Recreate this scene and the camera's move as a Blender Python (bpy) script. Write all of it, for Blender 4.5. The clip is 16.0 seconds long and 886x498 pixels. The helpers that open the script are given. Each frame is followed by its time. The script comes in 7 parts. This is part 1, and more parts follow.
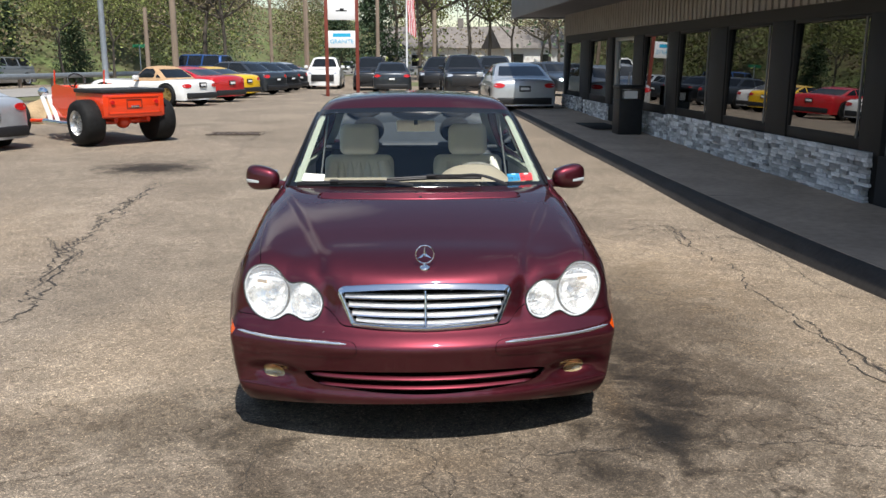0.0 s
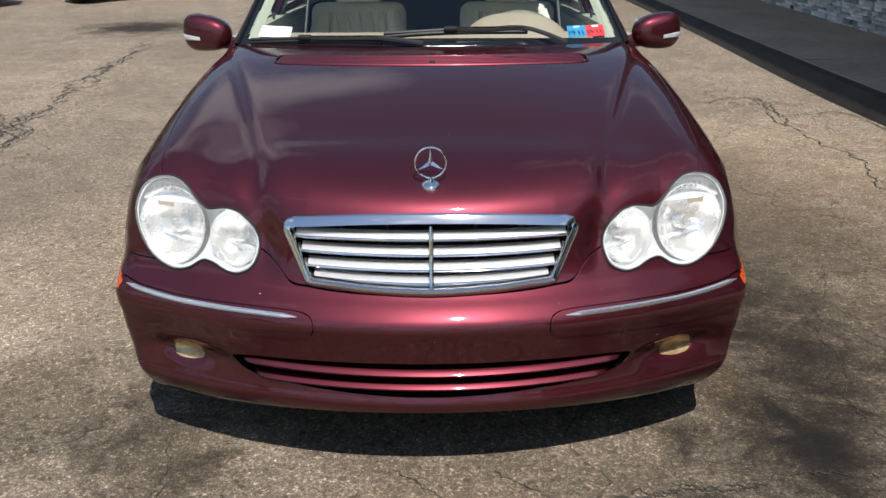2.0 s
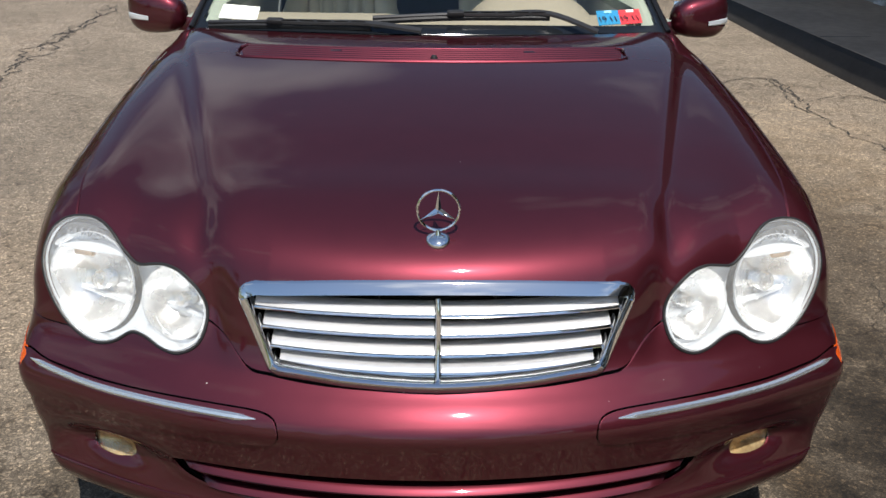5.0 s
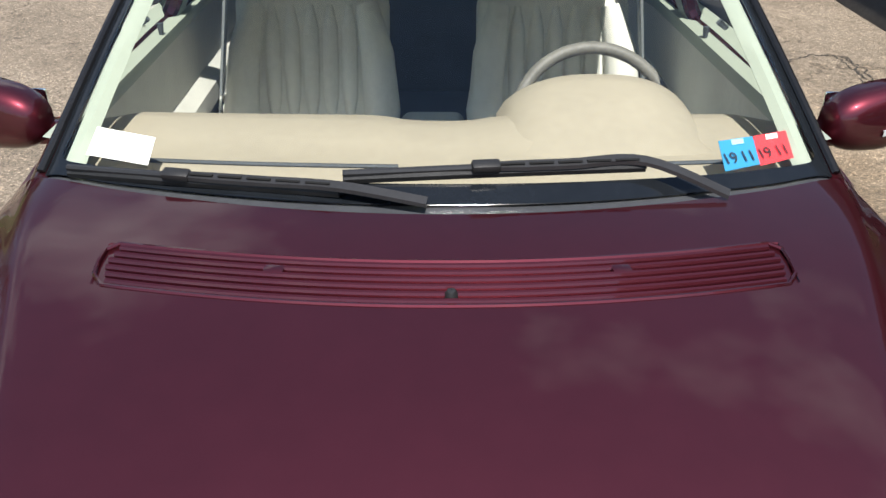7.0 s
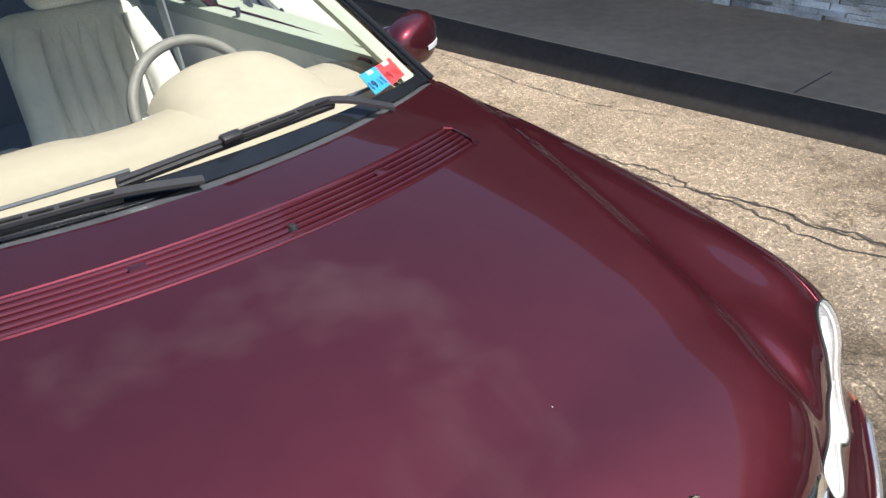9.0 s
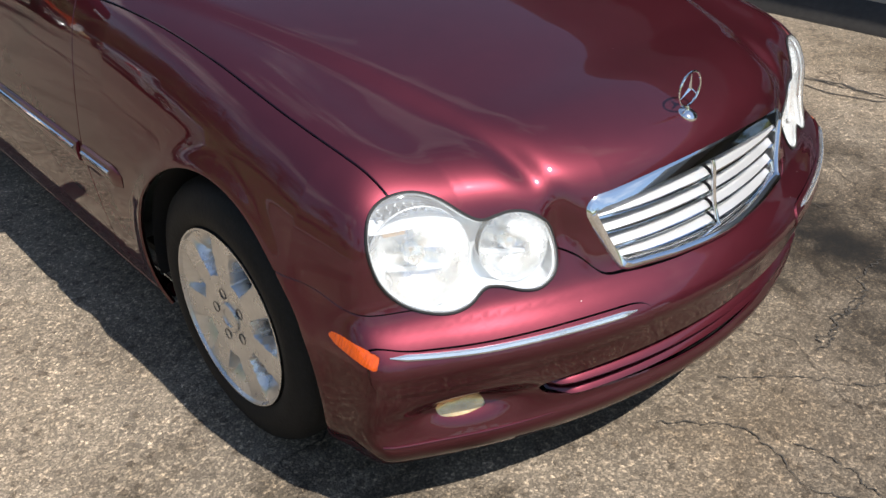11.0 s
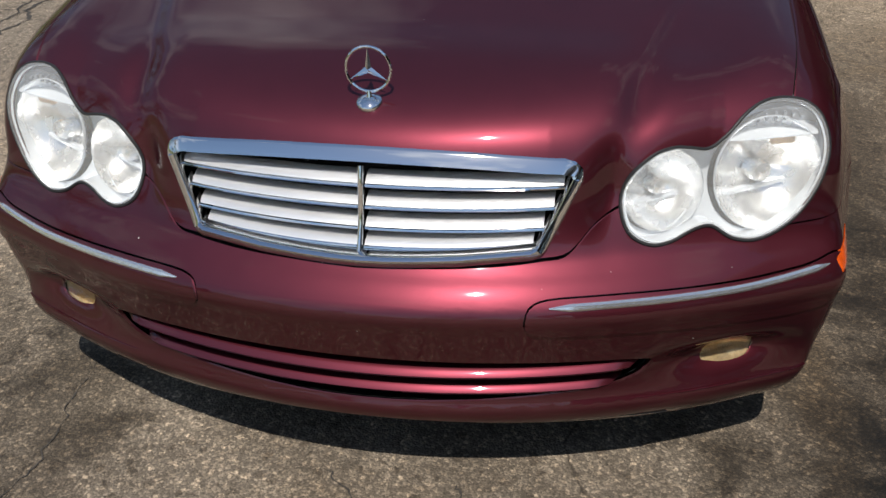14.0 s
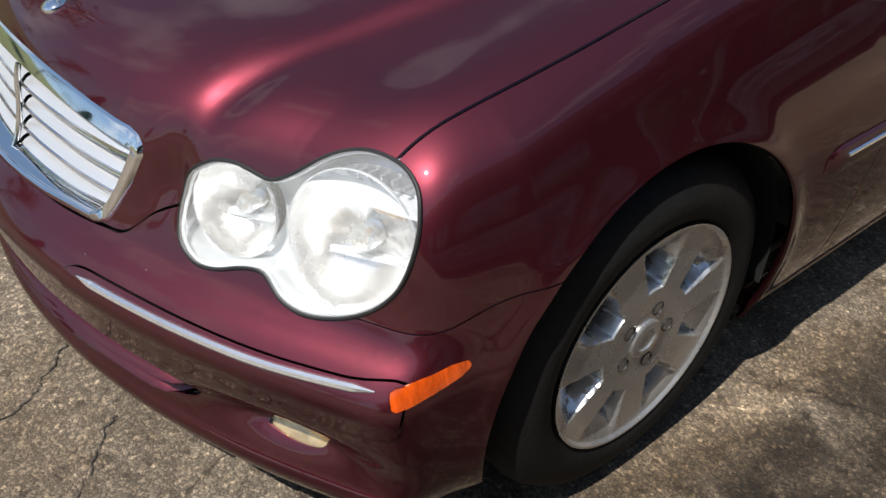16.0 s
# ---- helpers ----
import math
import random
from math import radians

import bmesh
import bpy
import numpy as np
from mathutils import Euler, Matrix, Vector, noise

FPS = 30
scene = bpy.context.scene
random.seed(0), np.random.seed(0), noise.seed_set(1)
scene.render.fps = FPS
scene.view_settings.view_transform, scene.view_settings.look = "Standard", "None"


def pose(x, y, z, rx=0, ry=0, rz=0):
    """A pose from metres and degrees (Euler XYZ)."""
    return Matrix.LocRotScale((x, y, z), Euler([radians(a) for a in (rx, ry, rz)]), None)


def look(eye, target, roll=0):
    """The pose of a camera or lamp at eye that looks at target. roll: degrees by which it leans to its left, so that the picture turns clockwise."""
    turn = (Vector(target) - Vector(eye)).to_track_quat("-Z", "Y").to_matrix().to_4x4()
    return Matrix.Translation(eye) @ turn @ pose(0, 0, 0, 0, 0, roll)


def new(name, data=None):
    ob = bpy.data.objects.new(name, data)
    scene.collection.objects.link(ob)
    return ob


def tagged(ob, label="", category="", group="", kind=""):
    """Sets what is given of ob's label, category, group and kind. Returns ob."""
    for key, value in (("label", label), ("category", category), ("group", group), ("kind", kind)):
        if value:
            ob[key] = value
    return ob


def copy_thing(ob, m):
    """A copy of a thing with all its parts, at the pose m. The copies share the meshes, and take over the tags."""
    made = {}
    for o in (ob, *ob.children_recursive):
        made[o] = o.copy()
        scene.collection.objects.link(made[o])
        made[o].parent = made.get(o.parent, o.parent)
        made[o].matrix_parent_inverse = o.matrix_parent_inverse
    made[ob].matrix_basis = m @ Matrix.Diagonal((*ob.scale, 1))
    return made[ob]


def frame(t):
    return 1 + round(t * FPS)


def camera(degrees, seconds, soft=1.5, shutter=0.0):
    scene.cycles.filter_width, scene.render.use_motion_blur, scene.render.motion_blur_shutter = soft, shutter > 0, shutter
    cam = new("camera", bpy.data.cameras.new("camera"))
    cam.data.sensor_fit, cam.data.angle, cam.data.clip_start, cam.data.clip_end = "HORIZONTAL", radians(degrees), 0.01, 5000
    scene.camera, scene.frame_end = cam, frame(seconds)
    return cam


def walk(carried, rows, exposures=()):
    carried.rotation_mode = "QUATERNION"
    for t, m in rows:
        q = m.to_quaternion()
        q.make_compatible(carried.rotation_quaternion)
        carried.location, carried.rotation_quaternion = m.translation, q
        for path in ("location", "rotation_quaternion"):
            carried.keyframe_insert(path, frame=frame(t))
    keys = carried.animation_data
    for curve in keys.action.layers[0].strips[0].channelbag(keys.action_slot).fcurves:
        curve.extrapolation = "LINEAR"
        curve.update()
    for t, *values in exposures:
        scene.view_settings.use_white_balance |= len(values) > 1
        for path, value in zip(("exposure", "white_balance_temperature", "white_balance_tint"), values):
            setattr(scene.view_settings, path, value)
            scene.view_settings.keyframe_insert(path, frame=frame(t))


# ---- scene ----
cam = camera(53.8, 16.0)
# the lot under the sedan falls gently away; camera and sedan share this lean
LEAN = pose(0, 0, 0, -1.15, 0, 0)
ROWS = [
    (0.0, -0.106, -3.222, 1.504, 78.93, -0.05, -2.93),
    (0.5, -0.059, -3.106, 1.484, 78.17, 0.09, -3.21),
    (1.0, 0.019, -2.751, 1.444, 76.29, -0.42, -2.29),
    (1.5, 0.009, -2.248, 1.377, 72.88, -0.45, -1.09),
    (2.0, 0.016, -1.734, 1.305, 70.21, 0.25, -0.45),
    (2.5, 0.012, -1.368, 1.074, 70.91, 0.39, -0.49),
    (3.0, -0.023, -1.247, 0.828, 76.04, -0.12, -1.14),
    (5.5, -0.033, -1.067, 1.440, 66.82, -0.80, -1.26),
    (6.0, 0.012, -0.778, 1.512, 66.90, -0.84, 0.50),
    (6.5, -0.019, -0.375, 1.537, 64.91, -0.62, 1.25),
    (7.0, -0.041, 0.049, 1.549, 61.73, -0.68, -1.34),
    (7.5, -0.040, 0.298, 1.547, 60.16, 0.76, -14.61),
    (8.0, -0.162, 0.296, 1.573, 59.42, 1.28, -36.79),
    (8.2, -0.259, 0.233, 1.595, 60.01, 1.72, -43.84),
    (10.3, -1.411, -0.414, 1.572, 63.27, 2.15, -44.29),
    (10.5, -1.476, -0.481, 1.543, 62.31, 1.45, -43.83),
    (11.0, -1.551, -0.626, 1.444, 58.95, -0.06, -42.35),
    (11.5, -1.369, -0.822, 1.330, 58.10, -2.69, -37.32),
    (12.0, -1.085, -0.931, 1.275, 58.74, -4.04, -30.73),
    (12.5, -0.747, -0.989, 1.244, 58.81, -3.01, -22.05),
    (13.0, -0.378, -1.108, 1.241, 59.19, -1.21, -11.52),
    (13.5, -0.017, -1.098, 1.234, 59.73, -0.53, -1.39),
    (14.0, 0.357, -1.024, 1.243, 60.07, 0.59, 9.75),
    (14.5, 0.781, -0.952, 1.258, 59.19, 0.60, 18.34),
    (15.0, 1.065, -0.671, 1.211, 57.49, 0.16, 24.43),
    (15.5, 1.286, -0.386, 1.210, 55.63, -0.02, 35.22),
    (16.0, 1.420, -0.098, 1.259, 53.86, -1.88, 50.18),
]
walk(cam, [(t, LEAN @ pose(x, y, z, rx, ry, rz)) for t, x, y, z, rx, ry, rz in ROWS],
     [(0.0, 0.38), (1.0, 0.32), (2.0, 0.20), (3.0, 0.25), (5.5, 0.10), (6.0, 0.05), (6.5, 0.32), (7.0, 0.60), (7.5, 0.84), (8.0, 1.0), (8.2, 1.0), (10.3, 0.70), (11.0, 0.50), (12.0, 0.20), (13.5, -0.02), (14.5, -0.05), (15.0, -0.05), (15.5, -0.06), (16.0, 0.2)])

# ---- daylight: clear spring noon, sun high behind the camera ----
SUN = Vector((0.10, -0.57, 1.0)).normalized()
sun = new("sun", bpy.data.lights.new("sun", "SUN"))
sun.data.energy, sun.data.angle, sun.data.color = 5.0, radians(0.6), (1.0, 0.955, 0.89)
sun.matrix_world = look(SUN * 60, (0, 0, 0))
world = bpy.data.worlds.new("sky")
scene.world = world
world.use_nodes = True
wn, wl = world.node_tree.nodes, world.node_tree.links
sky = wn.new("ShaderNodeTexSky")
sky.sky_type, sky.sun_disc = "NISHITA", False
sky.sun_elevation = math.asin(SUN.z)
sky.sun_rotation = math.atan2(SUN.x, SUN.y)
sky.air_density, sky.dust_density = 1.15, 0.3
# scattered fair-weather cloud
tc = wn.new("ShaderNodeTexCoord")
mp = wn.new("ShaderNodeMapping")
mp.inputs["Location"].default_value, mp.inputs["Scale"].default_value = (17.16, 6.68, -2.49), (1.0, 1.0, 1.6)
cl = wn.new("ShaderNodeTexNoise")
cl.inputs["Scale"].default_value, cl.inputs["Detail"].default_value, cl.inputs["Roughness"].default_value = 2.3, 6.0, 0.52
cr = wn.new("ShaderNodeValToRGB")
cr.color_ramp.elements[0].position, cr.color_ramp.elements[1].position = 0.56, 0.74
mx = wn.new("ShaderNodeMix")
mx.data_type = "RGBA"
mx.inputs["B"].default_value = (8.0, 8.3, 8.9, 1)
bgn = wn["Background"]
wl.new(tc.outputs["Generated"], mp.inputs["Vector"])
wl.new(mp.outputs["Vector"], cl.inputs["Vector"])
wl.new(cl.outputs["Fac"], cr.inputs["Fac"])
wl.new(cr.outputs["Color"], mx.inputs["Factor"])
wl.new(sky.outputs["Color"], mx.inputs["A"])
wl.new(mx.outputs["Result"], bgn.inputs["Color"])
bgn.inputs["Strength"].default_value = 0.098

# ---- materials ----
def mat(name, color, rough=0.6, metal=0.0, coat=0.0, vary=0.0, scale=8.0, bump=0.0, bump_scale=60.0, spec=0.5, second=None, trans=0.0, ior=1.45, rough_vary=0.0, random_tint=0.0, alpha=1.0, emit=0.0, stretch=(1, 1, 1), island=False):
    """A principled surface: two noises vary the colour (broad and fine), one the gloss, one the relief."""
    m = bpy.data.materials.new(name)
    m.use_nodes = True
    n, l = m.node_tree.nodes, m.node_tree.links
    b = n["Principled BSDF"]
    b.inputs["Base Color"].default_value = (*color, 1)
    b.inputs["Roughness"].default_value, b.inputs["Metallic"].default_value = rough, metal
    b.inputs["Coat Weight"].default_value, b.inputs["Coat Roughness"].default_value = coat, 0.03
    b.inputs["Specular IOR Level"].default_value, b.inputs["IOR"].default_value = spec, ior
    b.inputs["Transmission Weight"].default_value, b.inputs["Alpha"].default_value = trans, alpha
    if emit:
        b.inputs["Emission Color"].default_value, b.inputs["Emission Strength"].default_value = (*color, 1), emit
    t = n.new("ShaderNodeTexCoord")
    mp = n.new("ShaderNodeMapping")
    mp.inputs["Scale"].default_value = stretch
    l.new(t.outputs["Object"], mp.inputs["Vector"])
    def tex(s, detail=4.0):
        q = n.new("ShaderNodeTexNoise")
        q.inputs["Scale"].default_value, q.inputs["Detail"].default_value = s, detail
        l.new(mp.outputs["Vector"], q.inputs["Vector"])
        return q.outputs["Fac"]
    col = None
    if vary or second:
        dark = second or tuple(c * (1 - vary) for c in color)
        mix = n.new("ShaderNodeMix")
        mix.data_type = "RGBA"
        mix.inputs["A"].default_value, mix.inputs["B"].default_value = (*dark, 1), (*tuple(min(1, c * (1 + vary * 0.5)) for c in color), 1)
        ramp = n.new("ShaderNodeMapRange")
        ramp.inputs["From Min"].default_value, ramp.inputs["From Max"].default_value = 0.36, 0.64
        add = n.new("ShaderNodeMath")
        add.operation = "MULTIPLY_ADD"
        add.inputs[1].default_value = 0.45
        sc = n.new("ShaderNodeMath")
        sc.operation = "MULTIPLY"
        sc.inputs[1].default_value = 0.55
        l.new(tex(scale * 9, 6.0), add.inputs[0])
        l.new(tex(scale), sc.inputs[0])
        l.new(sc.outputs[0], add.inputs[2])
        l.new(add.outputs[0], ramp.inputs["Value"])
        l.new(ramp.outputs["Result"], mix.inputs["Factor"])
        col = mix.outputs["Result"]
    if random_tint:
        hs = n.new("ShaderNodeHueSaturation")
        mr = n.new("ShaderNodeMapRange")
        mr.inputs["To Min"].default_value, mr.inputs["To Max"].default_value = 1 - random_tint, 1 + random_tint
        if island:
            l.new(n.new("ShaderNodeNewGeometry").outputs["Random Per Island"], mr.inputs["Value"])
        else:
            l.new(n.new("ShaderNodeObjectInfo").outputs["Random"], mr.inputs["Value"])
        l.new(mr.outputs["Result"], hs.inputs["Value"])
        hs.inputs["Color"].default_value = (*color, 1)
        if col:
            l.new(col, hs.inputs["Color"])
        col = hs.outputs["Color"]
    if col:
        l.new(col, b.inputs["Base Color"])
    if rough_vary:
        mr = n.new("ShaderNodeMapRange")
        mr.inputs["To Min"].default_value, mr.inputs["To Max"].default_value = max(0.02, rough - rough_vary), min(1, rough + rough_vary)
        l.new(tex(scale * 2.3), mr.inputs["Value"])
        l.new(mr.outputs["Result"], b.inputs["Roughness"])
    if bump:
        bp = n.new("ShaderNodeBump")
        bp.inputs["Strength"].default_value, bp.inputs["Distance"].default_value = min(1.0, bump), 0.01
        l.new(tex(bump_scale, 5.0), bp.inputs["Height"])
        l.new(bp.outputs["Normal"], b.inputs["Normal"])
    return m


def glass(name, tint, rough=0.0, ior=1.5, haze=0.0):
    """Thin pane: clear film that mirrors at grazing angles."""
    m = bpy.data.materials.new(name)
    m.use_nodes = True
    n, l = m.node_tree.nodes, m.node_tree.links
    n.remove(n["Principled BSDF"])
    tr, gl, mx = n.new("ShaderNodeBsdfTransparent"), n.new("ShaderNodeBsdfGlossy"), n.new("ShaderNodeMixShader")
    fr = n.new("ShaderNodeFresnel")
    fr.inputs["IOR"].default_value = ior
    tr.inputs["Color"].default_value = (*tint, 1)
    gl.inputs["Roughness"].default_value = rough
    gl.inputs["Color"].default_value = (1, 1, 1, 1)
    l.new(fr.outputs[0], mx.inputs[0])
    l.new(tr.outputs[0], mx.inputs[1])
    l.new(gl.outputs[0], mx.inputs[2])
    out = mx.outputs[0]
    if haze:
        # weathered plastic: a thin milky film over the clear pane, also painting in sun glare
        df, hz = n.new("ShaderNodeBsdfDiffuse"), n.new("ShaderNodeMixShader")
        df.inputs["Color"].default_value = (0.9, 0.9, 0.88, 1)
        hz.inputs[0].default_value = haze
        l.new(out, hz.inputs[1])
        l.new(df.outputs[0], hz.inputs[2])
        out = hz.outputs[0]
    l.new(out, n["Material Output"].inputs["Surface"])
    return m


PAINT = mat("maroon metallic paint", (0.106, 0.0190, 0.0285), 0.33, 0.90, 1.0, vary=0.08, scale=2.0)


def flakes(m, broad, share):
    """Metallic flake under clear coat: a tight sheen and a broad one side by side."""
    n, l = m.node_tree.nodes, m.node_tree.links
    tight = n["Principled BSDF"]
    tight.inputs["Coat IOR"].default_value = 1.52
    tight.inputs["Specular Tint"].default_value = (0.22, 0.07, 0.09, 1)   # flakes stay dark at grazing angles
    wide = n.new("ShaderNodeBsdfPrincipled")
    for key in ("Metallic", "Coat Weight", "Coat Roughness", "Coat IOR", "Specular Tint"):
        wide.inputs[key].default_value = tight.inputs[key].default_value
    wide.inputs["Roughness"].default_value = broad
    l.new(tight.inputs["Base Color"].links[0].from_socket, wide.inputs["Base Color"])
    mx = n.new("ShaderNodeMixShader")
    mx.inputs[0].default_value = share
    l.new(tight.outputs[0], mx.inputs[1])
    l.new(wide.outputs[0], mx.inputs[2])
    l.new(mx.outputs[0], n["Material Output"].inputs["Surface"])


flakes(PAINT, 0.54, 0.60)
CHROME = mat("chrome", (0.86, 0.87, 0.88), 0.05, 1.0, rough_vary=0.02, scale=5)
STRIP = mat("bright trim strip", (0.92, 0.92, 0.93), 0.22, 0.90, rough_vary=0.05, scale=9)
SATIN = mat("brushed chrome slat", (0.80, 0.80, 0.80), 0.30, 0.68, rough_vary=0.05, scale=6)
ALLOY = mat("silver alloy", (0.60, 0.60, 0.595), 0.28, 0.78, 0.5, vary=0.12, scale=9, rough_vary=0.06)
BLACK = mat("black plastic", (0.018, 0.018, 0.019), 0.5, vary=0.3, scale=20, bump=0.1, bump_scale=300)
GLOSS_BLACK = mat("gloss black", (0.012, 0.012, 0.013), 0.18, vary=0.2, scale=10)
WIPER_GREY = mat("dark anodised wiper", (0.035, 0.035, 0.037), 0.34, 0.2, vary=0.15, scale=14)
# near-black that paints in the shade of openings, arches and undersides
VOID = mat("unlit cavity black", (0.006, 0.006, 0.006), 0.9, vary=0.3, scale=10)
RUBBER = mat("tyre rubber", (0.012, 0.012, 0.012), 0.7, spec=0.25, vary=0.35, scale=14, bump=0.15, bump_scale=120)
AMBER = mat("amber lens", (0.64, 0.082, 0.005), 0.2, 0.0, 0.8, vary=0.35, scale=20, bump=0.25, bump_scale=40, stretch=(1, 5, 0.2))
LENS = glass("clear headlamp lens", (0.97, 0.97, 0.97), 0.02, 1.5, 0.17)
FOG_LENS = glass("clear fog lens", (0.98, 0.94, 0.84), 0.02, 1.5)
REFLECTOR = mat("headlamp reflector", (0.95, 0.95, 0.94), 0.26, 0.88, rough_vary=0.08, scale=22, bump=0.10, bump_scale=22)
HOUSING = mat("pale lamp housing", (0.78, 0.82, 0.86), 0.22, 0.45, vary=0.10, scale=16)
VISOR = mat("grey lamp visor", (0.30, 0.32, 0.34), 0.25, 0.6, vary=0.2, scale=30)
FOG_GOLD = mat("yellowed fog reflector", (0.86, 0.66, 0.40), 0.18, 0.65, 0.6, vary=0.40, scale=50, bump=0.3, bump_scale=20)
SCREEN = glass("tinted screen glass", (0.95, 0.98, 0.96), 0.0, 1.52)
SIDE_GLASS = glass("tinted side glass", (0.78, 0.86, 0.80))
COWL = mat("grey-blue cowl plastic", (0.060, 0.064, 0.072), 0.38, vary=0.2, scale=8, bump=0.1, bump_scale=200)
FRIT = mat("black ceramic border", (0.010, 0.012, 0.015), 0.12, vary=0.2, scale=10)
CREAM = mat("cream soft trim", (0.35, 0.312, 0.24), 0.62, vary=0.07, scale=6, bump=0.25, bump_scale=420)
PALE_TRIM = mat("pale pillar trim", (0.34, 0.385, 0.32), 0.6, vary=0.05, scale=8)
LEATHER = mat("grey-beige leather", (0.70, 0.70, 0.64), 0.52, vary=0.12, scale=7, bump=0.25, bump_scale=240)
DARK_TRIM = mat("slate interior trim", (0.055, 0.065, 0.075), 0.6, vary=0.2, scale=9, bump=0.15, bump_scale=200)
def spl(pts):
    """A smooth function through (x, y) knots, flat-ended linear outside."""
    px, py = np.array(pts, float).T
    d = np.diff(py) / np.diff(px)
    m = np.r_[d[0], (d[1:] + d[:-1]) / 2, d[-1]]
    flip = d[1:] * d[:-1] <= 0
    m[1:-1][flip] = 0
    def f(x):
        x = np.asarray(x, float)
        i = np.clip(np.searchsorted(px, x) - 1, 0, len(px) - 2)
        h = px[i + 1] - px[i]
        t = np.clip((x - px[i]) / h, 0, 1)
        y = (2*t**3 - 3*t**2 + 1)*py[i] + (t**3 - 2*t**2 + t)*h*m[i] + (3*t**2 - 2*t**3)*py[i + 1] + (t**3 - t**2)*h*m[i + 1]
        return y + np.where(x < px[0], (x - px[0]) * m[0], 0) + np.where(x > px[-1], (x - px[-1]) * m[-1], 0)
    return f


def smax(a, b, k):
    return 0.5 * (a + b + np.sqrt((a - b) ** 2 + k * k))


# profiles of the sedan: nose set-back by height, bonnet line, side bulge
nose = spl([(0.14, 0.085), (0.18, 0.046), (0.205, 0.030), (0.225, 0.026), (0.245, 0.033), (0.265, 0.036), (0.33, 0.022), (0.40, 0.007), (0.432, 0.000), (0.448, 0.005), (0.462, 0.016), (0.478, 0.032), (0.495, 0.052), (0.510, 0.067), (0.525, 0.077), (0.55, 0.088), (0.58, 0.096), (0.66, 0.112), (0.72, 0.150), (0.78, 0.230), (1.0, 0.62)])
bonnet = spl([(0.10, 0.640), (0.20, 0.700), (0.30, 0.746), (0.42, 0.786), (0.55, 0.812), (0.70, 0.849), (0.90, 0.892), (1.09, 0.925), (1.25, 0.947), (1.5, 0.968), (2.2, 0.985), (3.5, 0.990), (3.9, 0.975), (4.4, 0.955), (4.7, 0.90)])
flank = spl([(0.10, 0.780), (0.17, 0.818), (0.24, 0.842), (0.32, 0.856), (0.40, 0.863), (0.50, 0.866), (0.58, 0.862), (0.66, 0.852), (0.74, 0.836), (0.84, 0.811), (0.92, 0.786), (1.05, 0.735)])
plan = spl([(0.0, 0.100), (0.25, 0.048), (0.48, 0.020), (0.70, 0.006), (0.90, 0.000), (2.2, 0.0), (3.4, 0.0), (4.0, 0.02), (4.4, 0.06), (4.7, 0.14)])
HUB_Y, HUB_Z, REAR_Y = 0.855, 0.318, 3.57


def lower_body(x, y, z):
    """Negative inside the body below the windows."""
    a = np.abs(x)
    ridge = 0.408 + 0.290 * (y - 0.336)
    top = z - (bonnet(y) - 0.030 * a * a - 0.017 / (1 + np.exp(-np.clip((a - ridge) / 0.009, -60, 60))) + (0.005 + 0.014 * np.exp(-((y - 0.45) / 0.22) ** 2)) * np.exp(-((a - 0.68) / 0.07) ** 2))
    top = top + 0.017 * np.exp(-((a - 0.440) / 0.038) ** 2 - ((y - 0.33) / 0.13) ** 2)
    for hub in (HUB_Y, REAR_Y):
        r = np.sqrt((y - hub) ** 2 + (z - HUB_Z) ** 2)
        lip = 0.010 * np.exp(-((r - 0.345) / 0.035) ** 2)
        a = a - lip * (a > 0.6)
    lean = np.clip((z - 0.44) / 0.11, 0, 1)
    side = a - (flank(z) - plan(y) - 0.034 * lean * lean * (3 - 2 * lean) * np.clip((0.58 - y) / 0.22, 0, 1) - 0.014 * np.clip((1.35 - y) / 0.5, 0, 1) * np.clip((z - 0.59) / 0.20, 0, 1))
    a = np.abs(x)
    front = 0.112 + 0.37 * a ** 2 - 0.7 * np.clip(a - 0.68, 0, 1) ** 2 + nose(z) + (0.06 * np.clip(a - 0.30, 0, 0.26) - 0.13 * np.clip(a - 0.58, 0, 1)) * np.clip((z - 0.5) / 0.1, 0, 1) + 0.018 * np.exp(-((a - 0.405) / 0.030) ** 2 - ((z - 0.62) / 0.06) ** 2) + 0.042 * np.exp(-((a - 0.625) / 0.095) ** 2 - ((z - 0.302) / 0.030) ** 2) - y
    rear = y - (4.62 - 0.10 * a * a - 0.25 * np.clip(z - 0.55, 0, 1) ** 2 * 2)
    f = smax(top, side, 0.075)
    f = smax(f, front * 0.93, 0.031)
    return smax(f, rear, 0.06)


roofline = spl([(1.2, 1.02), (1.6, 1.20), (1.95, 1.335), (2.15, 1.385), (2.5, 1.422), (2.8, 1.424), (3.1, 1.405), (3.4, 1.35), (3.8, 1.16), (4.1, 0.98)])


def upper_body(x, y, z):
    """Negative inside the glasshouse."""
    a = np.abs(x)
    top = z - (1.432 - 0.09 * (y - 2.6) ** 2 - 0.11 * a * a)
    side = (a - (0.765 - 0.447 * (z - 0.93) - 0.03 * (y - 2.4) ** 2)) * 0.9
    # the screen rakes back 58 degrees and bows forward in the middle
    screen = (1.965 - 1.72 * (1.325 - z) + 0.33 * a * a - 0.05 * np.sin(np.clip((z - 0.95) / 0.38, 0, 1) * np.pi) * 0.5 - y) * 0.5
    back = (y - (3.30 + 1.55 * (1.34 - z) - 0.22 * a * a)) * 0.54
    f = smax(top, side, 0.055)
    return smax(smax(f, screen, 0.03), back, 0.04)


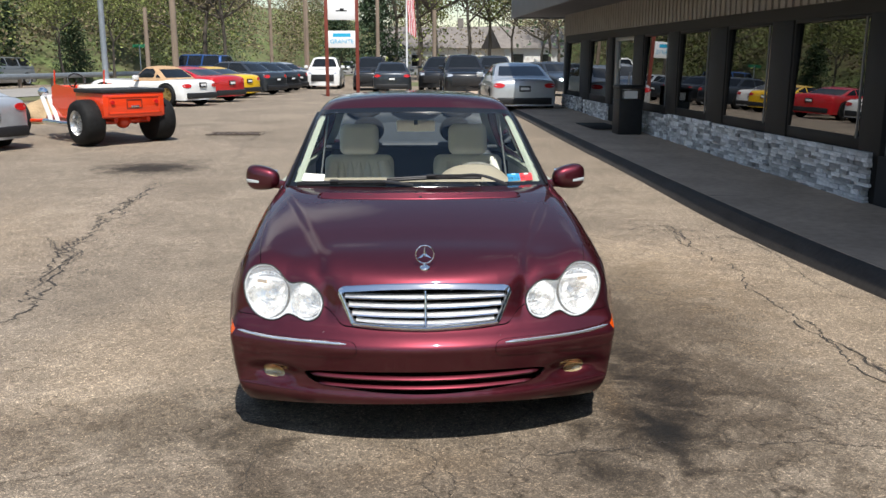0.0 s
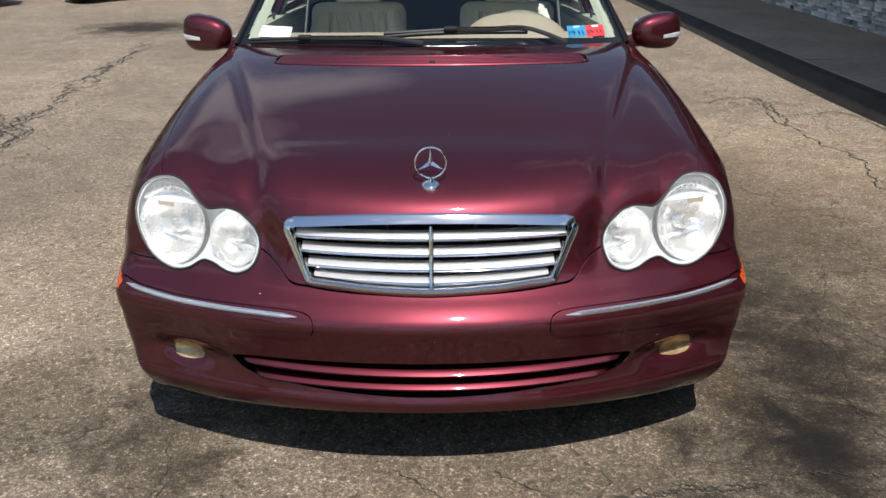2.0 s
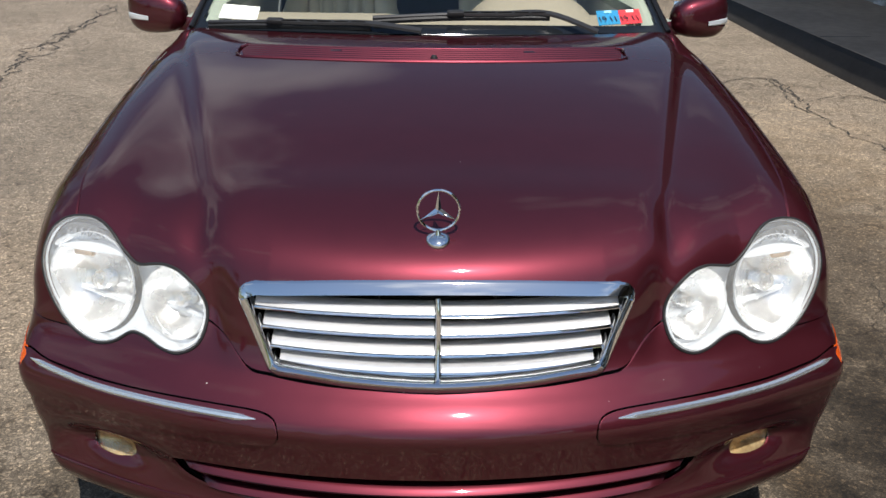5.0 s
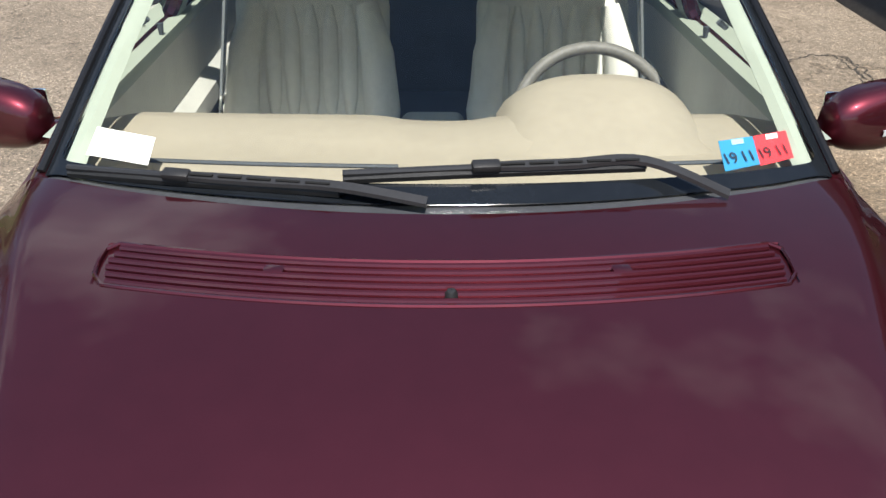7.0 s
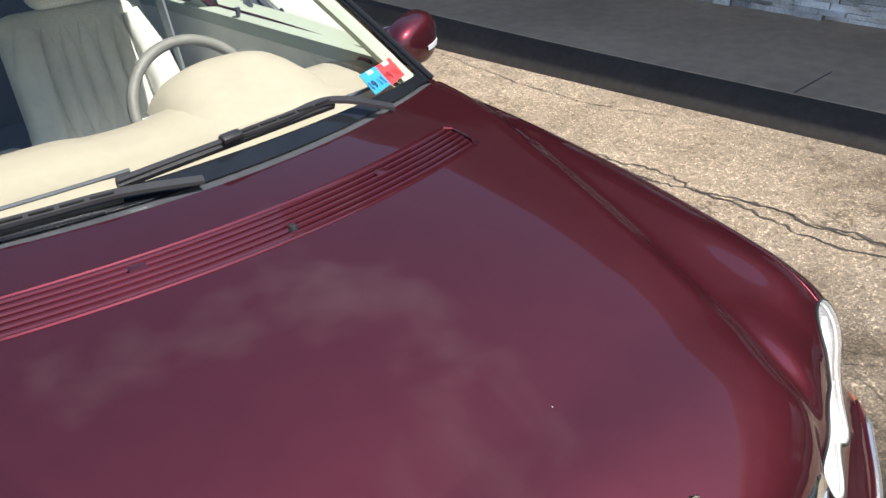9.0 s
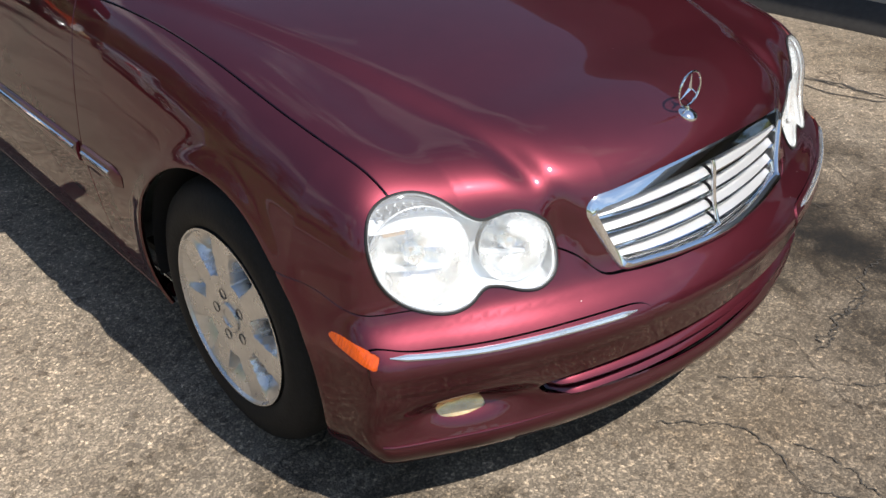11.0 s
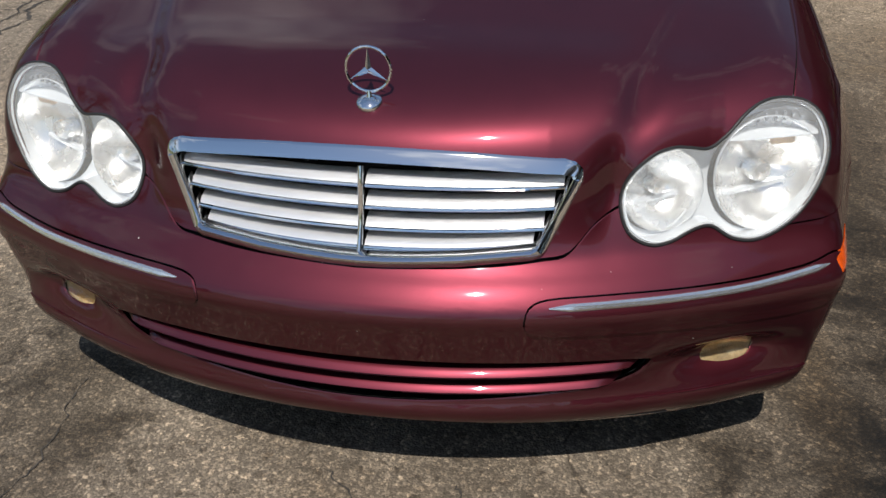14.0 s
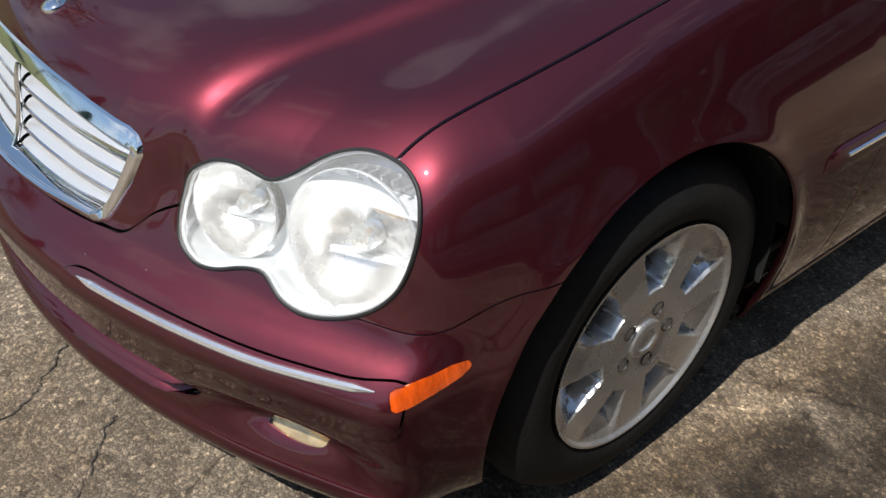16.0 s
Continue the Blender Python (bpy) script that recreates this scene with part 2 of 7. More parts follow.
# ---- mesh tools ----
def part(name, bm, material, parent=None, label="", smooth=True):
    """Links a bmesh as one object under its parent."""
    me = bpy.data.meshes.new(name)
    bmesh.ops.recalc_face_normals(bm, faces=bm.faces[:])
    bm.to_mesh(me)
    bm.free()
    if smooth:
        me.polygons.foreach_set("use_smooth", [True] * len(me.polygons))
        me.set_sharp_from_angle(angle=radians(38))
    me.materials.append(material)
    ob = new(name, me)
    if parent:
        ob.parent = parent
    if label:
        ob["label"] = label
    return ob


def raw(name, verts, faces, material, parent=None, label="", normals=None, angle=38):
    me = bpy.data.meshes.new(name)
    me.from_pydata([tuple(v) for v in verts], [], [tuple(f) for f in faces])
    me.polygons.foreach_set("use_smooth", [True] * len(me.polygons))
    if normals is not None:
        me.normals_split_custom_set_from_vertices([tuple(q) for q in normals])
    else:
        me.set_sharp_from_angle(angle=radians(angle))
    me.materials.append(material)
    ob = new(name, me)
    if parent:
        ob.parent = parent
    if label:
        ob["label"] = label
    return ob


def box(bm, x0, x1, y0, y1, z0, z1, bevel=0.0, seg=2, m=None):
    """A box, bevelled, added to bm."""
    r = bmesh.ops.create_cube(bm, size=1.0)
    vs = r["verts"]
    bmesh.ops.scale(bm, vec=(x1 - x0, y1 - y0, z1 - z0), verts=vs)
    bmesh.ops.translate(bm, vec=((x0 + x1) / 2, (y0 + y1) / 2, (z0 + z1) / 2), verts=vs)
    es = list({e for v in vs for e in v.link_edges})
    if bevel:
        got = bmesh.ops.bevel(bm, geom=es, offset=bevel, segments=seg, affect="EDGES", profile=0.5)
        vs = list({v for f in got["faces"] for v in f.verts} | {v for v in vs if v.is_valid})
    if m is not None:
        bmesh.ops.transform(bm, matrix=m, verts=vs)
    return vs


def cyl(bm, r0, r1, h, m=None, seg=24, caps=True):
    """A cone or cylinder along z from 0 to h, placed by m."""
    r = bmesh.ops.create_cone(bm, cap_ends=caps, segments=seg, radius1=r0, radius2=r1, depth=h)
    bmesh.ops.translate(bm, vec=(0, 0, h / 2), verts=r["verts"])
    if m is not None:
        bmesh.ops.transform(bm, matrix=m, verts=r["verts"])
    return r["verts"]


def lathe(bm, profile, m=None, seg=40):
    """Revolves (radius, height) pairs about z."""
    rings = []
    for r, h in profile:
        rings.append([bm.verts.new((r * math.cos(2 * math.pi * i / seg), r * math.sin(2 * math.pi * i / seg), h)) for i in range(seg)])
    for a, b in zip(rings, rings[1:]):
        for i in range(seg):
            bm.faces.new((a[i], a[(i + 1) % seg], b[(i + 1) % seg], b[i]))
    vs = [v for r in rings for v in r]
    if m is not None:
        bmesh.ops.transform(bm, matrix=m, verts=vs)
    return vs


def tube(bm, pts, radius, seg=8, closed=False, flat=1.0):
    """A tube along points; flat squeezes it vertically."""
    pts = [Vector(p) for p in pts]
    rings, up = [], Vector((0.1, 0.05, 1)).normalized()
    n = len(pts)
    for i, p in enumerate(pts):
        a = pts[(i - 1) % n] if closed or i else pts[i]
        b = pts[(i + 1) % n] if closed or i < n - 1 else pts[i]
        t = (b - a).normalized()
        s = t.cross(up)
        s = s.normalized() if s.length > 1e-4 else t.cross(Vector((1, 0, 0))).normalized()
        u = s.cross(t)
        r = radius[i] if isinstance(radius, (list, tuple)) else radius
        rings.append([bm.verts.new(p + r * (math.cos(2 * math.pi * k / seg) * s + flat * math.sin(2 * math.pi * k / seg) * u)) for k in range(seg)])
    pairs = list(zip(rings, rings[1:])) + ([(rings[-1], rings[0])] if closed else [])
    for a, b in pairs:
        for k in range(seg):
            bm.faces.new((a[k], a[(k + 1) % seg], b[(k + 1) % seg], b[k]))
    if not closed:
        bm.faces.new(rings[0][::-1])
        bm.faces.new(rings[-1])


def curve(points, per=8, closed=False):
    """Catmull-Rom points through the given ones."""
    p = np.array(points, float)
    n = len(p)
    out = []
    for i in range(n if closed else n - 1):
        a, b, c, d = (p[(i + k) % n] if closed else p[min(max(i + k, 0), n - 1)] for k in (-1, 0, 1, 2))
        for j in range(per):
            t = j / per
            out.append(0.5 * (2 * b + (c - a) * t + (2 * a - 5 * b + 4 * c - d) * t * t + (3 * b - a - 3 * c + d) * t ** 3))
    if not closed:
        out.append(p[-1])
    return np.array(out)


def outline_field(poly, u, v):
    """Signed distance to a closed outline in a plane, negative inside."""
    p = np.asarray(poly, float)
    best = np.full(u.shape, 9.0)
    inside = np.zeros(u.shape, bool)
    near = (u > p[:, 0].min() - 0.1) & (u < p[:, 0].max() + 0.1) & (v > p[:, 1].min() - 0.1) & (v < p[:, 1].max() + 0.1)
    a, b = u[near], v[near]
    bb, ii = best[near], inside[near]
    for (x0, y0), (x1, y1) in zip(p, np.roll(p, -1, 0)):
        dx, dy = x1 - x0, y1 - y0
        t = np.clip(((a - x0) * dx + (b - y0) * dy) / (dx * dx + dy * dy + 1e-12), 0, 1)
        bb = np.minimum(bb, np.hypot(a - x0 - t * dx, b - y0 - t * dy))
        if y0 != y1:
            ii ^= ((y0 > b) != (y1 > b)) & (a < (x1 - x0) * (b - y0) / (y1 - y0) + x0)
    best[near] = np.where(ii, -bb, bb)
    return best


def slope(f, p):
    e = 1e-4
    g = np.stack([(f(p[:, 0] + e * (k == 0), p[:, 1] + e * (k == 1), p[:, 2] + e * (k == 2)) - f(p[:, 0] - e * (k == 0), p[:, 1] - e * (k == 1), p[:, 2] - e * (k == 2))) / (2 * e) for k in range(3)], -1)
    return g


def skin(f, xs, ys, zs):
    """The surface f = 0 as a triangle net on a grid, drawn onto the surface exactly."""
    val = f(*np.meshgrid(xs, ys, zs, indexing="ij"))
    s = val < 0
    corners = [(i, j, k) for i in (0, 1) for j in (0, 1) for k in (0, 1)]
    sh = tuple(q - 1 for q in s.shape)
    cut = lambda c: tuple(slice(c[q], c[q] + sh[q]) for q in range(3))
    count = sum(s[cut(c)].astype(int) for c in corners)
    cells = np.argwhere((count > 0) & (count < 8))
    index = np.full(sh, -1)
    index[tuple(cells.T)] = np.arange(len(cells))
    ax = (xs, ys, zs)
    tot, num = np.zeros((len(cells), 3)), np.zeros(len(cells))
    for c0 in corners:
        for q in range(3):
            if c0[q]:
                continue
            c1 = tuple(1 if r == q else c0[r] for r in range(3))
            a, b = cells + c0, cells + c1
            va, vb = val[tuple(a.T)], val[tuple(b.T)]
            hit = (va < 0) != (vb < 0)
            t = np.where(hit, va / np.where(hit, va - vb, 1), 0)
            p = np.stack([ax[r][a[:, r]] + t * (ax[r][b[:, r]] - ax[r][a[:, r]]) for r in range(3)], -1)
            tot += p * hit[:, None]
            num += hit
    v = tot / num[:, None]
    for _ in range(4):
        g = slope(f, v)
        d = f(v[:, 0], v[:, 1], v[:, 2]) / np.maximum((g * g).sum(1), 0.05)
        v = v - np.clip(d, -0.01, 0.01)[:, None] * g
    tris = []
    for q in range(3):
        r, t = (q + 1) % 3, (q + 2) % 3
        lo = [slice(None)] * 3
        hi = [slice(None)] * 3
        lo[q], hi[q] = slice(0, -1), slice(1, None)
        e = np.argwhere(s[tuple(lo)] != s[tuple(hi)])
        e = e[(e[:, r] > 0) & (e[:, t] > 0) & (e[:, r] < sh[r]) & (e[:, t] < sh[t])]
        flip = s[tuple(lo)][tuple(e.T)]
        def cell(dr, dt):
            c = e.copy()
            c[:, r] += dr
            c[:, t] += dt
            return index[tuple(c.T)]
        a, b, c, d = cell(-1, -1), cell(0, -1), cell(0, 0), cell(-1, 0)
        one, two = np.stack([a, b, c], -1), np.stack([a, c, d], -1)
        for tri in (one, two):
            tri[~flip] = tri[~flip][:, ::-1]
            tris.append(tri)
    return v, np.concatenate(tris)


def tidy(v, t):
    used, inv = np.unique(t.ravel(), return_inverse=True)
    return v[used], inv.reshape(-1, 3)


def cleave(mesh, field):
    """Cuts a triangle net along field = 0: the pieces inside (negative) and outside."""
    v, t = mesh
    if len(t) == 0:
        return mesh, mesh
    g = field(v[:, 0], v[:, 1], v[:, 2])
    g = np.where(np.abs(g) < 1e-6, 1e-6, g)
    neg = (g < 0)[t].sum(1)
    inn, out = [t[neg == 3]], [t[neg == 0]]
    extra, made = [], {}
    base = len(v)
    def mid(a, b):
        key = (a, b) if a < b else (b, a)
        if key not in made:
            a, b = key
            made[key] = base + len(extra)
            u = g[a] / (g[a] - g[b])
            extra.append(v[a] + u * (v[b] - v[a]))
        return made[key]
    ti, to = [], []
    for tri in t[(neg > 0) & (neg < 3)]:
        k = [int(q) for q in tri]
        lone = [q for q in range(3) if (g[k[q]] < 0) != (g[k[(q + 1) % 3]] < 0) and (g[k[q]] < 0) != (g[k[(q + 2) % 3]] < 0)][0]
        a, b, c = k[lone], k[(lone + 1) % 3], k[(lone + 2) % 3]
        p, q = mid(a, b), mid(a, c)
        (ti if g[a] < 0 else to).append((a, p, q))
        (to if g[a] < 0 else ti).extend([(p, b, c), (p, c, q)])
    v = np.concatenate([v, np.array(extra).reshape(-1, 3)])
    inn = np.concatenate([inn[0], np.array(ti, int).reshape(-1, 3)])
    out = np.concatenate([out[0], np.array(to, int).reshape(-1, 3)])
    return tidy(v, inn), tidy(v, out)


def panel(name, mesh, f, material, parent, label="", rim=0.012, lift=0.0):
    """A piece of the skin as sheet metal with a turned-in edge."""
    v, t = mesh
    g = slope(f, v)
    n = g / np.maximum(np.linalg.norm(g, axis=1), 1e-6)[:, None]
    v = v + n * lift
    edges = {}
    for a, b, c in t.tolist():
        for e in ((a, b), (b, c), (c, a)):
            edges[e] = 1
    lone = [e for e in edges if (e[1], e[0]) not in edges]
    verts, norms, faces = [*v], [*n], [tuple(q) for q in t.tolist()]
    if rim:
        idx = {}
        for a, b in lone:
            for q in (a, b):
                if q not in idx:
                    idx[q] = len(verts)
                    verts += [v[q], v[q] - n[q] * rim]
                    norms += [n[q], -n[q]]
            faces.append((idx[b], idx[a], idx[a] + 1, idx[b] + 1))
    return raw(name, verts, faces, material, parent, label, norms)


def gap(field, width):
    """The two edges of a shut line of that width."""
    return (lambda x, y, z: field(x, y, z) + width / 2), (lambda x, y, z: field(x, y, z) - width / 2)


def lay(f, pts, lift=0.0, steps=6):
    """Draws points onto the skin f = 0 and lifts them off it."""
    p = np.array(pts, float)
    for _ in range(steps):
        g = slope(f, p)
        p = p - (f(p[:, 0], p[:, 1], p[:, 2]) / np.maximum((g * g).sum(1), 0.05))[:, None] * g
    g = slope(f, p)
    return p + lift * g / np.linalg.norm(g, axis=1)[:, None]


def onto_front(f, xz, lift=0.0):
    """Points (x, z) carried along y onto the nose of the skin."""
    xz = np.array(xz, float)
    lo, hi = np.full(len(xz), -0.2), np.full(len(xz), 0.75)
    for _ in range(40):
        m = (lo + hi) / 2
        inside = f(xz[:, 0], m, xz[:, 1]) < 0
        hi, lo = np.where(inside, m, hi), np.where(inside, lo, m)
    p = np.stack([xz[:, 0], hi, xz[:, 1]], -1)
    return lay(f, p, lift, 1) if lift else p


# ---- the maroon sedan: body ----
sedan = tagged(new("sedan"), "dark maroon metallic four-door sedan parked on worn asphalt", "car")
sedan.matrix_world = LEAN

HEADLAMP = curve([(0.680, 0.726), (0.718, 0.718), (0.747, 0.695), (0.764, 0.650), (0.759, 0.596), (0.736, 0.551), (0.701, 0.523), (0.655, 0.511), (0.612, 0.518), (0.575, 0.539), (0.545, 0.537), (0.510, 0.524), (0.474, 0.522), (0.437, 0.543), (0.421, 0.588), (0.433, 0.632), (0.466, 0.662), (0.500, 0.671), (0.528, 0.668), (0.558, 0.664), (0.585, 0.680), (0.615, 0.708), (0.645, 0.723)], 4, True)
GRILLE = np.concatenate([curve([(-0.326, 0.667), (-0.17, 0.678), (0, 0.682), (0.17, 0.678), (0.326, 0.667)], 4), curve([(0.342, 0.662), (0.353, 0.651), (0.355, 0.634)], 3), curve([(0.330, 0.575), (0.308, 0.530), (0.300, 0.519), (0.285, 0.513)], 3), curve([(0.17, 0.506), (0, 0.501), (-0.17, 0.506)], 4), curve([(-0.285, 0.513), (-0.300, 0.519), (-0.308, 0.530), (-0.330, 0.575)], 3), curve([(-0.355, 0.634), (-0.353, 0.651), (-0.342, 0.662)], 3)])
INTAKE = curve([(-0.40, 0.334), (-0.2, 0.340), (0, 0.342), (0.2, 0.340), (0.40, 0.334), (0.470, 0.328), (0.500, 0.319), (0.498, 0.303), (0.470, 0.280), (0.40, 0.263), (0.2, 0.2475), (0, 0.2425), (-0.2, 0.2475), (-0.40, 0.263), (-0.470, 0.280), (-0.498, 0.303), (-0.500, 0.319), (-0.470, 0.328)], 4, True)
FOG = curve([(0.683, 0.304), (0.662, 0.325), (0.628, 0.325), (0.600, 0.307), (0.588, 0.284), (0.608, 0.276), (0.640, 0.272), (0.676, 0.278)], 4, True)
MARKER = [(0.361, 0.4465), (0.365, 0.4610), (0.370, 0.4700), (0.40, 0.4800), (0.450, 0.4890), (0.470, 0.4880), (0.474, 0.4840), (0.471, 0.4760), (0.455, 0.4690), (0.40, 0.4555), (0.365, 0.4455)]
TRIM = curve([(0.300, 0.462), (0.40, 0.4665), (0.62, 0.465), (0.74, 0.469), (0.81, 0.475), (0.81, 0.40), (0.74, 0.382), (0.62, 0.388), (0.45, 0.397), (0.33, 0.402), (0.288, 0.412), (0.281, 0.437)], 4, True)
hood_side = spl([(0.40, 0.690), (0.48, 0.700), (0.57, 0.713), (0.70, 0.724), (0.86, 0.729), (0.93, 0.730), (1.14, 0.738), (1.30, 0.750), (1.5, 0.765)])
hood_low = spl([(0.0, 0.500), (0.30, 0.512), (0.345, 0.520), (0.381, 0.557), (0.415, 0.579), (0.50, 0.62), (0.72, 0.66)])
bumper_top = spl([(0.30, 0.525), (0.40, 0.525), (0.45, 0.534), (0.515, 0.556), (0.60, 0.564), (0.7, 0.568)])
door_front = spl([(0.15, 1.39), (0.36, 1.435), (0.53, 1.480), (0.65, 1.490), (0.78, 1.517), (0.95, 1.55)])


def only(mask, field):
    return lambda x, y, z: np.where(mask(x, y, z), field(x, y, z), 1.0)


in_headlamp = only(lambda x, y, z: y < 0.62, lambda x, y, z: outline_field(HEADLAMP, np.abs(x), z))
in_grille = only(lambda x, y, z: y < 0.5, lambda x, y, z: outline_field(GRILLE, x, z))
in_intake = only(lambda x, y, z: y < 0.5, lambda x, y, z: outline_field(INTAKE, x, z))
in_fog = only(lambda x, y, z: y < 0.5, lambda x, y, z: outline_field(FOG, np.abs(x), z))
in_marker = only(lambda x, y, z: np.abs(x) > 0.72, lambda x, y, z: outline_field(MARKER, y, z))
in_trim = only(lambda x, y, z: y < 0.42, lambda x, y, z: outline_field(TRIM, np.abs(x), z))
in_hood = lambda x, y, z: np.maximum(np.maximum(np.abs(x) - hood_side(y), hood_low(np.abs(x)) - z), y - 1.284 - 0.34 * x * x)
in_vent = lambda x, y, z: np.maximum(np.abs(y - 1.108 - 0.25 * x * x) - 0.050, np.abs(x) - 0.508) + np.where(z > 0.8, 0, 1)
in_cowl = lambda x, y, z: np.maximum(np.abs(x) - 0.745, 1.284 + 0.34 * x * x - y) + np.where((z > 0.86) & (y < 1.75), 0, 1)
in_bumper = lambda x, y, z: np.where(y > 0.75, 1.0, np.where(np.abs(x) < 0.69, z - 0.60, z - bumper_top(y)))
in_cabin = lambda x, y, z: np.where(z > 0.86, upper_body(x, y, z) + 0.012, 1.0)


def in_arch(x, y, z):
    r = np.minimum(np.hypot(y - HUB_Y, z - HUB_Z), np.hypot(y - REAR_Y, z - HUB_Z)) - 0.350
    return np.where(np.abs(x) > 0.52, r, 1.0)


def below_lip(x, y, z):
    a = np.abs(x)
    return z - np.where(y < 0.86, 0.202 - 0.105 * a * a + 0.05 * np.clip((y - 0.40) / 0.15, 0, 1), np.where(y < 3.5, 0.185, 0.22))


xs = np.linspace(-0.9, 0.9, 181)
ys = np.concatenate([np.arange(0.05, 1.62, 0.0115), np.arange(1.62, 4.72, 0.03)])
zs = np.arange(0.13, 1.045, 0.0115)
shell = skin(lower_body, xs, ys, zs)
_, shell = cleave(shell, below_lip)
_, shell = cleave(shell, in_arch)
_, shell = cleave(shell, in_cabin)
lamps, shell = cleave(shell, in_headlamp)
_, shell = cleave(shell, in_grille)
_, shell = cleave(shell, in_intake)
fogs, shell = cleave(shell, in_fog)
inner = shell
markers, shell = cleave(shell, in_marker)
GAP = 0.005
edge_in, edge_out = gap(in_hood, GAP)
hood, _ = cleave(shell, edge_in)
_, shell = cleave(shell, edge_out)
vent, hood = cleave(hood, in_vent)
edge_in, edge_out = gap(in_cowl, 0.004)
cowl, _ = cleave(shell, edge_in)
_, shell = cleave(shell, edge_out)
edge_in, edge_out = gap(in_bumper, 0.003)
bumper, _ = cleave(shell, edge_in)
_, shell = cleave(shell, edge_out)
edge_in, edge_out = gap(in_trim, 0.003)
trims, _ = cleave(bumper, edge_in)
_, bumper = cleave(bumper, edge_out)
edge_in, edge_out = gap(lambda x, y, z: y - door_front(z), GAP)
fenders, _ = cleave(shell, edge_in)
_, sides = cleave(shell, edge_out)
edge_in, edge_out = gap(lambda x, y, z: np.where(z > 0.30, np.maximum(y - 2.53 - 0.06 * (z - 0.5), 0.30 - z), 0.05), GAP)
front_doors, _ = cleave(sides, edge_in)
_, sides = cleave(sides, edge_out)
edge_in, edge_out = gap(lambda x, y, z: np.where(z > 0.30, np.maximum(y - 3.42 + 0.5 * np.clip(0.62 - z, 0, 1), 0.30 - z), 0.05), GAP)
rear_doors, _ = cleave(sides, edge_in)
_, sides = cleave(sides, edge_out)
edge_in, edge_out = gap(lambda x, y, z: np.where((y > 3.7) & (z > 0.7), np.abs(x) - 0.66, 0.05), GAP)
boot, _ = cleave(sides, edge_in)
_, quarters = cleave(sides, edge_out)

left = lambda x, y, z: x


def halves(name, mesh, f, material, label="", **k):
    a, b = cleave(mesh, left)
    return panel(name, a, f, material, sedan, label, **k), panel(name, b, f, material, sedan, label, **k)


panel("hood", hood, lower_body, PAINT, sedan, "long sculpted maroon bonnet")
panel("front_bumper", bumper, lower_body, PAINT, sedan)
halves("fender", fenders, lower_body, PAINT)
halves("front_door", front_doors, lower_body, PAINT)
halves("rear_door", rear_doors, lower_body, PAINT)
halves("rear_quarter", quarters, lower_body, PAINT)
panel("boot_lid", boot, lower_body, PAINT, sedan)
halves("bumper_rub_strip", trims, lower_body, PAINT, lift=0.004)
halves("marker_lamp", markers, lower_body, AMBER, "orange side marker lens", lift=0.0015)
for fog in halves("fog_lamp", fogs, lower_body, FOG_GOLD, "yellowed oval fog lamp in a scooped recess", lift=-0.010):
    fog_lens = panel("fog_lens", cleave(fogs, left if fog.name == "fog_lamp" else (lambda x, y, z: -x))[0], lower_body, FOG_LENS, fog, "clear oval lens", rim=0.0, lift=0.002)
    fog_lens.visible_shadow = False
panel("cowl", cowl, lower_body, COWL, sedan, "grey-blue plastic cowl below the windscreen", lift=-0.012)
panel("vent_bed", vent, lower_body, PAINT, sedan, lift=-0.004, rim=0.0)
# black lining that paints the dark seen through the shut lines
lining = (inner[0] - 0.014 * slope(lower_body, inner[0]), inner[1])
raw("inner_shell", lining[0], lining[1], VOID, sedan)

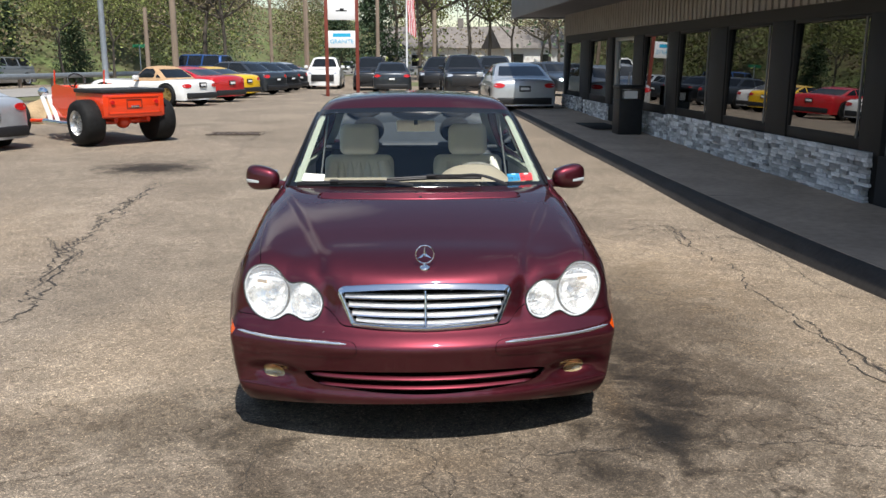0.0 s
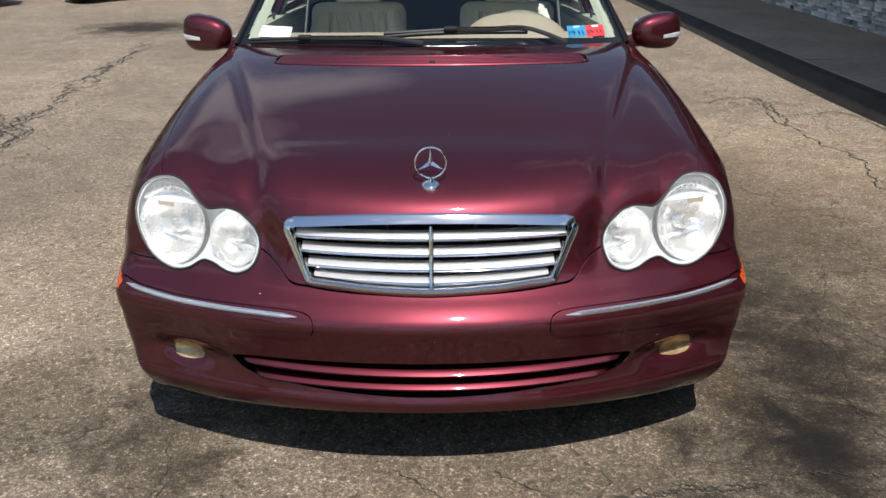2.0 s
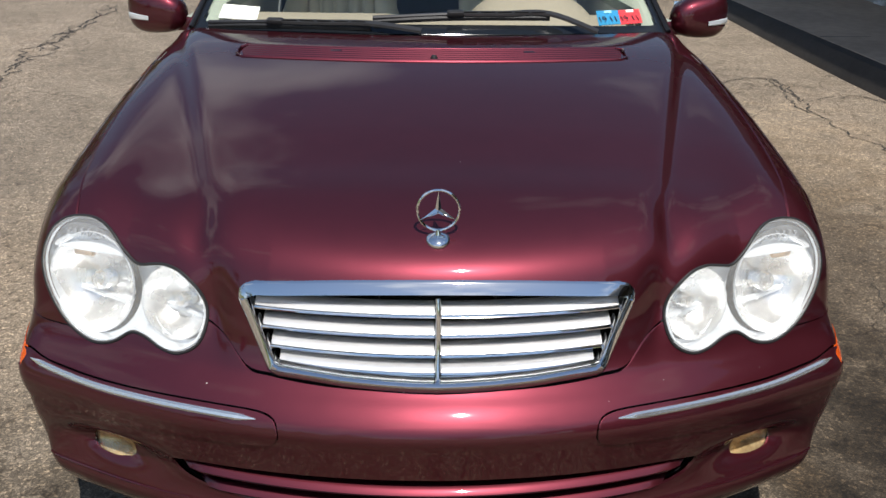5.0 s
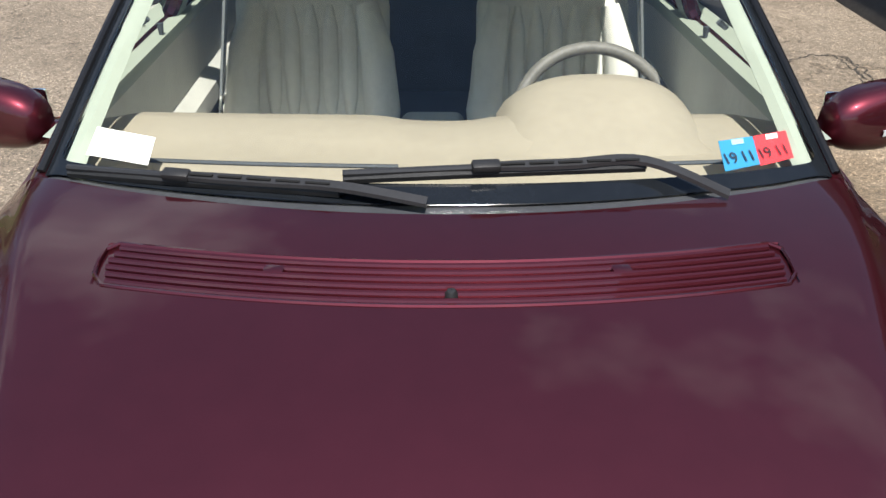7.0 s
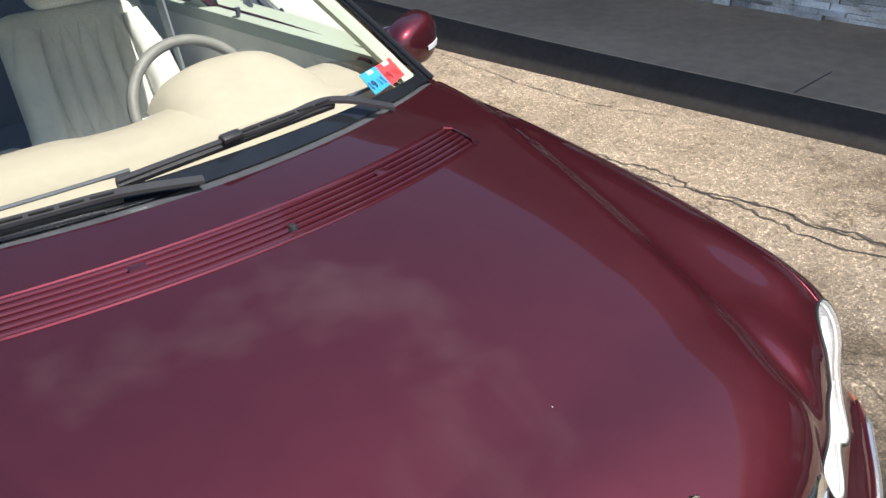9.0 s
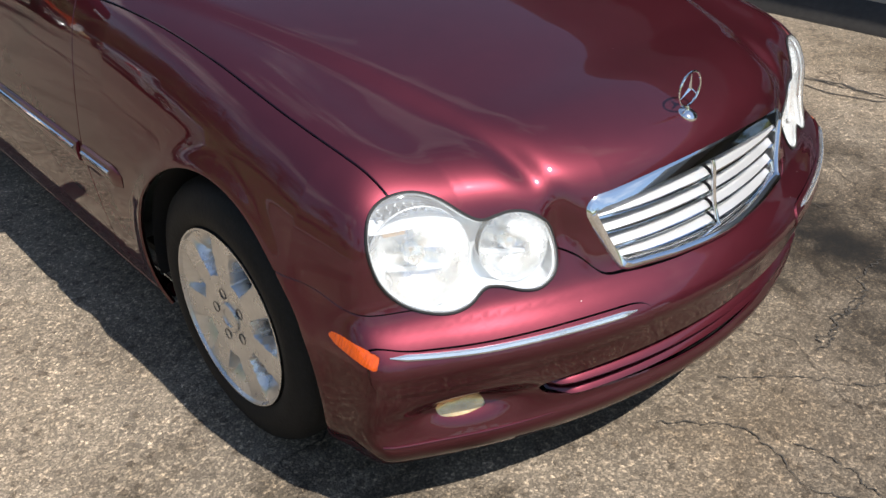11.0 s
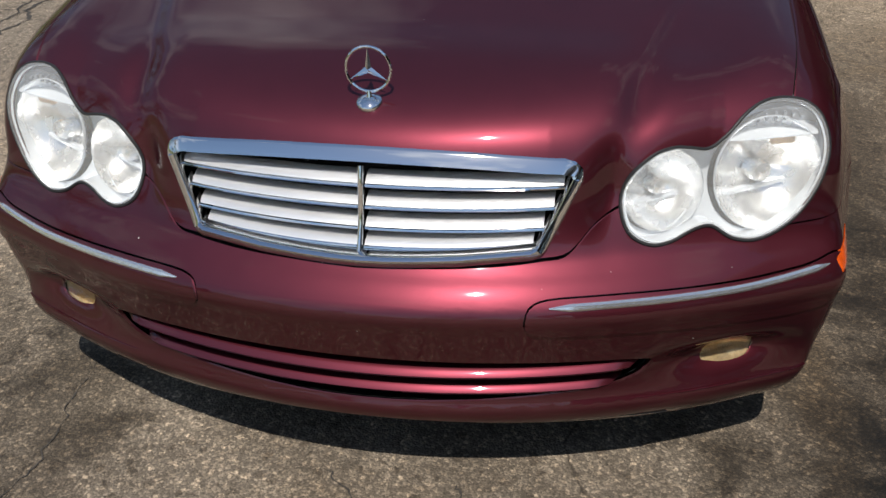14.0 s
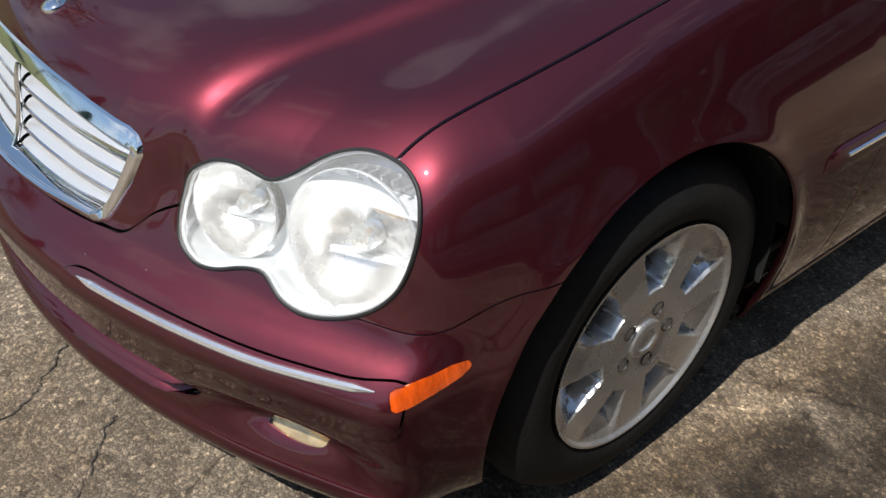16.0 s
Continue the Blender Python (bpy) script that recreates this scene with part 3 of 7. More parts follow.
# headlamps: hazed clear lens over two bright faceted bowls in a pale housing
for sx in (-1, 1):
    half = cleave(lamps, (lambda x, y, z: x) if sx < 0 else (lambda x, y, z: -x))[0]
    lamp = panel("headlamp", half, lower_body, LENS, sedan, "clear twin-lobed headlamp", rim=0.0, lift=0.003)
    lamp.visible_shadow = False
    v, t = half
    back_off = np.array([-sx * 0.010, 0.038, -0.002])
    BOWLS = ((0.668, 0.606, 0.0985, 0.404, 24), (0.492, 0.596, 0.0715, 0.334, 16))
    _, tray = cleave((v, t), lambda x, y, z: np.minimum(*[np.hypot((np.abs(x) - q[0]) * 1.06, (z - q[1]) * 1.03) - q[2] * 0.99 for q in BOWLS]))
    raw("lamp_housing", tray[0] + back_off, tray[1][:, ::-1], HOUSING, lamp)
    ring = onto_front(lower_body, [(sx * a, b) for a, b in HEADLAMP])
    wall_v = np.concatenate([ring, ring + back_off])
    n = len(ring)
    raw("lamp_wall", wall_v, [(i, (i + 1) % n, n + (i + 1) % n, n + i) for i in range(n)], HOUSING, lamp)
    bm = bmesh.new()
    tube(bm, lay(lower_body, ring, 0.001), 0.0032, 8, True)
    part("seal", bm, BLACK, lamp, "thin black rubber seal")
    mid_x, mid_z = sx * 0.60, 0.615
    rim_in = [(q[0] + (mid_x - q[0]) * 0.03, q[1] + 0.004, q[2] + (mid_z - q[2]) * 0.045) for q in ring]
    bm = bmesh.new()
    tube(bm, rim_in, 0.0026, 6, True)
    part("inner_rim", bm, HOUSING, lamp)
    r_f = random.Random(8)
    for cx, cz, r, yy, facets in BOWLS:
        m = pose(sx * cx, yy, cz, 77, 0, sx * 21)
        bm = bmesh.new()
        rings_ = []
        for rr, hh in ((1.0, 0.0), (0.97, -0.012), (0.72, -0.036), (0.42, -0.052), (0.16, -0.058)):
            rings_.append([bm.verts.new(m @ Vector((r * rr * math.cos(2 * math.pi * i / facets), r * rr * math.sin(2 * math.pi * i / facets), hh + (r_f.uniform(-0.004, 0.004) if 0.2 < rr < 0.95 else 0)))) for i in range(facets)])
        for p0, p1 in zip(rings_, rings_[1:]):
            for i in range(facets):
                bm.faces.new((p0[i], p0[(i + 1) % facets], p1[(i + 1) % facets], p1[i]))
        bm.faces.new(rings_[-1])
        part("reflector_bowl", bm, REFLECTOR, lamp, "bright fluted bowl")
        bm = bmesh.new()
        lathe(bm, [(r * 1.012, -0.004), (r * 1.010, 0.0005), (r * 1.0, 0.001), (r * 0.990, -0.002)], m, 36)
        part("bezel", bm, HOUSING, lamp)
        bm = bmesh.new()
        lathe(bm, [(r * 0.20, -0.056), (r * 0.20, -0.026), (r * 0.15, -0.018), (0.001, -0.016)], m, 16)
        part("bulb_shield", bm, REFLECTOR, lamp)
        bm = bmesh.new()
        box(bm, -r * 0.55, r * 0.55, -0.004, 0.004, -0.05, -0.036, 0.001, 2, m @ pose(0, -r * 0.30, 0, 0, 0, 8 * sx))
        part("shield_bracket", bm, HOUSING, lamp)
    # shelf across the upper lobe with the ribbed visor above it
    bm = bmesh.new()
    shelf_rows = []
    for k in range(11):
        xx = 0.594 + 0.0152 * k
        y0 = float(onto_front(lower_body, [(sx * min(xx, 0.752), 0.668)])[0][1])
        shelf_rows.append([bm.verts.new((sx * xx, yq, zq)) for yq, zq in ((y0 + 0.020, 0.6635), (y0 + 0.016, 0.6655), (y0 + 0.018, 0.668), (y0 + 0.050, 0.676))])
    for p0, p1 in zip(shelf_rows, shelf_rows[1:]):
        for k in range(3):
            bm.faces.new((p0[k], p0[k + 1], p1[k + 1], p1[k]))
    part("visor_shelf", bm, HOUSING, lamp)
    bm = bmesh.new()
    visor_rows = []
    for k in range(11):
        xx = 0.600 + 0.0145 * k
        top = 0.716 - 5.6 * (xx - 0.682) ** 2
        y0 = float(onto_front(lower_body, [(sx * xx, min(top, 0.700))])[0][1])
        visor_rows.append([bm.verts.new((sx * xx, y0 + 0.034, 0.668)), bm.verts.new((sx * xx, y0 + 0.022, max(0.669, top - 0.004)))])
    for p0, p1 in zip(visor_rows, visor_rows[1:]):
        bm.faces.new((p0[0], p1[0], p1[1], p0[1]))
    part("visor", bm, VISOR, lamp, "grey visor above the main bowl")
    for k in range(6):
        xx = 0.640 + 0.0150 * k
        y0 = float(onto_front(lower_body, [(sx * xx, 0.690)])[0][1])
        bm = bmesh.new()
        box(bm, sx * xx - 0.0025, sx * xx + 0.0025, y0 + 0.020, y0 + 0.034, 0.690, 0.704 - 0.0013 * (k - 2.5) ** 2, 0.001)
        part("visor_rib", bm, VISOR, lamp)
    bm = bmesh.new()
    box(bm, -0.022, 0.022, -0.006, 0.006, -0.008, 0.008, 0.003, 2, pose(sx * 0.690, 0.452, 0.652, 0, 0, sx * 20))
    part("turn_bulb", bm, mat("pale amber bulb", (0.85, 0.58, 0.34), 0.3, 0.0, 0.5, vary=0.2, scale=60) if sx < 0 else bpy.data.materials["pale amber bulb"], lamp, "pale amber bulb glimpsed in the bowl")

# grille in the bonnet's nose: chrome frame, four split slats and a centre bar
# the backing box paints the shaded depth behind the slats black
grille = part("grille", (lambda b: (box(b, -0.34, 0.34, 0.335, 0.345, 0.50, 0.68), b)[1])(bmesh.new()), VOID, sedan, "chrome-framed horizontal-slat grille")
frame_line = onto_front(lower_body, GRILLE)
bm = bmesh.new()
slim = [(-0.004, 0.004), (0.0, -0.005), (0.004, -0.0085), (0.0140, -0.0095), (0.0175, -0.005), (0.0185, 0.000), (0.0185, 0.022)]
broad = [(-0.004, 0.004), (0.0, -0.002), (0.002, -0.004), (0.0195, -0.0150), (0.0213, -0.011), (0.0220, -0.006), (0.0220, 0.022)]
cen = np.array([0, frame_line[:, 1].mean(), 0.592])
rings = []
for i, p in enumerate(frame_line):
    tan = frame_line[(i + 1) % len(frame_line)] - frame_line[i - 1]
    nrm = np.array([-tan[2], 0, tan[0]])
    nrm /= np.linalg.norm(nrm) + 1e-9
    if nrm @ (cen - p) < 0:
        nrm = -nrm
    k = min(1.0, max(0.0, (-nrm[2] - 0.3) / 0.5))
    rings.append([bm.verts.new(tuple(p + nrm * (a0 + k * (a1 - a0)) + np.array([0, b0 + k * (b1 - b0), 0]))) for (a0, b0), (a1, b1) in zip(slim, broad)])
for a, b in zip(rings, rings[1:] + rings[:1]):
    for k in range(len(slim) - 1):
        bm.faces.new((a[k], b[k], b[k + 1], a[k + 1]))
part("grille_frame", bm, CHROME, grille, "polished chrome surround")
for zc, hh, reach, bow in ((0.628, 0.0092, 0.328, 0.0), (0.593, 0.0092, 0.314, 0.002), (0.559, 0.0092, 0.299, 0.004), (0.531, 0.0076, 0.284, 0.007)):
    for sx in (-1, 1):
        bm, lip_pts = bmesh.new(), []
        rows_ = []
        for xx in np.linspace(0.006, reach, 14):
            zz = zc - bow * (1 - (xx / reach) ** 2) * 1.0 + bow * 0.3
            y0 = float(onto_front(lower_body, [(xx, zz)])[0][1]) + 0.008
            lip_pts.append((sx * xx, y0 - 0.001, zz - hh * 0.70))
            rows_.append([bm.verts.new((sx * xx, y0 + dy, zz + dz)) for dy, dz in ((0.003, -hh), (0.0, -hh * 0.5), (0.008, hh * 0.35), (0.020, hh * 0.85), (0.030, hh), (0.042, hh * 0.5), (0.042, -hh * 0.7), (0.012, -hh))])
        for a, b in zip(rows_, rows_[1:]):
            for k in range(8):
                bm.faces.new((a[k], b[k], b[(k + 1) % 8], a[(k + 1) % 8]))
        slat = part("slat", bm, SATIN, grille)
        bm = bmesh.new()
        tube(bm, lip_pts, 0.0036, 8)
        part("slat_lip", bm, CHROME, slat, "bright chrome lip")
bm = bmesh.new()
line = onto_front(lower_body, [(0, z) for z in np.linspace(0.655, 0.512, 10)])
tube(bm, [(0, p[1] + 0.002, p[2]) for p in line], 0.0050, 10)
part("centre_bar", bm, CHROME, grille)
for xx in (-0.22, -0.11, 0.11, 0.22):
    bm = bmesh.new()
    box(bm, xx - 0.003, xx + 0.003, 0.28, 0.33, 0.515, 0.65)
    part("grille_rib", bm, BLACK, grille)

# upright ring ornament
base = lay(lower_body, [(0, 0.300, 0.745)])[0]
ornament = part("hood_ornament", (lambda b: (lathe(b, [(0.001, 0.009), (0.010, 0.009), (0.014, 0.006), (0.020, 0.004), (0.022, 0.001), (0.022, -0.004)], pose(*base, 18, 0, 0), 32), b)[1])(bmesh.new()), CHROME, sedan, "chrome ring ornament on a round base")
ring_c = Vector((0, base[1] + 0.004, 0.790))
bm = bmesh.new()
tube(bm, [ring_c + Vector((0.0375 * math.cos(q), 0, 0.0375 * math.sin(q))) for q in np.linspace(0, 2 * math.pi, 49)[:-1]], 0.0026, 8, True)
part("ring", bm, CHROME, ornament)
for q in (90, 210, 330):
    d, w = Vector((math.cos(radians(q)), 0, math.sin(radians(q)))), Vector((-math.sin(radians(q)), 0, math.cos(radians(q))))
    bm = bmesh.new()
    tip, mid_ = ring_c + d * 0.0365, ring_c
    vs = [bm.verts.new(p) for p in (tip, mid_ + w * 0.006, mid_ - w * 0.006, mid_ + Vector((0, -0.004, 0)), mid_ + Vector((0, 0.004, 0)))]
    for f3 in ((0, 1, 3), (0, 3, 2), (0, 4, 1), (0, 2, 4)):
        bm.faces.new([vs[k] for k in f3])
    part("arm", bm, CHROME, ornament)
bm = bmesh.new()
cyl(bm, 0.006, 0.003, ring_c.z - 0.0375 - base[2] - 0.004, pose(0, base[1] + 0.002, base[2] + 0.006, 0, 0, 0), 12)
part("stem", bm, CHROME, ornament)

# chrome inserts along the bumper strips, lower slats
strip_z = spl([(0.30, 0.4535), (0.45, 0.4545), (0.60, 0.4545), (0.70, 0.4575), (0.80, 0.466)])
for sx in (-1, 1):
    pts = [q for q in onto_front(lower_body, [(sx * a, float(strip_z(a))) for a in np.linspace(0.318, 0.800, 60)]) if q[1] < 0.357]
    n = len(pts)
    bm = bmesh.new()
    tube(bm, lay(lower_body, pts, 0.0045), [0.0012 + 0.0056 * min(1, i / 4, (n - 1 - i) / 3) for i in range(n)], 8)
    part("chrome_strip", bm, STRIP, sedan, "chrome insert in the bumper strip")
# black backing sheet in place of the intake's shaded depth
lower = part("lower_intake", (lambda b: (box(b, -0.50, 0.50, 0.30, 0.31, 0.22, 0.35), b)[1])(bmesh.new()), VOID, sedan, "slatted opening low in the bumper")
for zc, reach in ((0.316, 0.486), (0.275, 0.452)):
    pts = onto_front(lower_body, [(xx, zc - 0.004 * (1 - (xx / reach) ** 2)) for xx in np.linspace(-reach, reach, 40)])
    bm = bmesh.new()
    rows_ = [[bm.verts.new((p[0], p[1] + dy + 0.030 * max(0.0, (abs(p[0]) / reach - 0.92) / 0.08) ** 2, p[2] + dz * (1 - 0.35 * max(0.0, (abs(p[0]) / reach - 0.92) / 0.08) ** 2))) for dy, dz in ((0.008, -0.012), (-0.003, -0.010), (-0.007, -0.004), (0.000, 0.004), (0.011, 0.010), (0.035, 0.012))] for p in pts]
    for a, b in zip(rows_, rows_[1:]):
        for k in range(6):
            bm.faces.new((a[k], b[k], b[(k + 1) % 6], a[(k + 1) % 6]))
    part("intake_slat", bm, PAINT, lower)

# black sheet added to stop sunlight slipping in under the intake
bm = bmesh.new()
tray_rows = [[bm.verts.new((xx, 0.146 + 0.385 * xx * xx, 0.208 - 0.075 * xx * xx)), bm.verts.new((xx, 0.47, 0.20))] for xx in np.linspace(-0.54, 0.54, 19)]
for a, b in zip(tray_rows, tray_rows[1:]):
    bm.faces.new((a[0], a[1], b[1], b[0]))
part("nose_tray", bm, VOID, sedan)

# raised bead along the bumper's lower lip
for sx in (-1, 1):
    bm = bmesh.new()
    tube(bm, lay(lower_body, onto_front(lower_body, [(sx * a, 0.236 + 0.012 * max(0, 0.58 - a)) for a in np.linspace(0.47, 0.79, 24)]), 0.0), [0.0008 + 0.0022 * min(1, i / 8) for i in range(24)], 6)
    part("lip_bead", bm, PAINT, sedan)

# louvred vent near the windscreen
for k in range(6):
    off = -0.040 + 0.016 * k
    pts = [(xx, 1.108 + off + 0.25 * xx * xx, 0.92) for xx in np.linspace(-0.496 + 0.004 * abs(k - 2.5), 0.496 - 0.004 * abs(k - 2.5), 41)]
    bm = bmesh.new()
    tube(bm, lay(lower_body, pts, -0.0005), 0.0052, 8)
    part("vent_louvre", bm, PAINT, sedan)
rim_pts = [(xx, 1.108 + 0.25 * xx * xx - 0.050, 0.92) for xx in np.linspace(-0.49, 0.49, 33)] + [(0.508, 1.145, 0.92), (0.510, 1.175, 0.92), (0.508, 1.205, 0.92)] + [(xx, 1.108 + 0.25 * xx * xx + 0.050, 0.92) for xx in np.linspace(0.49, -0.49, 33)] + [(-0.508, 1.205, 0.92), (-0.510, 1.175, 0.92), (-0.508, 1.145, 0.92)]
bm = bmesh.new()
tube(bm, lay(lower_body, rim_pts, 0.000), 0.0035, 6, True)
part("vent_rim", bm, PAINT, sedan)
for xx in (-0.25, 0.25):
    bm = bmesh.new()
    box(bm, -0.015, 0.015, -0.011, 0.011, -0.004, 0.0045, 0.003, 2, pose(*lay(lower_body, [(xx, 1.141, 0.92)])[0], 8, 0, 10 if xx > 0 else -10))
    part("vent_clip", bm, PAINT, sedan)
bm = bmesh.new()
lathe(bm, [(0.001, 0.010), (0.006, 0.009), (0.009, 0.004), (0.010, -0.004)], pose(*lay(lower_body, [(0.002, 1.081, 0.92)])[0], 8, 0, 0), 16)
part("washer_nozzle", bm, BLACK, sedan)

# ---- glasshouse ----
up = skin(upper_body, np.linspace(-0.84, 0.84, 85), np.concatenate([np.arange(1.15, 2.3, 0.018), np.arange(2.3, 4.3, 0.03)]), np.arange(0.87, 1.46, 0.016))
_, up = cleave(up, lambda x, y, z: lower_body(x, y, z) + 0.004)
WIND_A = np.concatenate([curve([(-0.72, 0.86), (-0.695, 0.93), (-0.60, 1.245), (-0.578, 1.30), (-0.545, 1.318), (-0.3, 1.332), (0, 1.336), (0.3, 1.332), (0.545, 1.318), (0.578, 1.30), (0.60, 1.245), (0.695, 0.93), (0.72, 0.86)], 4)])
WIND_B = curve([(-0.668, 0.958), (-0.662, 0.985), (-0.587, 1.225), (-0.565, 1.280), (-0.53, 1.300), (-0.3, 1.306), (0, 1.310), (0.3, 1.306), (0.53, 1.300), (0.565, 1.280), (0.587, 1.225), (0.662, 0.985), (0.668, 0.958), (0.60, 0.957), (0.3, 0.966), (0, 0.969), (-0.3, 0.966), (-0.60, 0.957)], 3, True)
SIDE_W = curve([(1.66, 0.960), (1.72, 1.02), (1.93, 1.215), (2.06, 1.295), (2.25, 1.335), (2.45, 1.345), (2.53, 1.34), (2.55, 1.30), (2.565, 1.0), (2.56, 0.958), (2.3, 0.955), (1.9, 0.952)], 4, True)
REAR_W = curve([(2.66, 0.962), (2.655, 1.0), (2.64, 1.30), (2.66, 1.34), (2.9, 1.335), (3.15, 1.305), (3.33, 1.235), (3.47, 1.13), (3.53, 1.04), (3.50, 0.985), (3.2, 0.968)], 4, True)
BACK_W = curve([(-0.60, 1.02), (-0.57, 1.10), (-0.50, 1.27), (-0.44, 1.30), (0, 1.315), (0.44, 1.30), (0.50, 1.27), (0.57, 1.10), (0.60, 1.02), (0.3, 0.995), (0, 0.99), (-0.3, 0.995)], 4, True)
in_wind = only(lambda x, y, z: (y < 2.3) & (y < 1.965 - 1.72 * (1.325 - z) + 0.42 * x * x + 0.10), lambda x, y, z: outline_field(WIND_A, x, z))
wind, up = cleave(up, in_wind)
clear, frit = cleave(wind, lambda x, y, z: outline_field(WIND_B, x, z))
side1, up = cleave(up, only(lambda x, y, z: np.abs(x) > 0.45, lambda x, y, z: outline_field(SIDE_W, y, z)))
side2, up = cleave(up, only(lambda x, y, z: np.abs(x) > 0.42, lambda x, y, z: outline_field(REAR_W, y, z)))
backw, up = cleave(up, only(lambda x, y, z: y > 3.15, lambda x, y, z: outline_field(BACK_W, x, z)))
edge_in, edge_out = gap(lambda x, y, z: np.where(z > 1.3, np.maximum(np.abs(x) - 0.40, np.abs(y - 2.42) - 0.23), 1), 0.006)
sunroof, _ = cleave(up, edge_in)
_, up = cleave(up, edge_out)
panel("roof", up, upper_body, PAINT, sedan, "maroon roof and pillars", rim=0.02)
panel("sunroof", sunroof, upper_body, FRIT, sedan, "dark glass sunroof panel")
bm = bmesh.new()
box(bm, -0.45, 0.45, 2.14, 2.70, 1.362, 1.370, 0.003)
part("sunroof_shade", bm, PALE_TRIM, sedan)
windscreen = panel("windscreen", clear, upper_body, SCREEN, sedan, "lightly tinted windscreen", rim=0)
panel("screen_border", frit, upper_body, FRIT, windscreen, "black printed glass border", rim=0.004)
for q in (*halves("side_window", side1, upper_body, SIDE_GLASS, rim=0), *halves("rear_side_window", side2, upper_body, SIDE_GLASS, rim=0), panel("rear_window", backw, upper_body, SCREEN, sedan, "tinted rear window", rim=0), windscreen):
    q.visible_shadow = False
inn = up[0] - 0.022 * slope(upper_body, up[0]) / np.linalg.norm(slope(upper_body, up[0]), axis=1)[:, None]
raw("headliner", inn, up[1][:, ::-1], PALE_TRIM, sedan, "pale headliner and pillar trim")


# ---- sedan: wheels, mirrors, wipers ----
def wheel(at, side):
    """Tyre, seven-spoke alloy, brake disc and bolts; faces +x or -x."""
    m = pose(*at, 0, 90 * side, 0)
    tyre = part("wheel", (lambda b: (lathe(b, [(0.208, -0.030), (0.213, -0.006), (0.224, 0.002), (0.250, 0.005), (0.262, 0.002), (0.280, -0.004), (0.300, -0.014), (0.3125, -0.034), (0.316, -0.050), (0.316, -0.072), (0.309, -0.074), (0.309, -0.080), (0.316, -0.082), (0.316, -0.120), (0.309, -0.122), (0.309, -0.128), (0.316, -0.130), (0.315, -0.155), (0.300, -0.185), (0.250, -0.200), (0.205, -0.195)], m, 64), b)[1])(bmesh.new()), RUBBER, sedan, "road tyre on a silver alloy wheel")
    bm = bmesh.new()
    nr, na = 42, 280
    radii = [0.036 + (0.212 - 0.036) * i / (nr - 1) for i in range(nr)]
    def recess(r, q):
        """Below zero inside one of the seven fan-shaped recesses between the spokes."""
        seg = (q * 7 / (2 * math.pi)) % 1.0 - 0.5
        w = abs(seg) * 2 * math.pi / 7 * r
        return max(w - (0.0165 + 0.36 * max(0, r - 0.105)), 0.105 - r, r - 0.208)
    def slot(r, q):
        """Below zero where a recess opens through, at its deep inner end."""
        return max(recess(r, q) + 0.005, 0.111 - r, r - 0.150)
    grid = []
    for r in radii:
        ring = []
        for k in range(na):
            q = 2 * math.pi * k / na
            sink = min(1.0, max(0.0, (0.003 - recess(r, q)) / 0.008))
            fall = max(0.0, min(1.0, (0.206 - r) / 0.060))
            h = -0.004 - 0.05 * max(0, 0.085 - r) - 0.036 * sink * (0.35 * fall + 0.65 * fall ** 2)
            if r > 0.206:
                h = 0.002
            ring.append(bm.verts.new((r * math.cos(q), r * math.sin(q), h)))
        grid.append(ring)
    for i in range(nr - 1):
        for k in range(na):
            if slot((radii[i] + radii[i + 1]) / 2, 2 * math.pi * (k + 0.5) / na) > 0:
                bm.faces.new((grid[i][k], grid[i + 1][k], grid[i + 1][(k + 1) % na], grid[i][(k + 1) % na]))
    rims = [e for e in bm.edges if len(e.link_faces) == 1 and 0.05 < e.verts[0].co.xy.length < 0.205]
    got = bmesh.ops.extrude_edge_only(bm, edges=rims)
    bmesh.ops.translate(bm, vec=(0, 0, -0.022), verts=[g for g in got["geom"] if isinstance(g, bmesh.types.BMVert)])
    for v in [v for v in bm.verts if not v.link_faces]:
        bm.verts.remove(v)
    bmesh.ops.transform(bm, matrix=m, verts=bm.verts[:])
    rim = part("alloy_rim", bm, ALLOY, tyre, "silver seven-spoke alloy")
    # barrel colour darkened to paint the shade seen between the spokes
    bm = bmesh.new()
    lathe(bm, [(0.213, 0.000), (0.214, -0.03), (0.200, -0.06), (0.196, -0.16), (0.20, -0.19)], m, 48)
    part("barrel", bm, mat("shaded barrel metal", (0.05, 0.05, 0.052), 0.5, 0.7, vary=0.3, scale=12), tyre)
    bm = bmesh.new()
    lathe(bm, [(0.150, -0.055), (0.150, -0.062), (0.001, -0.062)], m, 40)
    lathe(bm, [(0.150, -0.055), (0.08, -0.055), (0.078, -0.04), (0.001, -0.04)], m, 40)
    part("brake_disc", bm, mat("dull iron disc", (0.07, 0.07, 0.07), 0.5, 0.6, vary=0.3, scale=20), tyre)
    bm = bmesh.new()
    lathe(bm, [(0.037, -0.022), (0.037, -0.004), (0.034, -0.001), (0.022, 0.000), (0.020, -0.003), (0.001, -0.002)], m, 28)
    part("centre_cap", bm, ALLOY, rim)
    for k in range(5):
        q = 2 * math.pi * k / 5 + 0.3
        bm = bmesh.new()
        lathe(bm, [(0.0135, -0.0045), (0.0125, -0.0035), (0.009, -0.016), (0.001, -0.014)], m @ pose(0.057 * math.cos(q), 0.057 * math.sin(q), 0), 12)
        part("wheel_bolt", bm, BLACK, rim)
    return tyre


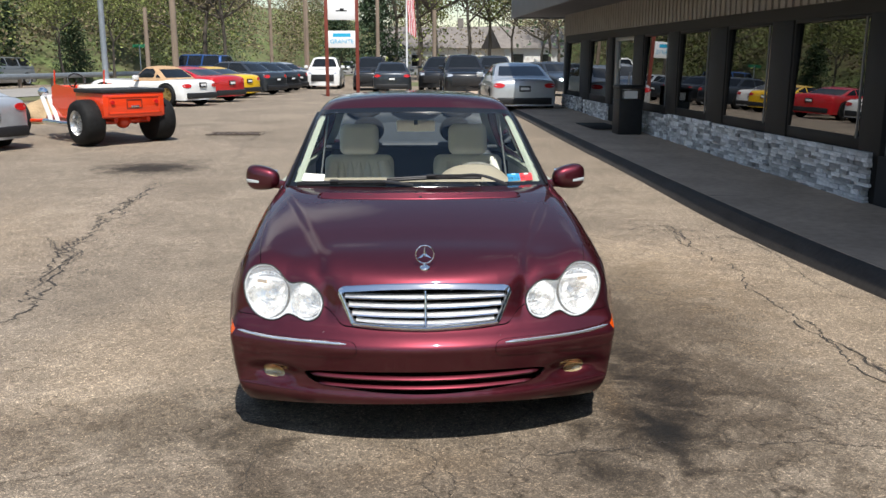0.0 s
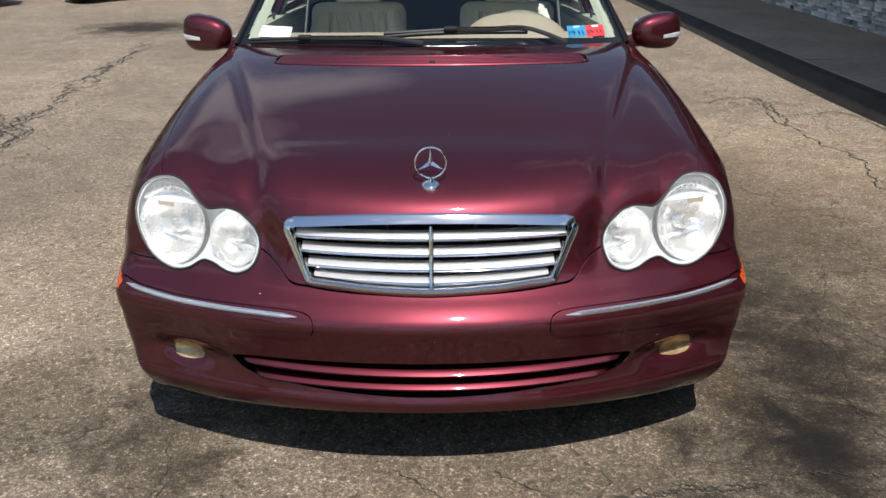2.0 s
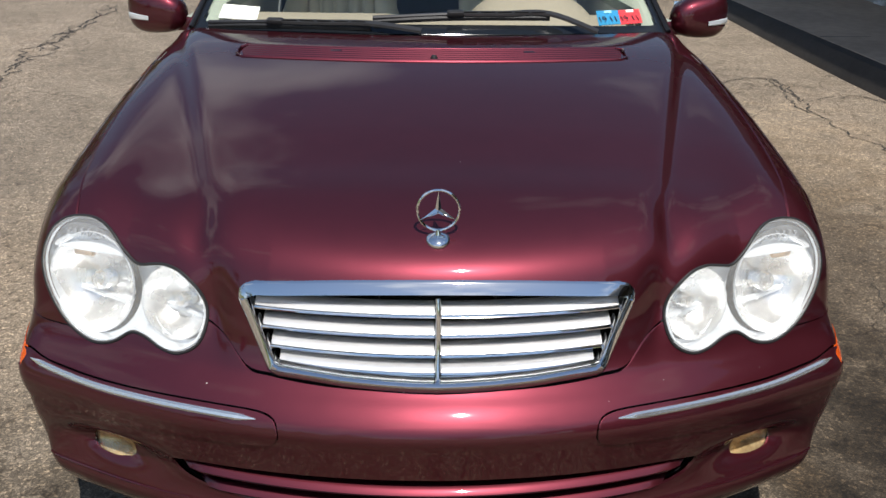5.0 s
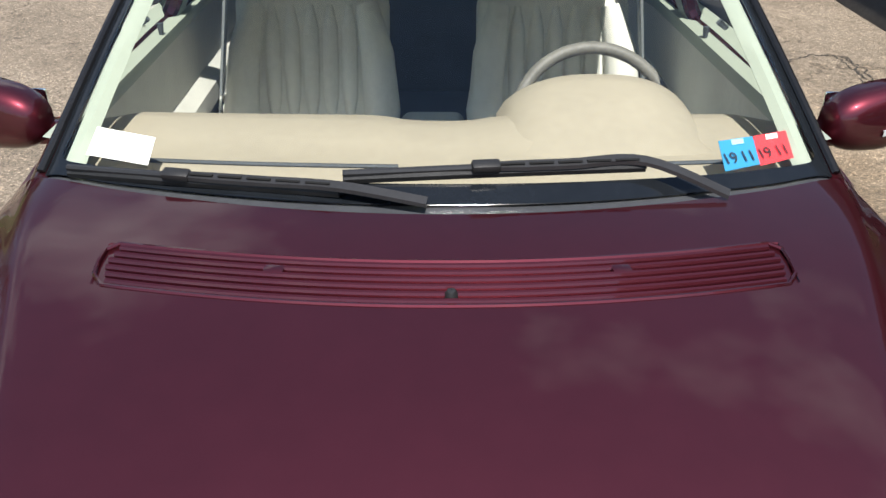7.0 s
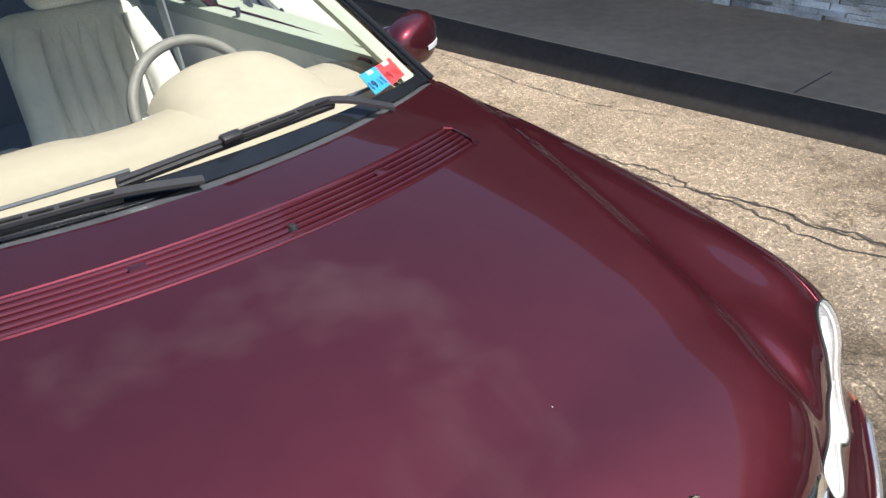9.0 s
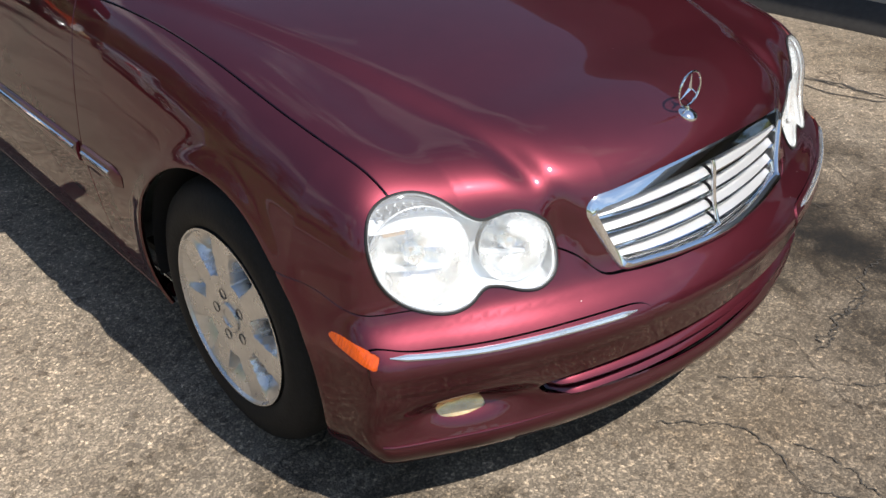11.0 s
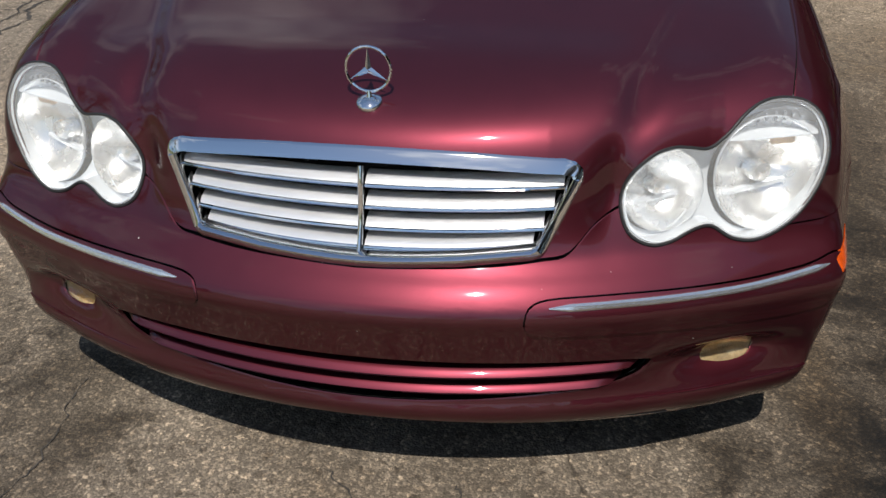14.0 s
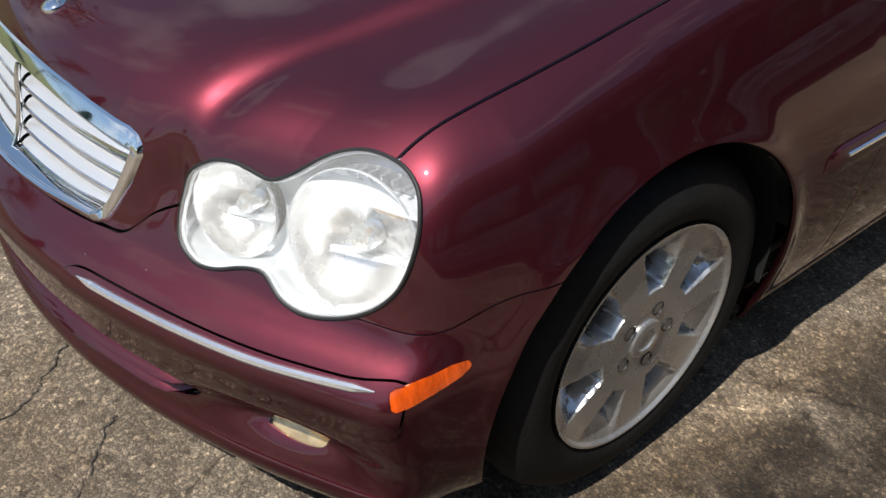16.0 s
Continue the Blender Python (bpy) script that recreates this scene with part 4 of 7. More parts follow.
for sx in (-1, 1):
    wheel((sx * 0.842, HUB_Y, HUB_Z), sx)
    wheel((sx * 0.842, REAR_Y, HUB_Z), sx)
    for yy in (HUB_Y, REAR_Y):
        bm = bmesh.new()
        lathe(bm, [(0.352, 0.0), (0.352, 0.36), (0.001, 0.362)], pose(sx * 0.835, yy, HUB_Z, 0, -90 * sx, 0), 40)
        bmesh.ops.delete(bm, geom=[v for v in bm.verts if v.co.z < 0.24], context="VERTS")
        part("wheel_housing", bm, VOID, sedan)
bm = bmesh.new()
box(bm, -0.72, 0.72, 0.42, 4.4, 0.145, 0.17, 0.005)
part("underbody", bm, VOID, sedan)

# door mouldings, sills, handles
for sx in (-1, 1):
    for y0, y1 in ((1.255, 1.47), (1.50, 2.52), (2.56, 3.20)):
        bm = bmesh.new()
        mesh_rows = []
        for yy in np.linspace(y0, y1, 16):
            c = lay(lower_body, [(sx * 0.86, yy, 0.512)])[0]
            k_ = min(1.0, 0.15 + (yy - y0) / 0.05) if y0 < 1.3 else 1.0
            mesh_rows.append([bm.verts.new((c[0] + sx * dx * k_, yy, 0.512 + dz * (0.5 + 0.5 * k_))) for dx, dz in ((-0.002, -0.030), (0.007, -0.026), (0.010, -0.010), (0.010, 0.006), (0.006, 0.022), (-0.002, 0.026))])
        for a, b in zip(mesh_rows, mesh_rows[1:]):
            for k in range(5):
                bm.faces.new((a[k], b[k], b[k + 1], a[k + 1]))
        bm.faces.new(mesh_rows[0])
        bm.faces.new(mesh_rows[-1])
        rub = part("door_moulding", bm, PAINT, sedan)
        bm = bmesh.new()
        tube(bm, [(lay(lower_body, [(sx * 0.86, yy, 0.512)])[0][0] + sx * 0.010, yy, 0.520) for yy in np.linspace(y0 + (0.05 if y0 < 1.3 else 0.01), y1 - 0.006, 12)], 0.0052, 8)
        part("chrome_insert", bm, CHROME, rub)
    bm = bmesh.new()
    tube(bm, [(sx * 0.806, yy, 0.198) for yy in np.linspace(1.22, 3.2, 14)], 0.022, 10)
    part("sill", bm, PAINT, sedan)
    for yy in (2.38, 3.26):
        bm = bmesh.new()
        c = lay(lower_body, [(sx * 0.84, yy, 0.775)])[0]
        tube(bm, [(c[0] + sx * o, yy + d, 0.775) for o, d in ((-0.005, -0.085), (0.022, -0.075), (0.028, 0), (0.022, 0.075), (-0.005, 0.085))], 0.012, 10)
        part("door_handle", bm, PAINT, sedan)

# door mirrors
for sx in (-1, 1):
    bm = bmesh.new()
    bmesh.ops.create_uvsphere(bm, u_segments=32, v_segments=20, radius=1.0)
    for v in bm.verts:
        p = v.co.copy()
        e = 0.74
        q = Vector([math.copysign(abs(c) ** e, c) for c in p])
        if q.y > 0.25:
            q.y = 0.25 + (q.y - 0.25) * 0.15
        taper = 1.0 + 0.16 * q.x
        v.co = Vector((sx * (0.868 + 0.096 * q.x), 1.735 + 0.064 * q.y + 0.020 * q.x, 0.952 + 0.068 * q.z * taper + 0.006 * q.x))
    mirror = part("door_mirror", bm, PAINT, sedan, "maroon mirror with a clear signal lens")
    bm = bmesh.new()
    box(bm, 0.0, 0.12, -0.03, 0.03, -0.022, 0.022, 0.010, 2, pose(sx * 0.70 if sx > 0 else -0.82, 1.735, 0.915, 0, 0, 0))
    part("mirror_foot", bm, PAINT, mirror)
    bm = bmesh.new()
    rows_ = []
    for k in range(9):
        u = k / 8
        xx = 0.884 + 0.074 * u
        qx = (xx - 0.868) / 0.096
        qz = (0.936 - 0.952) / (0.068 * (1 + 0.16 * qx))
        yy = 1.735 + 0.020 * qx - 0.064 * max(0.03, 1 - abs(qx) ** 2.7 - abs(qz) ** 2.7) ** 0.37 - 0.001
        rows_.append([bm.verts.new((sx * xx, yy + dy, 0.936 + 0.006 * u + dz)) for dy, dz in ((0.004, -0.013 + 0.004 * (1 - u)), (-0.002, -0.006), (-0.002, 0.006), (0.004, 0.012 - 0.006 * (1 - u)))])
    for a, b in zip(rows_, rows_[1:]):
        for k in range(3):
            bm.faces.new((a[k], b[k], b[k + 1], a[k + 1]))
    part("signal_lens", bm, HOUSING, mirror, "pale clear repeater lens")
    bm = bmesh.new()
    box(bm, sx * 0.868 - 0.078, sx * 0.868 + 0.078, 1.757, 1.761, 0.90, 0.995, 0.002)
    part("mirror_glass", bm, CHROME, mirror)

# screen pillars' black gutters and wipers
both = lambda x, y, z: np.minimum(upper_body(x, y, z), lower_body(x, y, z) + 0.010)


def on_glass(x, z, lift):
    return onto_glass([(x, z)], lift)[0]


def onto_glass(xz, lift):
    xz = np.array(xz, float)
    lo, hi = np.full(len(xz), 0.9), np.full(len(xz), 2.3)
    for _ in range(40):
        m = (lo + hi) / 2
        ins = upper_body(xz[:, 0], m, xz[:, 1]) < 0
        hi, lo = np.where(ins, m, hi), np.where(ins, lo, m)
    return lay(upper_body, np.stack([xz[:, 0], hi, xz[:, 1]], -1), lift, 1)


for sx in (-1, 1):
    bm = bmesh.new()
    tube(bm, onto_glass([(sx * (0.700 - 0.115 * k / 10), 0.935 + 0.36 * k / 10) for k in range(11)], 0.004), 0.008, 8)
    part("screen_gutter", bm, GLOSS_BLACK, sedan, "black pillar gutter")


def wiper(tip, joint, elbow, pivot, slots):
    """A flat arm with slots over a rubber blade, lying at the foot of the screen."""
    arm_pts = [Vector(p) for p in (joint, elbow, pivot)]
    bm = bmesh.new()
    path = [Vector(p) for p in curve([joint, tuple(0.5 * (Vector(joint) + Vector(elbow))), elbow, pivot], 6)]
    ring = []
    for i, p in enumerate(path):
        w = 0.0105 if i > 3 else 0.008 + 0.0008 * i
        d = (path[min(i + 1, len(path) - 1)] - path[max(i - 1, 0)]).normalized()
        s = Vector((0, 0, 1)).cross(d).normalized()
        upv = Vector((0, -0.5, 0.86))
        s = (s - upv * s.dot(upv)).normalized()
        ring.append([bm.verts.new(p + s * a * w + upv * b) for a, b in ((-1, 0), (-0.7, 0.006), (0.7, 0.006), (1, 0))])
    for a, b in zip(ring, ring[1:]):
        for k in range(4):
            bm.faces.new((a[k], b[k], b[(k + 1) % 4], a[(k + 1) % 4]))
    bm.faces.new(ring[0])
    bm.faces.new(ring[-1])
    w = part("wiper", bm, WIPER_GREY, sedan, "grey slotted wiper arm with black blade")
    a, b = Vector(joint), Vector(elbow)
    for k in range(slots):
        c = a.lerp(b, (k + 0.9) / (slots + 0.6))
        d = (b - a).normalized()
        bm = bmesh.new()
        tube(bm, [c - d * 0.020 + Vector((0, -0.0035, 0.0062)), c + d * 0.020 + Vector((0, -0.0035, 0.0062))], 0.0040, 8, flat=0.35)
        part("arm_slot", bm, VOID, w)
    bm = bmesh.new()
    tube(bm, [Vector(p) for p in curve([tip, joint], 6)], 0.0062, 8)
    part("blade_spine", bm, WIPER_GREY, w)
    bm = bmesh.new()
    tube(bm, [Vector(p) + Vector((0, 0.002, -0.010)) for p in curve([tip, joint, elbow], 6)], 0.0075, 6, flat=1.3)
    part("blade_rubber", bm, BLACK, w)
    bm = bmesh.new()
    box(bm, -0.024, 0.024, -0.011, 0.011, -0.006, 0.010, 0.005, 2, Matrix.Translation(a) @ pose(0, 0, 0, 20, 0, math.degrees(math.atan2((b - a).y, (b - a).x))))
    part("blade_clip", bm, BLACK, w)


wiper(on_glass(-0.165, 0.972, 0.016), on_glass(0.065, 0.978, 0.024), on_glass(0.33, 0.975, 0.026), (0.467, 1.345, 0.953), 5)
wiper(on_glass(-0.640, 0.945, 0.014), on_glass(-0.44, 0.955, 0.016), on_glass(-0.17, 0.957, 0.018), (-0.03, 1.305, 0.957), 5)

# pale trim along the inside of the screen pillars
for sx in (-1, 1):
    bm = bmesh.new()
    rows_ = []
    for k in range(15):
        u = k / 14
        a_ = onto_glass([(sx * (0.672 - 0.104 * u), 0.945 + 0.35 * u)], -0.010)[0]
        b_ = onto_glass([(sx * (0.642 - 0.102 * u), 0.950 + 0.35 * u)], -0.026)[0]
        c_ = b_ + np.array([sx * 0.012, 0.060, 0.0])
        rows_.append([bm.verts.new(tuple(q)) for q in (a_, 0.5 * (a_ + b_) + np.array([0, -0.006, 0.003]), b_, c_)])
    for a, b in zip(rows_, rows_[1:]):
        for k in range(3):
            bm.faces.new((a[k], b[k], b[k + 1], a[k + 1]))
    part("pillar_trim", bm, PALE_TRIM, sedan, "pale screen-pillar trim")

# paper slip and inspection stickers inside the screen
PAPER = mat("white paper slip", (0.80, 0.80, 0.78), 0.7, vary=0.03, scale=30)
BLUE = mat("blue sticker", (0.03, 0.26, 0.48), 0.5, vary=0.05, scale=40)
RED = mat("red sticker", (0.70, 0.05, 0.06), 0.5, vary=0.05, scale=40)
INK = mat("black print", (0.02, 0.02, 0.025), 0.6, vary=0.1, scale=40)


def sticker(name, corners, material, label, back=0.004):
    p = onto_glass(corners, -back)
    q = onto_glass(corners, -back - 0.0012)
    return raw(name, [*p, *q], [(0, 1, 2, 3), (7, 6, 5, 4), (0, 4, 5, 1), (1, 5, 6, 2), (2, 6, 7, 3), (3, 7, 4, 0)], material, sedan, label, angle=20)


sticker("paper_slip", [(-0.625, 0.968), (-0.505, 0.968), (-0.500, 1.000), (-0.615, 1.002)], PAPER, "white paper slip behind the glass")
for x0, x1, ink, name in ((0.485, 0.555, BLUE, "blue inspection sticker"), (0.555, 0.626, RED, "red inspection sticker")):
    s_ = sticker("inspection_sticker", [(x0, 0.968 - 0.004), (x1, 0.966), (x1 - 0.003, 0.999), (x0 - 0.002, 0.999)], ink, name)
    mid_p = [(x0 + 0.022, 0.992), (x1 - 0.024, 0.992), (x1 - 0.024, 0.998), (x0 + 0.022, 0.998)]
    p = onto_glass(mid_p, -0.0025)
    raw("sticker_field", [*p], [(0, 1, 2, 3)], PAPER if ink == RED else mat("pale blue field", (0.35, 0.66, 0.85), 0.5, vary=0.08, scale=60), s_)
    right_ = (Vector(p[1]) - Vector(p[0])).normalized()
    up_ = (Vector(p[3]) - Vector(p[0]))
    up_ = (up_ - right_ * up_.dot(right_)).normalized()
    basis = Matrix((right_, up_, right_.cross(up_))).transposed().to_4x4()
    for tx, word in ((x0 + 0.001, "19"), (x1 - 0.034, "11")):
        fc = bpy.data.curves.new("sticker_number", "FONT")
        fc.body, fc.size = word, 0.031
        tob = new("sticker_number", fc)
        tob.parent = s_
        tob.matrix_local = Matrix.Translation(Vector(onto_glass([(tx, 0.971)], -0.0008)[0])) @ basis
        fc.materials.append(INK)

# ---- sedan: cabin ----
bm = bmesh.new()
prof = [(1.36, 0.900), (1.46, 0.925), (1.52, 0.938), (1.56, 0.930), (1.60, 0.944), (1.68, 0.953), (1.735, 0.950), (1.765, 0.930), (1.775, 0.88), (1.80, 0.70), (1.84, 0.45)]
rows_ = []
for xx in np.linspace(-0.70, 0.70, 41):
    bow = 0.10 * xx * xx
    sag = -0.012 * math.exp(-(xx / 0.10) ** 4)
    rows_.append([bm.verts.new((xx, y + bow * (1 if y < 1.7 else 0.4), z + (sag if z > 0.9 else 0) - 0.02 * max(0, abs(xx) - 0.6) / 0.1)) for y, z in prof])
for a, b in zip(rows_, rows_[1:]):
    for k in range(len(prof) - 1):
        bm.faces.new((a[k], b[k], b[k + 1], a[k + 1]))
dash = part("dashboard", bm, CREAM, sedan, "cream soft-touch dashboard")
bm = bmesh.new()
rows_ = []
for k in range(25):
    u = -1 + 2 * k / 24
    hump = 0.092 * max(0.0, 1 - abs(u) ** 2.6) ** 0.7
    xx = 0.325 + 0.205 * u
    rows_.append([bm.verts.new((xx, y, 0.925 + hump * w)) for y, w in ((1.54, 0.0), (1.60, 0.30), (1.68, 0.72), (1.76, 0.97), (1.80, 1.0), (1.815, 0.93), (1.80, 0.8), (1.77, 0.0))])
for a, b in zip(rows_, rows_[1:]):
    for q in range(7):
        bm.faces.new((a[q], b[q], b[q + 1], a[q + 1]))
part("instrument_hood", bm, CREAM, dash, "arched cream instrument hood")
for x0, x1 in ((-0.60, -0.08), (0.12, 0.60)):
    bm = bmesh.new()
    tube(bm, [(xx, 1.50 + 0.10 * xx * xx, 0.936) for xx in np.linspace(x0, x1, 14)], 0.0045, 6)
    part("demist_slot", bm, DARK_TRIM, dash)
bm = bmesh.new()
sc, sm = Vector((0.372, 2.02, 0.822)), pose(0, 0, 0, 62, 0, 0)
tube(bm, [sc + sm.to_3x3() @ Vector((0.188 * math.cos(q), 0.188 * math.sin(q), 0)) for q in np.linspace(0, 2 * math.pi, 49)[:-1]], 0.0155, 12, True)
wheel_s = part("steering_wheel", bm, mat("worn grey leather rim", (0.17, 0.165, 0.145), 0.5, vary=0.2, scale=14, bump=0.2, bump_scale=150), sedan, "pale leather steering wheel")
bm = bmesh.new()
lathe(bm, [(0.001, 0.03), (0.05, 0.028), (0.075, 0.012), (0.078, -0.03)], Matrix.Translation(sc) @ sm, 28)
part("airbag_hub", bm, CREAM, wheel_s)
for q in (0, 180, 270):
    bm = bmesh.new()
    box(bm, 0.06, 0.185, -0.018, 0.018, -0.012, 0.006, 0.005, 2, Matrix.Translation(sc) @ sm @ pose(0, 0, 0, 0, 0, q))
    part("spoke", bm, LEATHER, wheel_s)


def seat(x, y, group):
    """A front seat: cushion, fluted backrest, bolsters, headrest."""
    bm = bmesh.new()
    box(bm, -0.25, 0.25, -0.52, 0.0, 0.30, 0.50, 0.06, 4, pose(x, y, -0.06))
    base_ = part("seat", bm, LEATHER, sedan, "grey-beige leather front seat")
    back = Matrix.Translation((x, y - 0.04, 0.405)) @ pose(0, 0, 0, -16, 0, 0)
    bm = bmesh.new()
    box(bm, -0.235, 0.235, -0.02, 0.12, 0.0, 0.62, 0.055, 4, back)
    rest = part("backrest", bm, LEATHER, base_)
    for sx in (-1, 1):
        bm = bmesh.new()
        tube(bm, [back @ Vector(p) for p in ((sx * 0.205, -0.03, 0.05), (sx * 0.215, -0.045, 0.25), (sx * 0.20, -0.035, 0.42), (sx * 0.17, -0.01, 0.56))], [0.045, 0.055, 0.05, 0.035], 12)
        part("bolster", bm, LEATHER, rest)
    for k in range(5):
        bm = bmesh.new()
        cx = -0.116 + 0.058 * k
        tube(bm, [back @ Vector((cx, -0.016, z)) for z in np.linspace(0.22, 0.56, 6)], [0.012, 0.024, 0.026, 0.026, 0.024, 0.010], 10)
        part("flute", bm, LEATHER, rest)
    bm = bmesh.new()
    box(bm, -0.13, 0.13, -0.035, 0.0, 0.03, 0.20, 0.016, 3, back)
    part("lumbar_pad", bm, LEATHER, rest)
    bm = bmesh.new()
    box(bm, -0.132, 0.132, -0.045, 0.060, 0.612, 0.825, 0.050, 5, back)
    head = part("headrest", bm, LEATHER, base_)
    for sx in (-0.06, 0.06):
        bm = bmesh.new()
        cyl(bm, 0.006, 0.006, 0.09, back @ pose(sx, 0.02, 0.58), 10)
        part("headrest_post", bm, CHROME, head)


seat(-0.37, 2.62, "front seats")
seat(0.37, 2.62, "front seats")
bm = bmesh.new()
box(bm, -0.62, 0.62, 2.95, 3.40, 0.25, 0.48, 0.05, 3)
# rear headrests near black: the cabin's gloom is put into their colour
GLOOM = mat("gloom-black rear headrest", (0.012, 0.014, 0.017), 0.9, vary=0.2, scale=20)
# slate trim puts the bench's shade into its colour
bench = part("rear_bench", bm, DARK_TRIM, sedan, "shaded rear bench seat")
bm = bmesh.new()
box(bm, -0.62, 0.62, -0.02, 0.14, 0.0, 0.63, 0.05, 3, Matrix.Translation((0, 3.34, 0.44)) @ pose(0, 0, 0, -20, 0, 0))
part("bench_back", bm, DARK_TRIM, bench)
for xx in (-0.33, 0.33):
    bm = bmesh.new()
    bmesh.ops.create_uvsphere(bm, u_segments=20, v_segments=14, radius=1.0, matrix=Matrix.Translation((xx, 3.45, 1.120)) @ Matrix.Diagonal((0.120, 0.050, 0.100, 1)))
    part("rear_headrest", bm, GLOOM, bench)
bm = bmesh.new()
box(bm, -0.75, 0.75, 1.5, 4.0, 0.20, 0.25, 0.01)
part("cabin_floor", bm, DARK_TRIM, sedan)
bm = bmesh.new()
box(bm, -0.66, 0.66, 3.50, 3.88, 0.975, 1.0, 0.01)
part("parcel_shelf", bm, DARK_TRIM, sedan)
bm = bmesh.new()
box(bm, -0.12, 0.12, 1.80, 2.75, 0.25, 0.52, 0.03, 3)
box(bm, -0.10, 0.10, 2.25, 2.72, 0.50, 0.62, 0.03, 3)
part("centre_console", bm, LEATHER, sedan)
for sx in (-1, 1):
    bm = bmesh.new()
    rows_ = []
    for yy in np.linspace(1.60, 3.40, 13):
        rows_.append([bm.verts.new((sx * xx, yy, z)) for xx, z in ((0.77, 0.25), (0.755, 0.55), (0.70, 0.62), (0.70, 0.68), (0.735, 0.72), (0.725, 0.90))])
    for a, b in zip(rows_, rows_[1:]):
        for k in range(5):
            bm.faces.new((a[k], b[k], b[k + 1], a[k + 1]))
    card = part("door_card", bm, LEATHER, sedan)
    bm = bmesh.new()
    rows_ = []
    for yy in np.linspace(1.60, 3.40, 13):
        rows_.append([bm.verts.new((sx * (xx - 0.012 * (yy > 3)), yy, z)) for xx, z in ((0.728, 0.895), (0.712, 0.925), (0.712, 0.945), (0.745, 0.953))])
    for a, b in zip(rows_, rows_[1:]):
        for k in range(3):
            bm.faces.new((a[k], b[k], b[k + 1], a[k + 1]))
    part("door_capping", bm, PALE_TRIM, card, "pale door-top trim")
    bm = bmesh.new()
    cyl(bm, 0.006, 0.009, 0.030, pose(sx * 0.722, 2.36, 0.948), 12)
    part("lock_pin", bm, DARK_TRIM, card)
    bm = bmesh.new()
    box(bm, -0.010, 0.010, -0.045, 0.045, -0.028, 0.028, 0.006, 2, pose(sx * 0.722, 1.90, 0.83))
    part("inner_door_pull", bm, CHROME, card)
    # belt webbing on the middle pillar
    bm = bmesh.new()
    box(bm, -0.004, 0.004, -0.024, 0.024, 0.0, 0.66, 0.001, 1, pose(sx * 0.655, 2.62, 0.60, 0, sx * -8, 0))
    belt = part("seat_belt", bm, mat("grey belt webbing", (0.20, 0.22, 0.23), 0.8, vary=0.1, scale=60), sedan)
    bm = bmesh.new()
    box(bm, -0.008, 0.008, -0.026, 0.026, 0.0, 0.05, 0.004, 2, pose(sx * 0.640, 2.61, 0.66, 0, sx * -8, 0))
    part("belt_tongue", bm, CHROME, belt)
bm = bmesh.new()
box(bm, -0.115, 0.115, -0.018, 0.018, -0.034, 0.034, 0.014, 3, pose(0.0, 2.03, 1.225, 12, 0, 0))
rear_view = part("rear_view_mirror", bm, LEATHER, sedan, "beige interior mirror")
bm = bmesh.new()
cyl(bm, 0.012, 0.012, 0.06, pose(0, 2.0, 1.235, -20, 0, 0), 12)
part("mirror_stalk", bm, DARK_TRIM, rear_view)
bm = bmesh.new()
rows_ = [[bm.verts.new(tuple(p)) for p in onto_glass([(xx, z) for xx in (-w, -w / 3, w / 3, w)], -0.006)] for z, w in ((1.312, 0.150), (1.298, 0.135), (1.284, 0.105), (1.272, 0.060))]
for a, b in zip(rows_, rows_[1:]):
    for k in range(3):
        bm.faces.new((a[k], b[k], b[k + 1], a[k + 1]))
part("sensor_shade", bm, FRIT, sedan, "black printed shade behind the mirror")

# stone chips and dirt flecks in the paint
CHIP = mat("pale stone chip", (0.42, 0.36, 0.34), 0.7, vary=0.3, scale=200)
r_c = random.Random(21)
for k in range(9):
    side = r_c.uniform(-0.62, 0.62)
    if k < 8:
        c = onto_front(lower_body, [(side, r_c.choice((r_c.uniform(0.36, 0.43), r_c.uniform(0.47, 0.50))))])[0]
    else:
        c = lay(lower_body, [(side, r_c.uniform(0.32, 1.0), 0.85)])[0]
    nrm = Vector(slope(lower_body, np.array([c]))[0]).normalized()
    bm = bmesh.new()
    size = r_c.uniform(0.0008, 0.0019)
    ring_ = [bm.verts.new((size * r_c.uniform(0.5, 1.3) * math.cos(q), size * r_c.uniform(0.5, 1.3) * math.sin(q), 0.0003)) for q in np.linspace(0, 2 * math.pi, 8)[:-1]]
    top_v = bm.verts.new((0, 0, 0.0006))
    for i in range(7):
        bm.faces.new((ring_[i], ring_[(i + 1) % 7], top_v))
    bmesh.ops.transform(bm, matrix=Matrix.Translation(Vector(c)) @ nrm.to_track_quat("Z", "Y").to_matrix().to_4x4(), verts=bm.verts[:])
    part("paint_chip", bm, CHIP, sedan)


# ---- the lot, road and horizon: one sheet ----
lot = spl([(-60, 0.15), (-5, 0.10), (0, 0), (5, -0.10), (9, -0.02), (13, 0.04), (20, 0.16), (30, 0.12), (44, 0.02), (80, 0), (400, 0)])


def ground_z(x, y):
    base = lot(np.asarray(y, float))
    return np.where(np.abs(y) < 5.5, base, base)


